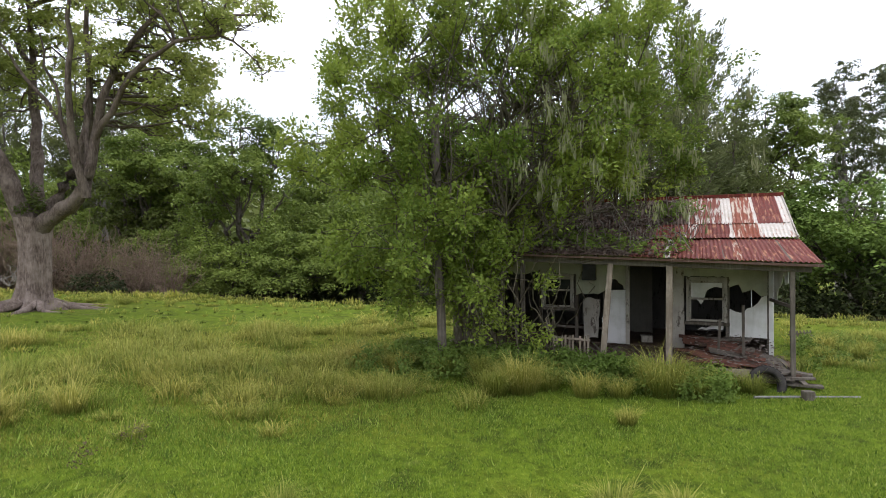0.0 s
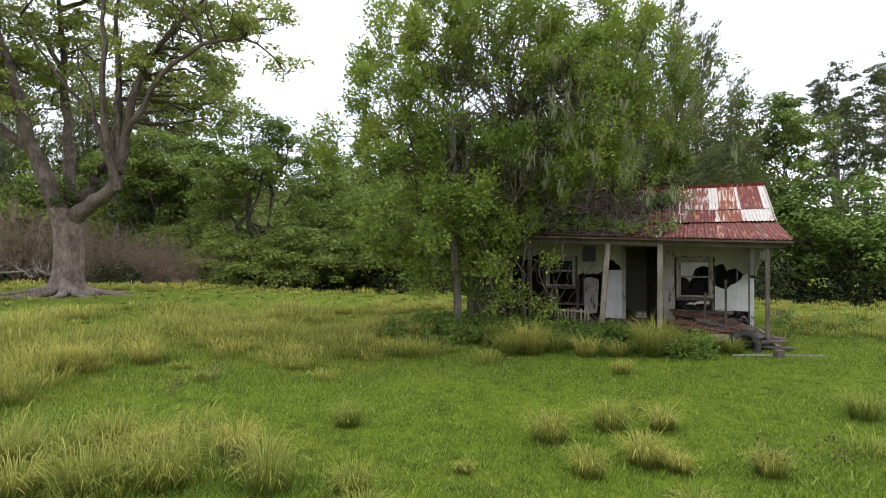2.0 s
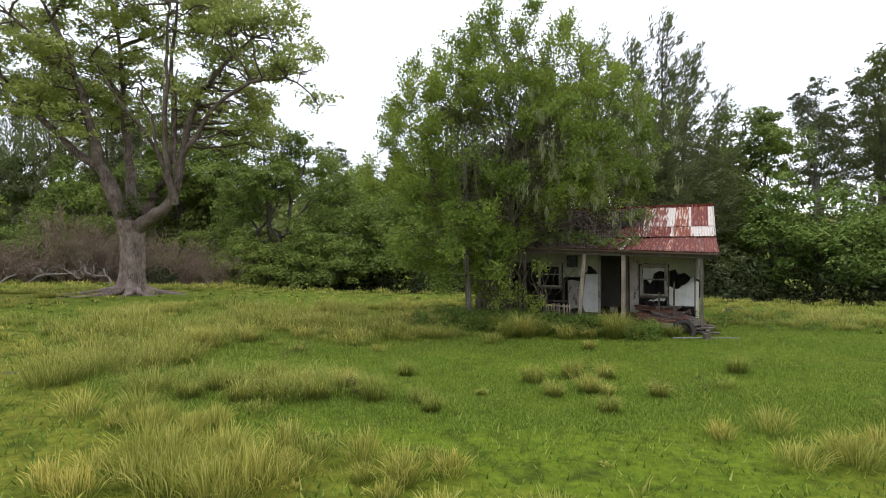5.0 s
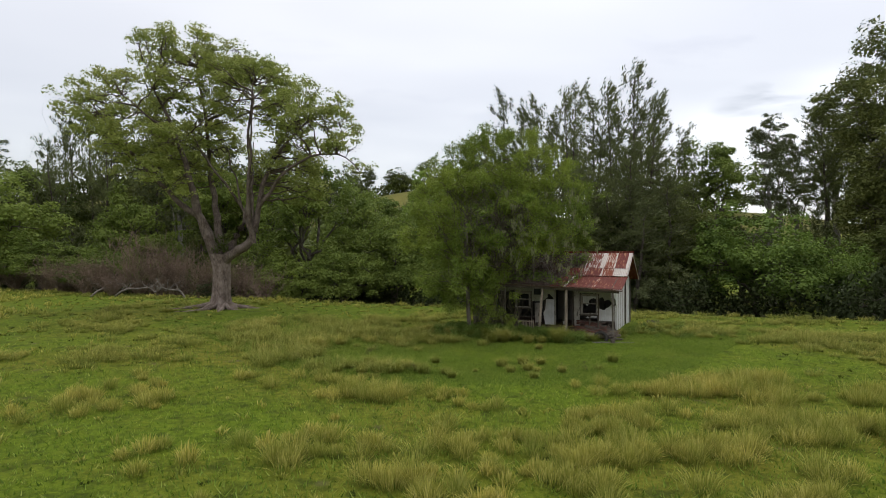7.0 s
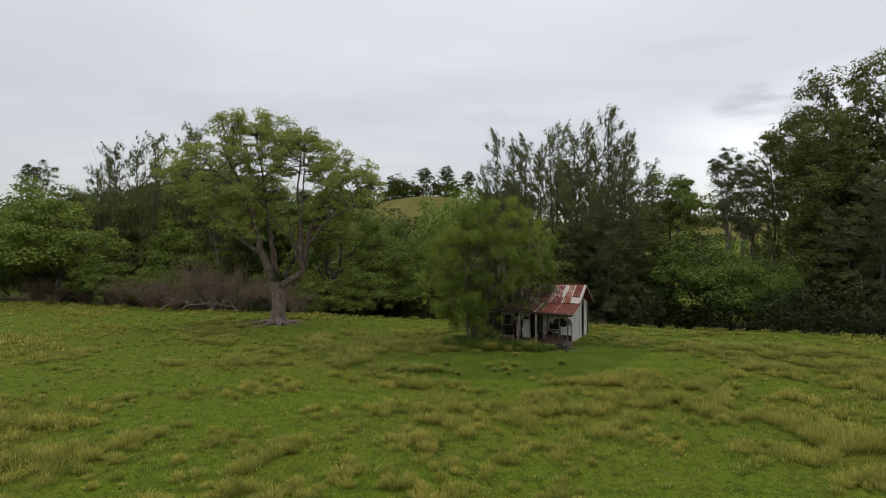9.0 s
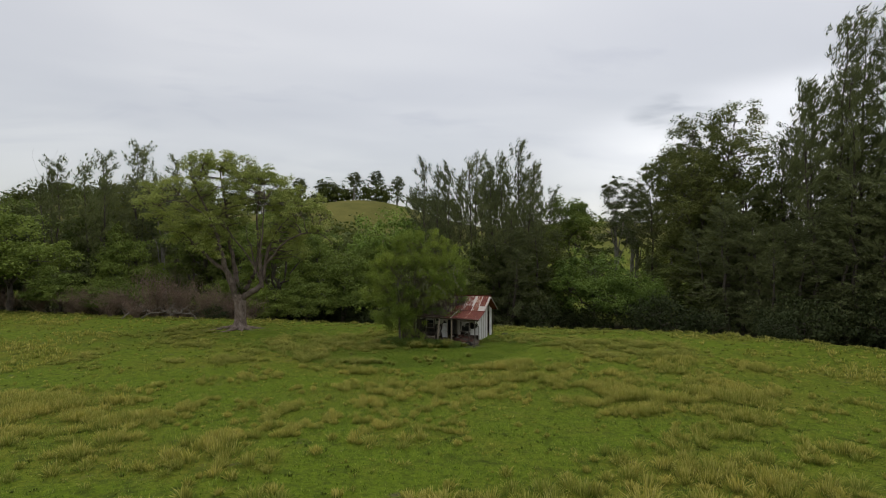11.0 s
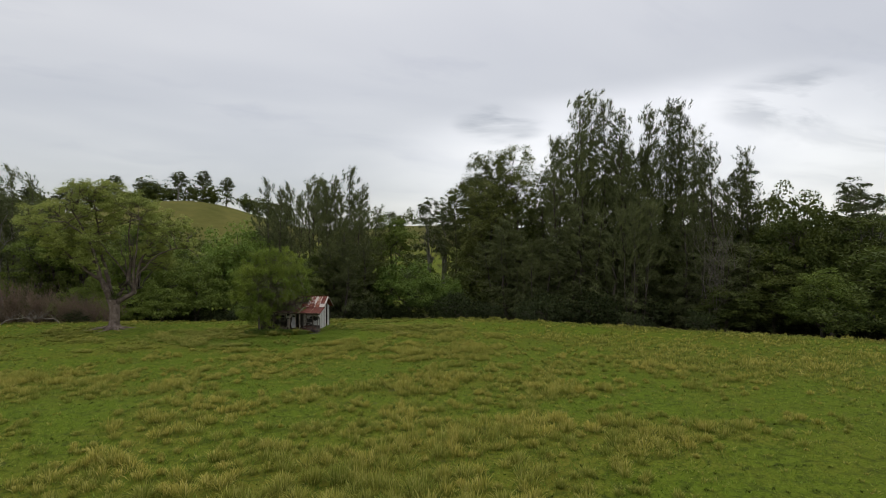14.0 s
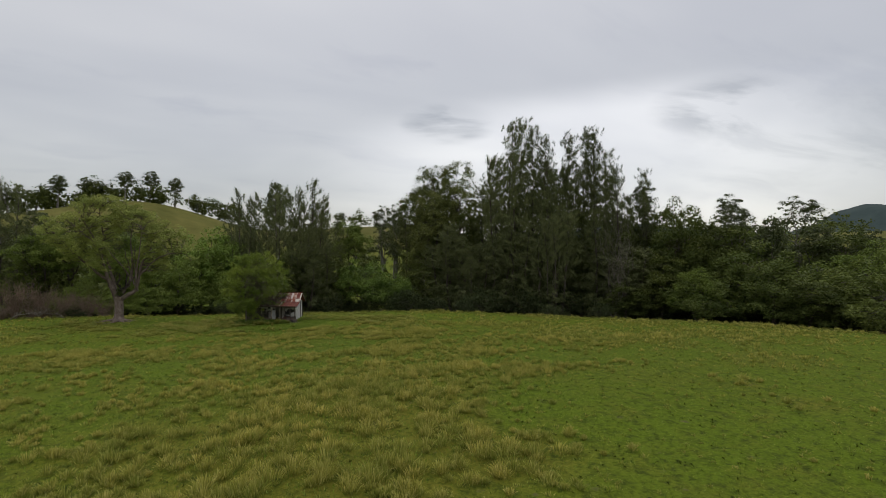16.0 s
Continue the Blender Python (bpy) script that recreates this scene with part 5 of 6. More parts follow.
# cottage plan: x along the front (0 at the gable end of the roof), y towards the back (0 under the ridge), z up
COTTAGE = pose(9.57, 15.7, 0.0, 0, 0, -24.5)
house = thing("cottage", "abandoned weatherboard cottage with rusted iron roof and broken white walls", "house", COTTAGE)
LEFT, RIGHT, FRONT, BACK = -8.5, -0.6, -2.9, 2.9
FLOOR = 0.08


def jag(points, rng, step=0.09, rough=0.025):
    """A broken edge through points."""
    out = []
    for (ax, ay), (bx, by) in zip(points, points[1:]):
        n = max(1, int(math.hypot(bx - ax, by - ay) / step))
        for q in range(n):
            f = q / n
            out.append((ax + (bx - ax) * f + rng.uniform(-rough, rough) * (q > 0), ay + (by - ay) * f + rng.uniform(-rough, rough) * (q > 0)))
    out.append(points[-1])
    return out


def panel(outline, holes=(), thick=0.014, plane="front", at=0.0):
    """A wall sheet with the given outline (along, up) and holes."""
    loops = [[Vector((a, b, 0)) for a, b in lp] for lp in (outline, *holes)]
    flat_v = [v for lp in loops for v in lp]
    tris = tessellate_polygon(loops)
    bm = bmesh.new()
    put = (lambda a, b, d: (a, at + d, b)) if plane == "front" else (lambda a, b, d: (at - d, a, b))
    f = [bm.verts.new(put(v.x, v.y, 0)) for v in flat_v]
    b = [bm.verts.new(put(v.x, v.y, thick)) for v in flat_v]
    for t in tris:
        try:
            bm.faces.new([f[i] for i in t]); bm.faces.new([b[i] for i in reversed(t)])
        except ValueError:
            pass
    o = 0
    for lp in loops:
        n = len(lp)
        for i in range(n):
            j = (i + 1) % n
            bm.faces.new((f[o + i], f[o + j], b[o + j], b[o + i]))
        o += n
    bmesh.ops.recalc_face_normals(bm, faces=bm.faces[:])
    return bm


def rect(a0, a1, b0, b1):
    return [(a0, b0), (a1, b0), (a1, b1), (a0, b1)]


rng = random.Random(4)
# front wall: studs, then the sheets that are left on them
wall = part("front_wall", panel(jag([(LEFT, 1.50), (-7.7, 1.62), (-7.3, 1.95), (-6.7, 1.84), (-6.2, 2.02)], rng, 0.1, 0.03) + [(-6.2, 2.72), (LEFT, 2.72)], at=FRONT), M_CREAM, house)
part("wall_sheet", panel(jag([(LEFT, FLOOR), (-7.9, FLOOR)], rng) + jag([(-7.86, 0.7), (-7.98, 1.1), (-8.2, 1.22), (LEFT, 1.12)], rng)[:-1] + [(LEFT, 1.12)], at=FRONT), M_CREAM, wall, "stained cream sheet with a ragged edge")
hole_top = jag([(-4.30, 1.52), (-4.28, 1.80), (-4.12, 1.74), (-3.98, 1.60), (-3.95, 1.52)], rng, 0.05, 0.02)
part("wall_sheet", panel(jag([(-6.2, 1.90), (-5.20, 1.90)], rng) + jag([(-5.20, 1.32), (-5.06, 1.38), (-4.62, 1.36), (-4.40, 1.52)], rng) + hole_top[1:] + [(-3.88, 1.52), (-3.88, 2.72), (-6.2, 2.72)], at=FRONT), M_CREAM, wall, "cream sheet with a broken lower edge")
part("wall_sheet", panel(rect(-3.88, -2.55, 2.16, 2.72), at=FRONT), M_CREAM, wall)
part("wall_sheet", panel(jag([(-2.55, 1.88), (-1.50, 1.88), (-1.48, 1.62), (-1.28, 1.70), (-1.20, 1.50), (-0.98, 1.58), (-0.80, 1.42), (-0.60, 1.46)], rng, 0.08, 0.02) + [(-0.60, 2.72), (-2.55, 2.72)], at=FRONT), M_CREAM, wall, "cream sheet with a torn lower edge")
part("wall_sheet", panel(jag([(-4.42, FLOOR), (-3.90, FLOOR)], rng) + [(-3.90, 1.50), (-4.36, 1.48)] + jag([(-4.40, 1.0), (-4.52, 0.72), (-4.45, 0.30), (-4.42, FLOOR)], rng)[1:-1], at=FRONT), M_WHITE, wall, "white sheet beside the doorway")
part("wall_sheet", panel(jag([(-4.98, 0.16), (-4.62, 0.20)], rng) + jag([(-4.60, 0.6), (-4.56, 1.22), (-4.80, 1.27), (-5.00, 1.24)], rng)[:-1] + [(-5.02, 1.22)], at=FRONT - 0.02), M_FRAME, wall, "peeling board panel")
part("wall_sheet", panel(jag([(-1.48, 0.42), (-0.60, 0.42)], rng, 0.2, 0.006) + jag([(-0.60, 1.46), (-0.80, 1.42)], rng)[:-1] + jag([(-0.80, 1.40), (-0.92, 1.22), (-1.10, 1.12), (-1.18, 1.02), (-1.36, 1.04), (-1.48, 1.10)], rng, 0.07, 0.02), at=FRONT + 0.002), M_WHITE, wall, "white sheet with a bite broken out")
for u in (-7.6, -6.9, -6.2, -5.20, -4.45, -3.86, -1.52, -0.62):
    part("stud", box(u - 0.045, u + 0.045, FRONT + 0.018, FRONT + 0.11, FLOOR, 2.70), M_GREYWOOD, wall)
for z in (0.45, 1.45):
    part("nogging", box(-8.4, -3.9, FRONT + 0.03, FRONT + 0.09, z - 0.035, z + 0.035), M_GREYWOOD, wall)
part("door_jamb", beam((-3.86, FRONT - 0.03, FLOOR), (-3.86, FRONT - 0.03, 2.2), 0.10, 0.07, 0.008, 0.05, 3), M_FRAME, house, "peeling white door jamb")
part("door_jamb", beam((-2.64, FRONT - 0.03, FLOOR), (-2.66, FRONT - 0.03, 2.7), 0.30, 0.07, 0.008, 0.04, 4), M_FRAME, house, "wide peeling white board beside the door")
part("door_jamb", beam((-2.88, FRONT - 0.025, FLOOR), (-2.88, FRONT - 0.025, 2.2), 0.08, 0.08, 0.008, 0.05, 5), M_GREYWOOD, house)
part("door_head", box(-3.92, -2.80, FRONT - 0.05, FRONT - 0.005, 2.16, 2.26), M_FRAME, house)


def window(u0, u1, z0, z1, torn):
    win = part("window", box(u0 - 0.07, u1 + 0.07, FRONT - 0.075, FRONT - 0.005, z1, z1 + 0.085), M_FRAME, house, "weathered sash window with broken panes")
    for u in (u0 - 0.035, u1 + 0.035):
        part("frame", beam((u, FRONT - 0.04, z0 - 0.02), (u, FRONT - 0.04, z1), 0.07, 0.07, 0.006, 0.04), M_FRAME, win)
    part("sill", box(u0 - 0.12, u1 + 0.12, FRONT - 0.14, FRONT - 0.005, z0 - 0.075, z0), M_GREYWOOD, win, "split grey timber sill")
    mid = (z0 + z1) / 2 + 0.06
    for z in (z0 + 0.03, mid, z1 - 0.03):
        part("sash_rail", box(u0 + 0.002, u1 - 0.002, FRONT - 0.03, FRONT + 0.01, z - 0.025, z + 0.025), M_FRAME, win)
    for u in (u0 + 0.022, u1 - 0.022):
        part("sash_stile", box(u - 0.02, u + 0.02, FRONT - 0.026, FRONT + 0.008, z0 + 0.056, z1 - 0.056), M_FRAME, win)
    if torn:
        part("torn_lining", panel(jag([(u0 + 0.03, mid + 0.05), (u0 + 0.16, mid - 0.02), (u0 + 0.26, mid - 0.16), (u0 + 0.34, mid + 0.02), (u0 + 0.40, mid + 0.20), (u0 + 0.58, mid + 0.30), (u0 + 0.74, mid + 0.26), (u1 - 0.03, mid + 0.16)], rng, 0.07, 0.014) + [(u1 - 0.03, z1 - 0.04), (u0 + 0.03, z1 - 0.04)], at=FRONT + 0.03), M_WHITE, win, "torn white sheet behind the sash")
    else:
        part("pane", box(u0 + 0.05, u1 - 0.05, FRONT - 0.006, FRONT - 0.002, mid + 0.03, z1 - 0.06, 0), M_GLASS, win)
    return win


window(-6.08, -5.32, 0.98, 1.80, False)
window(-2.38, -1.60, 0.76, 1.78, True)
part("vent_box", box(-5.02, -4.66, FRONT - 0.16, FRONT - 0.002, 1.74, 2.16, 0.01), M_GLASS, house, "dark meter box high on the wall")
part("lower_strip", panel(jag([(-2.2, 0.55), (-1.62, 0.58)], rng) + jag([(-1.60, 0.70), (-1.9, 0.66), (-2.0, 0.60), (-2.2, 0.68)], rng)[:-1], at=FRONT + 0.02), M_WHITE, wall, "torn white strip under the window")

# side and back walls
gable = part("gable_wall", panel([(FRONT, FLOOR - 0.6), (1.15, FLOOR - 0.6), (1.15, 2.55), (2.05, 2.35), (2.05, FLOOR - 0.6), (BACK, FLOOR - 0.6), (BACK, 2.60), (0.0, 3.90), (FRONT, 2.72)], plane="side", at=RIGHT - 0.03, thick=0.05), M_GREYWOOD, house)
v = FRONT
k = 0
while v < BACK - 0.05:
    w = 0.19
    a, b = v + 0.006, min(v + w, BACK) - 0.004
    top = 3.88 - abs((a + b) / 2) * (1.30 / 2.9) - 0.06
    if not (1.1 < (a + b) / 2 < 2.0):
        z0 = FLOOR - 0.52 + rng.uniform(-0.04, 0.08)
        part("board", box(RIGHT - 0.03, RIGHT - 0.008 + rng.uniform(-0.004, 0.004), a, b, z0, top, 0.003), M_GABLE if k % 5 else M_FRAME, gable)
    v += w
    k += 1
part("corner_board", beam((RIGHT + 0.01, BACK - 0.05, -0.6), (RIGHT + 0.01, BACK - 0.05, 2.62), 0.12, 0.09), M_GABLE, house, "white corner board")
part("corner_board", beam((RIGHT + 0.005, FRONT + 0.03, -0.5), (RIGHT + 0.005, FRONT + 0.03, 2.70), 0.10, 0.08), M_WHITE, house, "white corner board")
part("back_post", beam((RIGHT + 0.02, BACK + 0.75, -0.7), (RIGHT + 0.05, BACK + 0.72, 2.4), 0.09, 0.09, 0.006, 0.04), M_GREYWOOD, house)
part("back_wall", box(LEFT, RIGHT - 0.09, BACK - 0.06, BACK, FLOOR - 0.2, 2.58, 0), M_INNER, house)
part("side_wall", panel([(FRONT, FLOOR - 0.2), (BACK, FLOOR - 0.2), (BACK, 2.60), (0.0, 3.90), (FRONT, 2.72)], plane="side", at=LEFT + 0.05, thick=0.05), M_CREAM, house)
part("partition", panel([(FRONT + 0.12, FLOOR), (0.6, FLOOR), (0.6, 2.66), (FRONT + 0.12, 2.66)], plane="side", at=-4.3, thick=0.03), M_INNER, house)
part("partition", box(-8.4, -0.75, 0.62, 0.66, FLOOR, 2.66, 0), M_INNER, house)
part("inner_wall", panel(jag([(-4.25, FLOOR), (-3.42, FLOOR)], rng) + [(-3.42, 2.2), (-2.6, 2.2), (-2.6, 2.6), (-4.25, 2.6)], at=-0.5), M_DIM, house, "stained inner wall with a second doorway, coloured dim for the unlit room")
part("floor", box(LEFT + 0.06, RIGHT - 0.1, FRONT + 0.12, BACK - 0.08, FLOOR - 0.10, FLOOR - 0.02, 0), M_FLOOR, house)
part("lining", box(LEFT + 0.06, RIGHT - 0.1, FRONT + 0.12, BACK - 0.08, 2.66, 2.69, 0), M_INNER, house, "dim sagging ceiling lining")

# verandah deck
deck = part("deck", box(LEFT, -0.35, -5.18, FRONT - 0.12, -0.18, FLOOR - 0.075, 0.01), M_GREYWOOD, house, "old verandah deck on low bearers")
u = LEFT
k = 0
while u < -0.42:
    w = rng.uniform(0.125, 0.15)
    end = -5.26 + rng.uniform(-0.03, 0.05)
    if not (k > 44 and rng.random() < 0.3):
        m = pose(0, 0, rng.uniform(-0.008, 0.006), rng.uniform(-0.4, 0.4), rng.uniform(-1, 1), 0)
        part("plank", box(u + 0.004, u + w - 0.004, end, FRONT - 0.10, FLOOR - 0.07, FLOOR - 0.035 + 0.012 * (k % 2), 0), M_FLOOR, deck)
    u += w
    k += 1
part("edge_board", beam((-8.4, -5.30, -0.06), (-2.9, -5.30, -0.03), 0.16, 0.045, 0.006, 0.08, 8), M_GREYWOOD, deck)
part("edge_board", beam((-2.85, -5.31, -0.02), (-1.05, -5.31, 0.02), 0.16, 0.05, 0.006, 0.08, 9), M_POST, deck)

# posts and beam
part("post", beam((-4.16, -5.34, -0.22), (-3.97, -5.26, 2.24), 0.125, 0.11, 0.01, 0.06, 11), M_POST, house, "leaning weathered verandah post")
part("post", beam((-2.76, -5.26, 0.03), (-2.74, -5.26, 2.20), 0.135, 0.11, 0.01, 0.05, 12), M_POST, house)
part("post", beam((-0.46, -5.22, -0.45), (-0.47, -5.22, 2.10), 0.085, 0.085, 0.008, 0.06, 13), M_GREYWOOD, house)
part("post", beam((-7.75, -5.26, -0.3), (-7.78, -5.26, 2.3), 0.10, 0.10, 0.01, 0.06, 14), M_POST, house)
part("post", beam((-6.0, -5.26, -0.1), (-6.02, -5.24, 2.3), 0.10, 0.10, 0.01, 0.06, 15), M_GREYWOOD, house)
part("verandah_beam", beam((-8.55, -5.26, 2.42), (-0.15, -5.26, 2.155), 0.14, 0.08, 0.008, 0.05, 16), M_GREYWOOD, house, "grimy grey verandah beam")
part("gutter", beam((-8.6, -5.47, 2.515), (0.02, -5.47, 2.225), 0.05, 0.07, 0.006, 0.15, 17), M_LITTERED, house, "thin rusted edge flashing")
for u in (-8.2, -6.9, -5.6, -4.3, -3.0, -1.7, -0.5):
    part("rafter", beam((u, -5.35, 2.26 - 0.033 * u), (u, -2.95, 2.72), 0.09, 0.05, 0), M_GREYWOOD, house)
part("side_rail", beam((-0.50, -5.2, 1.40), (-0.62, -2.98, 1.36), 0.07, 0.045, 0.005, 0.06, 18), M_GREYWOOD, house)
part("end_infill", panel(jag([(-5.20, 1.86), (-4.70, 1.80), (-4.55, 2.06), (-4.20, 1.80), (-3.6, 1.62), (-3.3, 1.30), (-2.92, 1.34)], rng, 0.08, 0.02) + [(-2.92, 2.66), (-5.20, 2.16)], plane="side", at=-0.52), M_WHITE, house, "broken white sheet closing the verandah end")

# balustrade left standing at the deck's edge
rail = part("balustrade", beam((-5.30, -5.20, 0.50), (-4.44, -5.20, 0.47), 0.05, 0.06), M_POST, house, "short run of picket balustrade")
part("bottom_rail", beam((-5.30, -5.20, 0.10), (-4.44, -5.20, 0.08), 0.05, 0.05), M_POST, rail)
for q in range(10):
    if q in (6,):
        continue
    u = -5.27 + q * 0.088
    part("slat", beam((u, -5.205, 0.02), (u + rng.uniform(-0.015, 0.015), -5.205, 0.56 + rng.uniform(-0.03, 0.03)), 0.045, 0.022, 0.003), M_POST, rail)
for a, b in (((-5.48, -5.1, 0.05), (-5.50, -4.9, 0.9)), ((-4.40, -5.1, 0.42), (-4.12, -4.9, 0.05)), ((-4.46, -5.1, 0.3), (-4.2, -4.8, 0.05))):
    part("loose_slat", beam(a, b, 0.04, 0.025, 0.003), M_GREYWOOD, rail)
for u, v0, h, lean in ((-1.78, -4.2, 0.98, 0.05), (-1.28, -4.35, 1.32, 0.0), (-5.62, -3.9, 1.0, 0.02), (-6.3, -4.2, 0.9, -0.05)):
    part("stump_post", beam((u, v0, 0.02), (u + lean, v0, h), 0.055, 0.05, 0.004, 0.12, int(h * 100)), M_GREYWOOD, house, "thin grey upright left from the rail")


# ---- iron roof: each sheet is a piece ----
def iron(u0, u1, top, low0, low1, seed, pitch=0.088, amp=0.013):
    """A corrugated sheet between x u0..u1, from top (y, z) down to low0 at u0 and low1 at u1."""
    q = random.Random(seed)
    nu, nv = max(1, int(round((u1 - u0) / pitch))) * 6 + 1, 5
    us, fs = np.linspace(u0, u1, nu), np.linspace(0, 1, nv)
    U, F = np.meshgrid(us, fs, indexing="ij")
    g = (U - u0) / (u1 - u0)
    yl, zl = low0[0] + (low1[0] - low0[0]) * g, low0[1] + (low1[1] - low0[1]) * g
    Yv = top[0] + (yl - top[0]) * F
    Z = top[1] + (zl - top[1]) * F + amp * np.sin((U - u0) / pitch * 2 * np.pi) + 0.012 * np.sin(F * 5 + q.uniform(0, 6)) * q.uniform(-1, 1)
    low = np.stack([U, Yv, Z - 0.004], -1).reshape(-1, 3)
    topv = np.stack([U, Yv, Z], -1).reshape(-1, 3)
    i, j = np.meshgrid(np.arange(nu - 1), np.arange(nv - 1), indexing="ij")
    a = np.stack([i * nv + j, (i + 1) * nv + j, (i + 1) * nv + j + 1, i * nv + j + 1], -1).reshape(-1, 4)
    n = nu * nv
    rim = []
    ei = np.arange(nu - 1)
    rim.append(np.stack([ei * nv + nv - 1, (ei + 1) * nv + nv - 1, (ei + 1) * nv + nv - 1 + n, ei * nv + nv - 1 + n], -1))
    me = poly_mesh("sheet", np.concatenate([topv, low]), np.concatenate([a[:, ::-1], a + n, *rim]))
    me.polygons.foreach_set("use_smooth", np.ones(len(me.polygons), dtype=bool))
    return me


roof = part("roof", beam((LEFT - 0.12, 0.0, 4.09), (0.02, 0.0, 4.09), 0.16, 0.035, 0.004), M_RED, house, "rusted corrugated iron roof with ridge capping")
# sheets from the gable end: width and iron, row by row
UPPER = [(0.19, M_ZINC), (0.57, M_RED), (0.10, M_ZINC), (0.45, M_MIXED), (0.26, M_ZINC), (0.50, M_STRIPED), (0.34, M_STRIPED), (0.62, M_LITTERED)]
LOWER = [(0.77, M_ZINC), (0.57, M_MIXED), (0.10, M_ZINC), (0.62, M_RED), (0.50, M_STRIPED), (0.62, M_RED)]
SKIRT = [(0.62, M_RED), (0.68, M_RED), (0.15, M_MIXED), (0.62, M_RED), (0.66, M_RED), (0.10, M_ZINC), (0.70, M_RED)]
REAR = [(0.76, M_RED)] * 12
for row, sheets in enumerate((UPPER, LOWER, SKIRT, REAR)):
    u1 = 0.0
    for k, (w, metal) in enumerate(sheets + [(0.76, M_LITTERED)] * 9):
        if u1 < LEFT:
            break
        u0, lift = max(u1 - w - 0.03, LEFT - 0.15), 0.006 * (k % 2)
        e0, e1 = 2.285 - 0.034 * u0 + lift, 2.285 - 0.034 * u1 + lift
        r0, r1 = rng.uniform(-0.03, 0.03), rng.uniform(-0.03, 0.03)
        top, low0, low1 = (((-0.01, 4.07 + lift), (-1.92 + r0, 3.23 + lift), (-1.92 + r0, 3.23 + lift)),
            ((-1.82, 3.255 + lift), (-2.80 + r0, 2.845 + lift), (-2.80 + r0, 2.845 + lift)),
            ((-2.66, 2.815 + lift), (-5.52 + r0, e0), (-5.52 + r1, e1)),
            ((0.01, 4.07 + lift), (3.75, 2.42 + lift), (3.75, 2.42 + lift)))[row]
        link_mesh("sheet", iron(u0, u1, top, low0, low1, 100 + 40 * row + k), metal, roof)
        u1 -= w
for v0, z0, v1, z1 in ((0.0, 4.03, -2.78, 2.82), (0.0, 4.03, 3.7, 2.40)):
    part("barge_board", beam((-0.03, v0, z0), (-0.03, v1, z1), 0.13, 0.03, 0.004), M_FRAME, house, "grey-white barge board")


# litter, weeds and vines on the shaded part of the roof
def roof_z(u, v):
    return np.where(v > -2.75, 4.07 + v * 0.445, 2.86 + (v + 2.7) * (2.86 - (2.285 - 0.034 * u)) / 2.8)


g = np.random.default_rng(8)
n = 9000
u = -2.4 - 6.2 * g.uniform(0, 1, n) ** 0.8 + g.normal(0, 0.25, n)
v = g.uniform(-5.4, -0.1, n)
keep = (u > -8.6) & ((u < -2.9 - 0.5 * np.sin(v * 1.7)) | (g.uniform(0, 1, n) < 0.12)) & (u < -2.2)
u, v = u[keep], v[keep]
c = np.stack([u, v, roof_z(u, v) + g.uniform(0.005, 0.07, len(u))], -1)
a = unit(g.normal(size=c.shape) * np.array([1, 1, 0.25]))
s = unit(np.cross(a, np.array([0, 0, 1.0]) + g.normal(0, 0.3, c.shape)))
ln = g.uniform(0.06, 0.22, len(c))
litter = link_mesh("roof_litter", leaf_mesh("roof_litter", leaf_verts(c, a, s, ln, ln * g.uniform(0.12, 0.5, len(c)))), M_LITTER, None, m=COTTAGE)
tagged(litter, "brown leaf and twig litter lying on the iron roof", "leaf litter", kind="stuff")


def weed_patch(name, label, spots, per, radius, leaf, aspect, mat, seed, m=None):
    q = np.random.default_rng(seed)
    ob = link_mesh(name, leaf_mesh(name, clump_leaves(q, np.array(spots), per, radius, leaf, aspect, 0.75, 0.5)), mat, None, m=m)
    return tagged(ob, label, "plants", kind="stuff")


spots = []
for k in range(46):
    u, v = g.uniform(-6.4, -2.5), g.uniform(-5.3, -2.4)
    spots.append((u, v, float(roof_z(u, v)) + 0.08))
for k in range(12):
    u, v = g.uniform(-3.2, -2.2), g.uniform(-1.6, -0.6)
    spots.append((u, v, float(roof_z(u, v)) + 0.14))
weed_patch("roof_weeds", "green ferns and weeds rooted on the roof", spots, 40, 0.24, 0.12, 0.42, M_WEED, 9, COTTAGE)


def twig_tangle():
    q = np.random.default_rng(19)
    limbs = []
    for k in range(90):
        u, v = q.uniform(-6.5, -2.2), q.uniform(-5.2, -0.6)
        s = np.array([u, v, float(roof_z(u, v)) + 0.03])
        e = s + np.array([q.normal(0, 0.5), q.normal(0, 0.4), q.uniform(0.1, 1.1)])
        limbs.append((bend(q, s, e, 6, 0.2, 0.08), 0.012 * np.linspace(1, 0.4, 6)))
    ob = link_mesh("dead_vines", tubes_mesh("dead_vines", limbs, 4), M_DEADWOOD, None, m=COTTAGE)
    tagged(ob, "tangle of dead grey vines over the roof", "dead vines", kind="stuff")


twig_tangle()

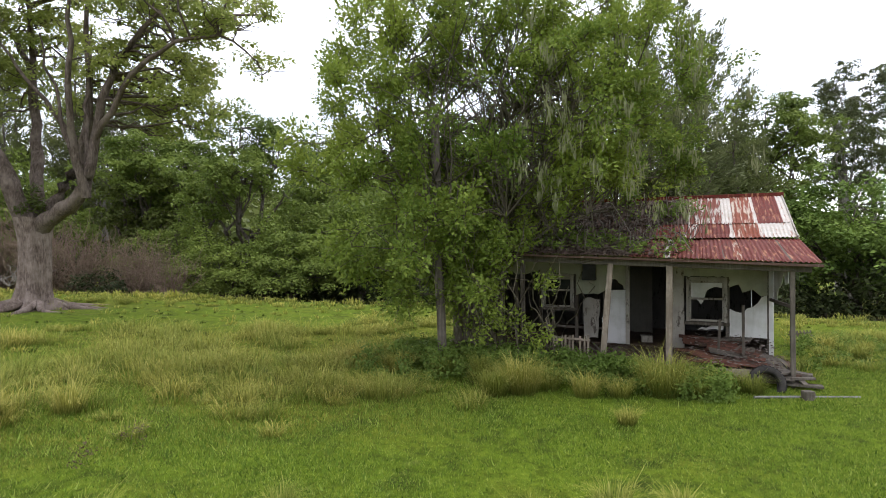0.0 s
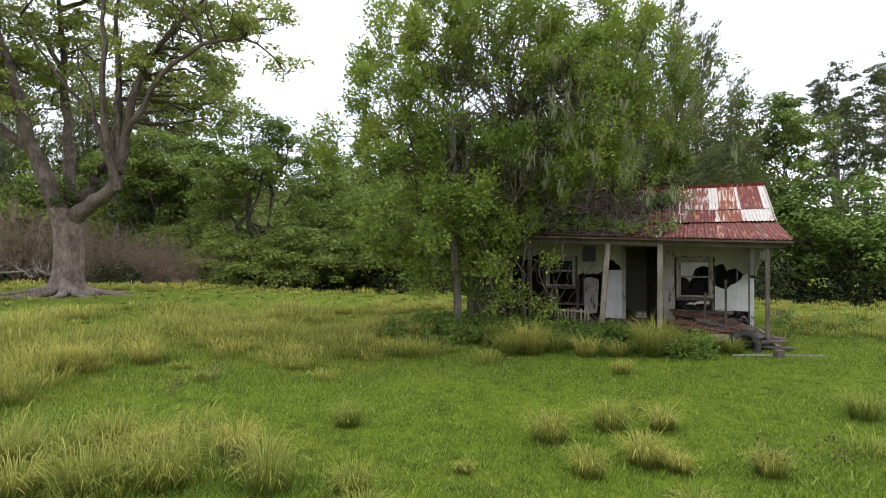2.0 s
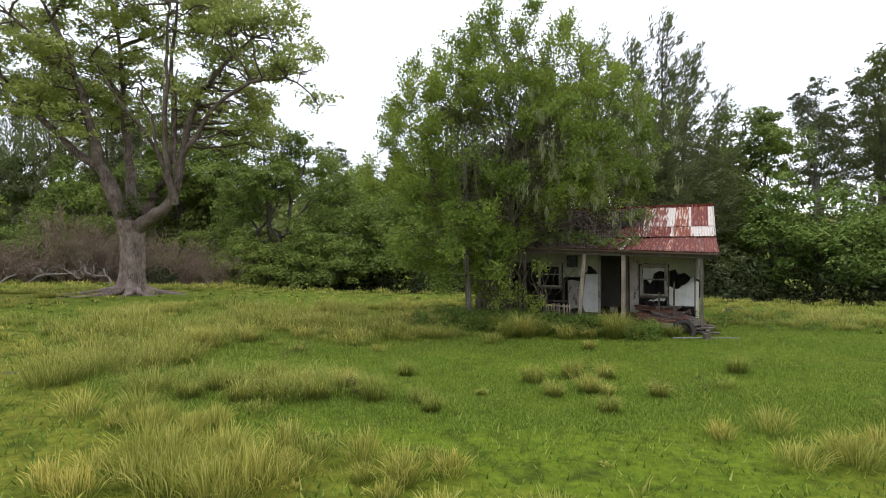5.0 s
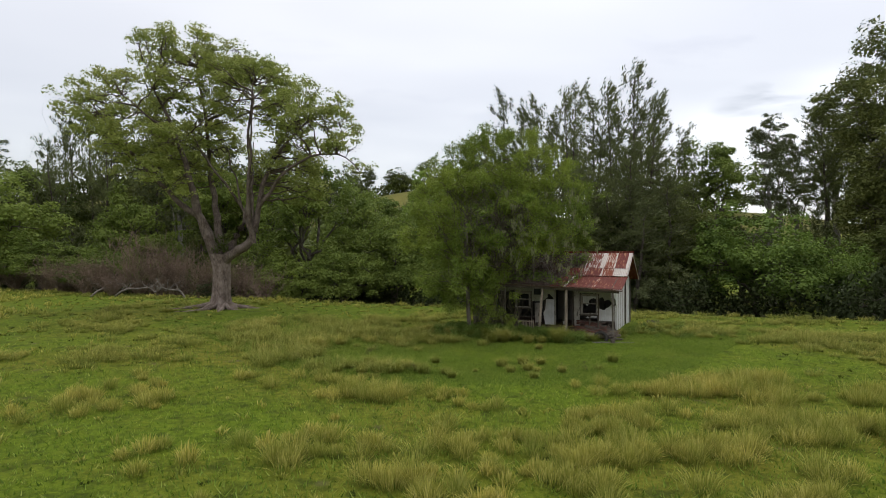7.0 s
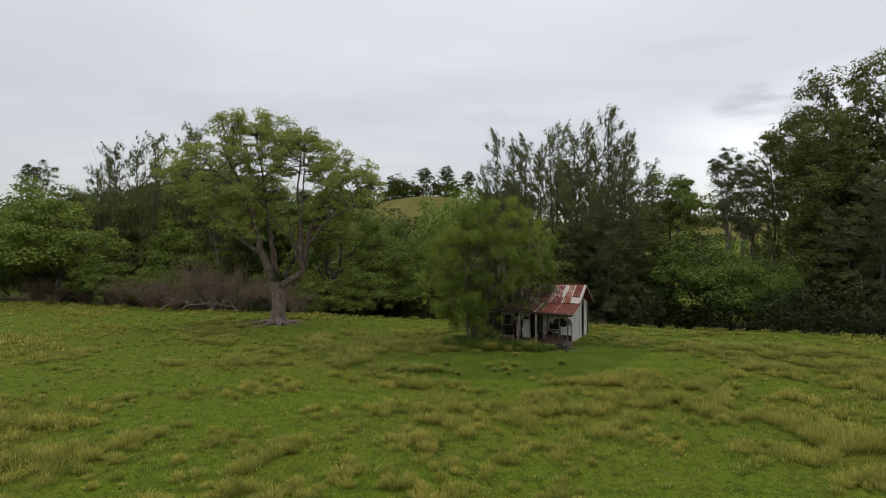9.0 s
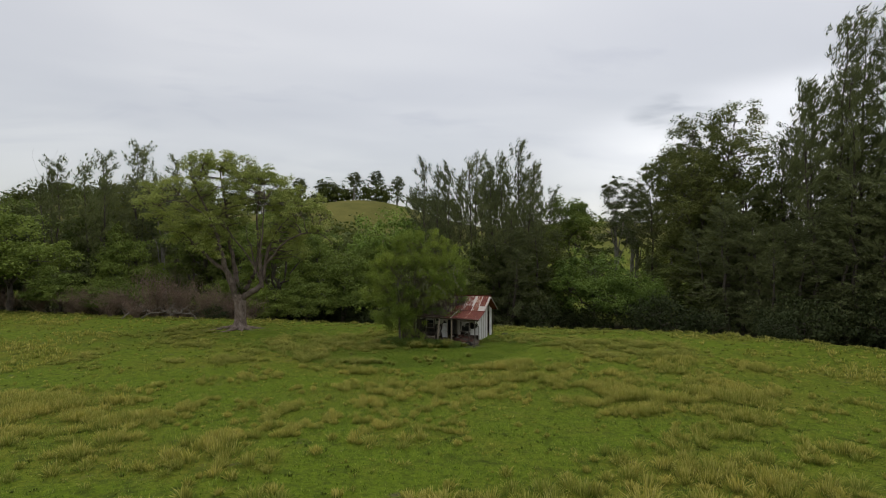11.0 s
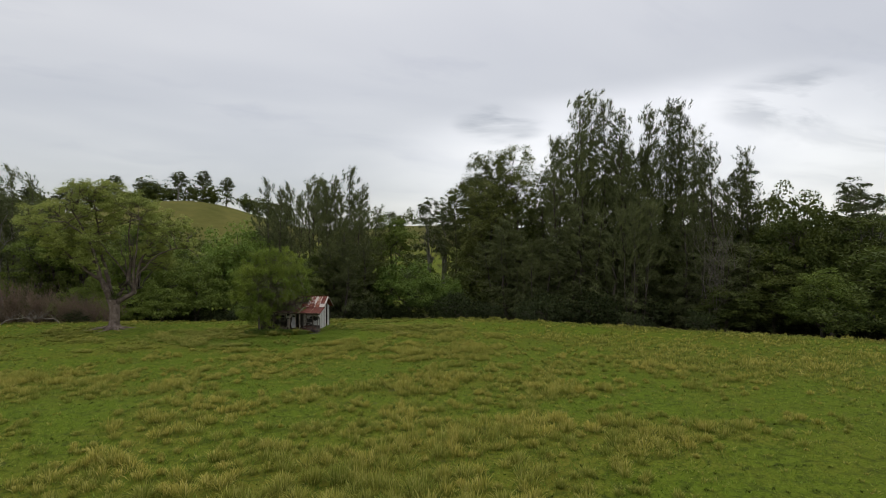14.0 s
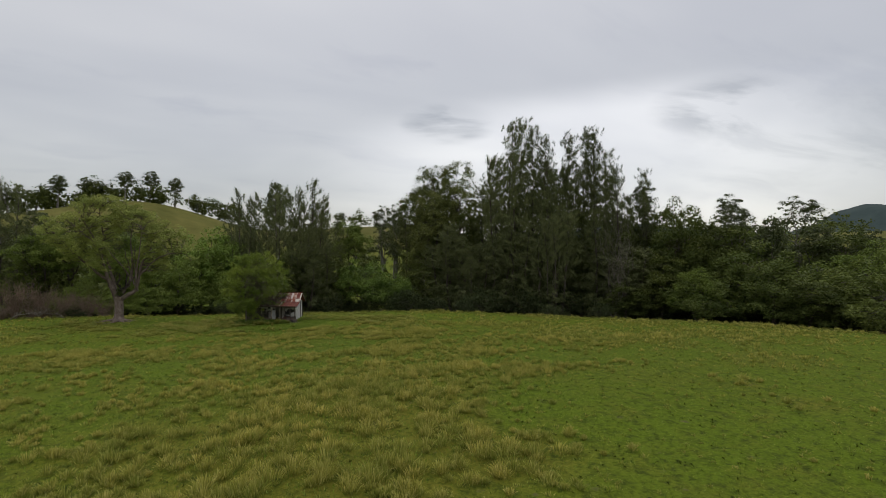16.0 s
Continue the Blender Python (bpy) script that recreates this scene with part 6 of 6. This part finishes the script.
# ---- things on and round the verandah ----
# collapsed boards on the deck
q = random.Random(15)
for k in range(30):
    u, v = q.uniform(-1.95, -1.45), q.uniform(-4.95, -3.1)
    rise = max(0.0, (v + 5.0) / 1.9)
    length, broad = q.uniform(0.7, 1.5), q.uniform(0.16, 0.34)
    z = FLOOR + 0.04 + 0.010 * (k % 5) + rise * q.uniform(0.08, 0.30)
    ob = part("fallen_board", beam((-length / 2, 0, 0), (length / 2, 0, 0), q.uniform(0.010, 0.020), broad, 0.003, 0.05, k), (M_ROT, M_FLOOR, M_ROT, M_GREYWOOD, M_ROT)[k % 5], m=COTTAGE @ pose(u, v, z, q.gauss(10, 5), q.gauss(6, 3), q.gauss(-3, 7)))
    tagged(ob, "broad rotten brown board collapsed on the verandah", "board", "fallen boards on the verandah")
for k in range(6):
    u = -0.88 + 0.10 * k
    ob = part("sagging_plank", beam((u - 0.12, -3.1 - 0.1 * k, 0.17 - 0.02 * k), (u + q.uniform(-0.05, 0.12), -5.35 - q.uniform(0, 0.25), 0.03 - 0.02 * k), 0.022, 0.095, 0.003, 0.05, 90 + k), M_GREYWOOD, m=COTTAGE)
    tagged(ob, "long grey plank sagging off the end of the deck", "board", "loose planks at the deck end")
n = 360
u, v = g.uniform(-2.4, -0.6, n), g.uniform(-5.1, -3.0, n)
c = np.stack([u, v, FLOOR + 0.02 + np.clip((v + 5.0) / 1.9, 0, 1) * 0.36 * g.uniform(0.3, 1.1, n) + 0.03], -1)
a = unit(g.normal(size=c.shape) * np.array([1, 0.6, 0.15])); s = unit(np.cross(a, g.normal(size=c.shape) * 0.2 + np.array([0, -0.2, 1.0])))
ln = g.uniform(0.03, 0.12, n)
rub = link_mesh("verandah_rubble", leaf_mesh("verandah_rubble", leaf_verts(c, a, s, ln, ln * 0.5)), M_LITTER, None, m=COTTAGE)
tagged(rub, "broken bark, leaves and splinters on the verandah", "rubble", kind="stuff")
n = 300
u, v = g.uniform(-2.4, -0.8, n), g.uniform(-5.15, -3.0, n)
c = np.stack([u, v, FLOOR + 0.05 + np.clip((v + 5.0) / 1.9, 0, 1) * 0.38 * g.uniform(0.5, 1.1, n) + 0.03], -1)
a = unit(g.normal(size=c.shape) * np.array([1, 0.6, 0.15])); s = unit(np.cross(a, g.normal(size=c.shape) * 0.2 + np.array([0, -0.2, 1.0])))
ln = g.uniform(0.03, 0.13, n)
flk = link_mesh("pale_flakes", leaf_mesh("pale_flakes", leaf_verts(c, a, s, ln, ln * 0.6)), M_FLAKE, None, m=COTTAGE)
tagged(flk, "pale flakes of broken wall sheet among the boards", "rubble", kind="stuff")
n = 2200
u, v = g.uniform(-6.6, -2.4, n), g.uniform(-5.2, -2.9, n)
c = np.stack([u, v, np.full(n, FLOOR - 0.012) + g.uniform(0, 0.02, n)], -1)
a = unit(g.normal(size=c.shape) * np.array([1, 1, 0.1])); s = unit(np.cross(a, np.array([0, 0, 1.0]) + g.normal(0, 0.15, c.shape)))
ln = g.uniform(0.04, 0.12, n)
dl = link_mesh("deck_litter", leaf_mesh("deck_litter", leaf_verts(c, a, s, ln, ln * 0.4)), M_LITTER, None, m=COTTAGE)
tagged(dl, "dead leaves scattered over the deck boards", "leaf litter", kind="stuff")
crate = thing("crate", "small dull white box on the floor inside the doorway", "box", COTTAGE @ pose(-3.45, -2.2, FLOOR - 0.02, 0, 0, 14))
part("body", box(-0.14, 0.14, -0.1, 0.1, 0, 0.15, 0.008), M_FRAME, crate)
part("lid", box(-0.15, 0.15, -0.11, 0.11, 0.152, 0.18, 0.006), M_FRAME, crate)


def tyre(m):
    root = thing("tyre", "perished black tyre leaning against the verandah edge", "tyre", m)
    prof = [(0.30, 0.085), (0.325, 0.075), (0.335, 0.03), (0.335, -0.03), (0.325, -0.075), (0.30, -0.085), (0.24, -0.08), (0.20, -0.055), (0.205, -0.045), (0.24, -0.06), (0.30, -0.06), (0.30, 0.06), (0.24, 0.06), (0.205, 0.045), (0.20, 0.055), (0.24, 0.08)]
    n, k = 44, len(prof)
    vs = [(math.cos(t) * r, y, math.sin(t) * r) for t in np.linspace(0, 2 * math.pi, n, endpoint=False) for r, y in prof]
    fs = [(i * k + j, i * k + (j + 1) % k, ((i + 1) % n) * k + (j + 1) % k, ((i + 1) % n) * k + j) for i in range(n) for j in range(k)]
    me = poly_mesh("carcass", vs, fs)
    me.polygons.foreach_set("use_smooth", np.ones(len(fs), dtype=bool))
    link_mesh("carcass", me, M_TYRE, root)
    for i in range(30):
        t = i / 30 * 2 * math.pi
        part("tread_block", box(-0.022, 0.022, -0.06, 0.06, 0.333, 0.345, 0), M_TYRE, root, m=pose(0, 0, 0, 0, math.degrees(t), 0))


tyre(pose(6.33, 10.93, -0.08, -18, 0, -14))
# step boards and a heap at the verandah corner
for k, (x, y, z, ln, turn) in enumerate(((6.95, 11.15, -0.02, 0.8, -20), (7.05, 11.02, -0.13, 0.75, -26), (7.0, 10.9, -0.24, 0.7, -12), (7.12, 11.3, 0.05, 0.6, -35), (6.75, 11.2, 0.06, 0.5, 25), (7.2, 11.05, -0.3, 0.6, 40))):
    ob = part("step_board", beam((-ln / 2, 0, 0), (ln / 2, 0, 0), 0.045, 0.2, 0.005, 0.08, 60 + k), M_GREYWOOD, m=pose(x, y, z, 0, q.uniform(-4, 4), turn))
    tagged(ob, "grey rotting board stacked as a step", "board", "boards at the verandah corner")
pipe = thing("pipe", "flaking white pipe lying in the grass", "pipe", pose(6.72, 10.38, float(height(6.72, 10.38)) - 0.004, 0, 0.6, 1))
me = tubes_mesh("tube", [(np.stack([np.linspace(-0.95, 1.05, 9), 0.02 * np.sin(np.linspace(0, 3, 9)), np.linspace(0.01, 0.0, 9)], -1), np.linspace(0.024, 0.036, 9))], 10)
link_mesh("tube", me, M_PIPE, pipe)
block = thing("stump_block", "weathered timber block on the pipe", "timber block", pose(6.72, 10.28, float(height(6.72, 10.28)) - 0.02, 0, 0, 4))
part("block", beam((0, 0, 0), (0, 0, 0.17), 0.19, 0.16, 0.012, 0.08, 77), M_GREYWOOD, block)
picket = thing("picket_panel", "fallen striped picket panel in the grass", "fence panel", pose(11.6, 18.1, float(height(11.6, 18.1)) + 0.04, -35, -4, -12))
part("rail", beam((-0.35, 0, 0.06), (0.35, 0, 0.10), 0.05, 0.03), M_GREYWOOD, picket)
for k in range(7):
    part("slat", beam((-0.30 + k * 0.10, -0.03, -0.05), (-0.28 + k * 0.10, -0.03, 0.17), 0.05, 0.02, 0.003), M_GREYWOOD, picket)
pole = thing("timber_pole", "bare grey timber pole standing in the tree", "pole", pose(0.0, 13.1, -0.3))
part("shaft", beam((0, 0, 0), (-0.2, 0.1, 6.0), 0.21, 0.21, 0.05, 0.05, 31), M_GREYWOOD, pole)


# ---- grass ----
def inside_house(x, y):
    dx, dy = x - 9.57, y - 15.7
    u, v = dx * 0.91 - dy * 0.415, dx * 0.415 + dy * 0.91
    return (u > -8.7) & (u < -0.3) & (v > -5.4) & (v < 3.2)


def tint_clumps(me, clumps, points, seed, green=0.3):
    """Each clump is somewhere between straw (0) and green (1)."""
    q = np.random.default_rng(seed + 900)
    k = np.clip(q.normal(green, 0.30, clumps), 0, 1).astype(np.float32)
    me.attributes.new("tint", "FLOAT", "POINT").data.foreach_set("value", np.repeat(k, points))


def tussock_mesh(name, x, y, tall, wide, blades, blade_w, seed, bend_out=0.75, green=0.62):
    """Arching blades from each centre: three points a blade, two faces."""
    q = np.random.default_rng(seed)
    n = len(x) * blades
    cx, cy = np.repeat(x, blades), np.repeat(y, blades)
    h, w = np.repeat(tall, blades) * q.uniform(0.45, 1.1, n), np.repeat(wide, blades)
    ang = q.uniform(0, 2 * math.pi, n)
    r0 = w * 0.45 * np.sqrt(q.uniform(0, 1, n))
    out = h * bend_out * q.uniform(0.15, 1.0, n)
    bx, by = cx + np.cos(ang) * r0, cy + np.sin(ang) * r0
    bz = height(bx, by) - 0.02
    turn = ang + q.normal(0, 0.5, n)
    dx, dy = np.cos(turn), np.sin(turn)
    sx, sy = -dy, dx
    bw = blade_w * q.uniform(0.6, 1.4, n) / 2
    root0 = np.stack([bx - sx * bw, by - sy * bw, bz], -1)
    root1 = np.stack([bx + sx * bw, by + sy * bw, bz], -1)
    mx, my, mz = bx + dx * out * 0.42, by + dy * out * 0.42, bz + h * 0.66
    m0 = np.stack([mx - sx * bw * 0.8, my - sy * bw * 0.8, mz], -1)
    m1 = np.stack([mx + sx * bw * 0.8, my + sy * bw * 0.8, mz], -1)
    tip = np.stack([bx + dx * out, by + dy * out, bz + h * q.uniform(0.46, 0.98, n)], -1)
    v = np.stack([root0, root1, m1, m0, tip], 1).reshape(-1, 3)
    b = np.arange(n)[:, None] * 5
    tris = np.concatenate([b + np.array([[0, 1, 2]]), b + np.array([[0, 2, 3]]), b + np.array([[3, 2, 4]])], 1).reshape(-1, 3)
    me = poly_mesh(name, v, tris)
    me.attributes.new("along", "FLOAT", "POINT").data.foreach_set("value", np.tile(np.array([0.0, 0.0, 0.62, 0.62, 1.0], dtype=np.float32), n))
    tint_clumps(me, len(x), blades * 5, seed, green)
    return me


def tuft_mesh(name, x, y, tall, wide, blades, blade_w, seed, green=0.3):
    """Mounded tussocks for the wider paddock: one pointed face a blade, leaning out every way from the heart."""
    q = np.random.default_rng(seed)
    n = len(x) * blades
    cx, cy = np.repeat(x, blades), np.repeat(y, blades)
    h, w = np.repeat(tall, blades) * q.uniform(0.6, 1.1, n), np.repeat(wide, blades)
    a = q.uniform(0, 2 * math.pi, n)
    t = a + math.pi / 2 + q.normal(0, 0.5, n)
    f = np.sqrt(q.uniform(0, 1, n))
    r = w * 0.28 * f
    bx, by = cx + np.cos(a) * r, cy + np.sin(a) * r
    z = height(bx, by) - 0.02
    a = a + q.normal(0, 0.8, n)
    b = blade_w * q.uniform(0.6, 1.4, n) / 2
    out = w * 0.36 * f * q.uniform(0.2, 1.3, n)
    top = h * (1 - 0.38 * f * f)
    mx, my, mz = bx + np.cos(a) * out * 0.40, by + np.sin(a) * out * 0.40, z + top * 0.68
    v = np.stack([np.stack([bx, by, z], -1), np.stack([mx + np.cos(t) * b, my + np.sin(t) * b, mz], -1), np.stack([bx + np.cos(a) * out, by + np.sin(a) * out, z + top], -1), np.stack([mx - np.cos(t) * b, my - np.sin(t) * b, mz], -1)], 1).reshape(-1, 3)
    me = poly_mesh(name, v, np.arange(n * 4).reshape(-1, 4))
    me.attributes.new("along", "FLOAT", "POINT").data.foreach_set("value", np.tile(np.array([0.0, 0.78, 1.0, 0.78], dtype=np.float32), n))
    tint_clumps(me, len(x), blades * 4, seed, green)
    return me


g = np.random.default_rng(77)
# near tussocks, round the start of the path
def stand(n, x0, x1, y0, y1, low=0.36, high=0.80, gaps=0.0):
    """Places of tussocks, thick where the grass stands tall, with gaps of turf between the clumps."""
    x, y = g.uniform(x0, x1, n), g.uniform(y0, y1, n)
    s = straw(x, y)
    ok = (g.uniform(low, high, n) < s) & ~inside_house(x, y) & (past_edge(x, y) < 0.5) & (soft_noise(x, y, 1.15, 5) > gaps)
    return x[ok], y[ok], s[ok]


x, y, s = stand(5600, -28, 28, 2.5, 29, 0.36, 0.70, 0.48)
tall = np.clip(0.31 + 0.6 * (s - 0.42), 0.24, 0.54) * g.uniform(0.5, 1.4, len(x))
near = link_mesh("tussock_grass", tussock_mesh("tussock_grass", x, y, tall, tall * 1.5, 120, 0.0090, 1, 1.35, 0.60), M_TUSS)
tagged(near, "straw-tipped grass tussocks standing in the paddock", "grass", kind="stuff")
x, y, s = stand(7600, -28, 28, -16, 2.5, 0.32, 0.64, 0.42)
tall = np.clip(0.36 + 0.6 * (s - 0.42), 0.25, 0.62) * g.uniform(0.55, 1.35, len(x))
inner = (np.abs(x + 1) < 13)
for pick, blades, blade_w, seed in ((inner, 165, 0.0115, 4), (~inner, 64, 0.024, 14)):
    near = link_mesh("tussock_grass", tuft_mesh("tussock_grass", x[pick], y[pick], tall[pick], tall[pick] * g.uniform(1.4, 2.1, int(pick.sum())), blades, blade_w, seed, 0.40), M_TUSS)
    tagged(near, "bushy straw-tipped grass tussocks in dense stands", "grass", kind="stuff")

# larger single clumps
CLUMPS = [(-1.7, 5.9, 0.34), (0.9, 5.4, 0.42), (1.8, 5.9, 0.44), (2.5, 5.9, 0.34), (1.1, 4.3, 0.32), (1.8, 4.6, 0.38), (2.1, 4.4, 0.22), (3.0, 4.3, 0.30), (5.5, 6.3, 0.42), (-3.5, 9.9, 0.40), (3.0, 9.1, 0.30), (-2.2, 10.9, 0.44), (-6.1, 9.1, 0.5), (-7.0, 8.4, 0.52), (-3.2, 11.3, 0.44), (1.8, 3.3, 0.30), (-3.8, 3.7, 0.44), (-3.1, 3.8, 0.46), (-2.8, 4.8, 0.40), (-2.1, 3.8, 0.46), (-4.2, 4.8, 0.46), (-4.3, 3.5, 0.40), (-2.3, 4.3, 0.38), (-3.6, 4.6, 0.34), (-1.3, 3.8, 0.32), (-1.1, 3.2, 0.3), (-4.9, 4.2, 0.42), (-0.2, 4.4, 0.14), (-5.2, 3.6, 0.4)]
CLUMPS += [(4.25, 10.8, 0.98), (1.55, 11.0, 0.84), (2.74, 10.75, 0.5), (5.5, 11.0, 0.45), (1.0, 10.8, 0.62), (2.1, 11.2, 0.5), (10.4, 13.9, 0.4), (11.2, 14.8, 0.35), (5.95, 10.75, 0.42), (0.9, 12.0, 0.55), (0.0, 12.3, 0.5), (3.4, 10.7, 0.42), (4.8, 10.6, 0.5), (-1.0, 12.6, 0.6), (-2.0, 13.4, 0.6), (7.9, 12.6, 0.35), (10.4, 15.2, 0.4), (9.3, 13.6, 0.4)]
for k in range(16):
    u, v = g.uniform(-8.4, -1.3), g.uniform(-6.6, -5.55)
    CLUMPS.append((9.57 + 0.91 * u + 0.415 * v, 15.7 - 0.415 * u + 0.91 * v, g.uniform(0.22, 0.42) * (1.1 if u < -4.5 else 0.7)))
for cx, cy, h in CLUMPS:
    h = h * 1.18 if h < 0.6 else h
    k = 360 if h < 0.6 else 900
    ob = link_mesh("grass_clump", tussock_mesh("grass_clump", np.array([cx]), np.array([cy]), np.array([h]), np.array([h * 0.8]), k, 0.008, int(abs(cx) * 100 + cy * 10), 0.98, 0.62 if h < 0.6 else 0.5), M_TUSS)
    tagged(ob, "arching clump of yellow-green grass" if h < 0.45 else "tall arching clump of straw-green grass by the cottage", "grass", "grass clumps")

# the wide paddock: full mounds where the path passes, lighter ones beyond
x, y, s = stand(28000, -95, 75, -74, 48, 0.30, 0.62)
ok = ~((x > -28) & (x < 28) & (y > -16) & (y < 29))
x, y, s = x[ok], y[ok], s[ok]
close = (x > -26) & (x < 30) & (y > -64) & (y < -14)
for pick, blades, blade_w, seed in ((close, 96, 0.027, 2), (~close, 14, 0.070, 22)):
    px, py, ps = x[pick], y[pick], s[pick]
    tall = np.clip(0.42 + 0.6 * (ps - 0.42), 0.28, 0.70) * g.uniform(0.55, 1.3, len(px))
    wide = link_mesh("paddock_grass", tuft_mesh("paddock_grass", px, py, tall, tall * g.uniform(1.4, 2.2, len(px)), blades, blade_w, seed, 0.40), M_TUSS)
    tagged(wide, "patches of straw-coloured tussock across the paddock", "grass", kind="stuff")
# single small tussocks scattered in the turf
n = 8000
x, y = g.uniform(-80, 72, n), g.uniform(-74, 42, n)
ok = ~inside_house(x, y) & (past_edge(x, y) < -0.3) & ~((x > -12) & (x < 16) & (y > 2) & (y < 12))
x, y = x[ok], y[ok]
tall = g.uniform(0.12, 0.32, len(x))
single = link_mesh("paddock_grass", tuft_mesh("paddock_grass", x, y, tall, tall * 2.2, 14, 0.034, 8, 0.6), M_TUSS)
tagged(single, "single small tussocks scattered through short turf", "grass", kind="stuff")

# dark low weeds between the tussocks
n = 9000
x, y = g.uniform(-70, 70, n), g.uniform(-72, 40, n)
ok = ~inside_house(x, y) & (past_edge(x, y) < -0.5) & ~((np.abs(x) < 12) & (y > -6) & (y < 12)) & (g.uniform(0, 1, n) < 0.25 + 0.75 * soft_noise(x, y, 4.0, 9))
x, y = x[ok], y[ok]
tall = g.uniform(0.06, 0.17, len(x))
weeds = link_mesh("low_weeds", tuft_mesh("low_weeds", x, y, tall, tall * 2.6, 9, 0.045, 12), M_DARKWEED)
tagged(weeds, "small dark green weeds dotted through the pasture", "weeds", kind="stuff")

# long grass on the lip of the bank
ex, ey = [], []
for (ax, ay), (bx, by) in zip(EDGE[1:-2], EDGE[2:-1]):
    length = math.hypot(bx - ax, by - ay)
    k = int(length * 7)
    f = g.uniform(0, 1, k)
    o = g.uniform(-2.6, 1.6, k)
    nx, ny = -(by - ay) / length, (bx - ax) / length
    ex.append(ax + (bx - ax) * f + nx * o); ey.append(ay + (by - ay) * f + ny * o)
ex, ey = np.concatenate(ex), np.concatenate(ey)
lip = link_mesh("bank_grass", tussock_mesh("bank_grass", ex, ey, g.uniform(0.16, 0.44, len(ex)), g.uniform(0.4, 0.9, len(ex)), 24, 0.022, 3, 0.9), M_TUSS)
tagged(lip, "long pale grass along the top of the creek bank", "grass", kind="stuff")


# short green blades
def lawn(name, x, y, tall, blade_w, seed):
    q = np.random.default_rng(seed)
    ok = ~inside_house(x, y) & (past_edge(x, y) < 0.2)
    x, y = x[ok], y[ok]
    n = len(x)
    a = q.uniform(0, 2 * math.pi, n)
    h = tall * q.uniform(0.5, 1.5, n) * (0.7 + 0.8 * straw(x, y))
    w = blade_w * q.uniform(0.6, 1.3, n) / 2
    z = height(x, y) - 0.01
    lean = h * q.uniform(0.2, 1.1, n)
    b = q.uniform(0, 2 * math.pi, n)
    v = np.stack([np.stack([x - np.cos(a) * w, y - np.sin(a) * w, z], -1), np.stack([x + np.cos(a) * w, y + np.sin(a) * w, z], -1), np.stack([x + np.cos(b) * lean, y + np.sin(b) * lean, z + h], -1)], 1).reshape(-1, 3)
    ob = link_mesh(name, poly_mesh(name, v, np.arange(n * 3).reshape(-1, 3)), M_BLADE)
    return tagged(ob, "short green pasture grass", "grass", kind="stuff")


n = 440000
d = 3.4 + 11.0 * g.uniform(0, 1, n) ** 1.3 + np.abs(g.normal(0, 1.5, n)) * g.uniform(-0.6, 4.0, n)
x = (np.abs(d) + 2.6) * g.uniform(-0.92, 0.92, n)
lawn("lawn_grass", x, d - 1.2, 0.050, 0.0140, 5)
n = 110000
lawn("lawn_grass", g.normal(0, 17, n), g.normal(-7, 10, n), 0.085, 0.03, 6)
n = 110000
lawn("lawn_grass", g.normal(6, 30, n), g.normal(-38, 16, n), 0.09, 0.05, 7)

# leafy weeds along the verandah
spots = []
for k in range(520):
    u, v = g.uniform(-9.0, -1.6), -5.45 - 1.45 * g.uniform(0, 1) ** 1.1
    wx, wy = 9.57 + 0.91 * u + 0.415 * v, 15.7 - 0.415 * u + 0.91 * v
    spots.append((wx, wy, float(height(wx, wy)) + g.uniform(0.04, 0.36 if u > -3.2 else 0.52)))
for k in range(90):
    wx, wy = g.uniform(-1.8, 1.6), g.uniform(11.6, 14.0)
    spots.append((wx, wy, float(height(wx, wy)) + g.uniform(0.05, 0.5)))
for k in range(110):
    wx, wy = g.uniform(7.2, 13.5), g.uniform(11.6, 18.0)
    if not inside_house(np.array(wx), np.array(wy)):
        spots.append((wx, wy, float(height(wx, wy)) + g.uniform(0.02, 0.14)))
weed_patch("verandah_weeds", "leafy green weeds crowding the verandah edge", spots, 46, 0.19, 0.085, 0.5, M_WEED, 33)
# brown seeding weeds in the short grass
BROWN = [(-4.3, 7.8), (-4.5, 7.0), (3.05, 4.4), (-2.5, 4.1), (3.9, 4.6)]
for cx, cy in BROWN:
    c = np.array([[cx + g.normal(0, 0.08), cy + g.normal(0, 0.08), float(height(cx, cy)) + 0.1 + 0.06 * k] for k in range(4)])
    ob = link_mesh("brown_weed", leaf_mesh("brown_weed", clump_leaves(g, c, 26, 0.12, 0.05, 0.3)), M_SCRUB)
    tagged(ob, "small brown withered weed in the grass", "weed", kind="stuff")
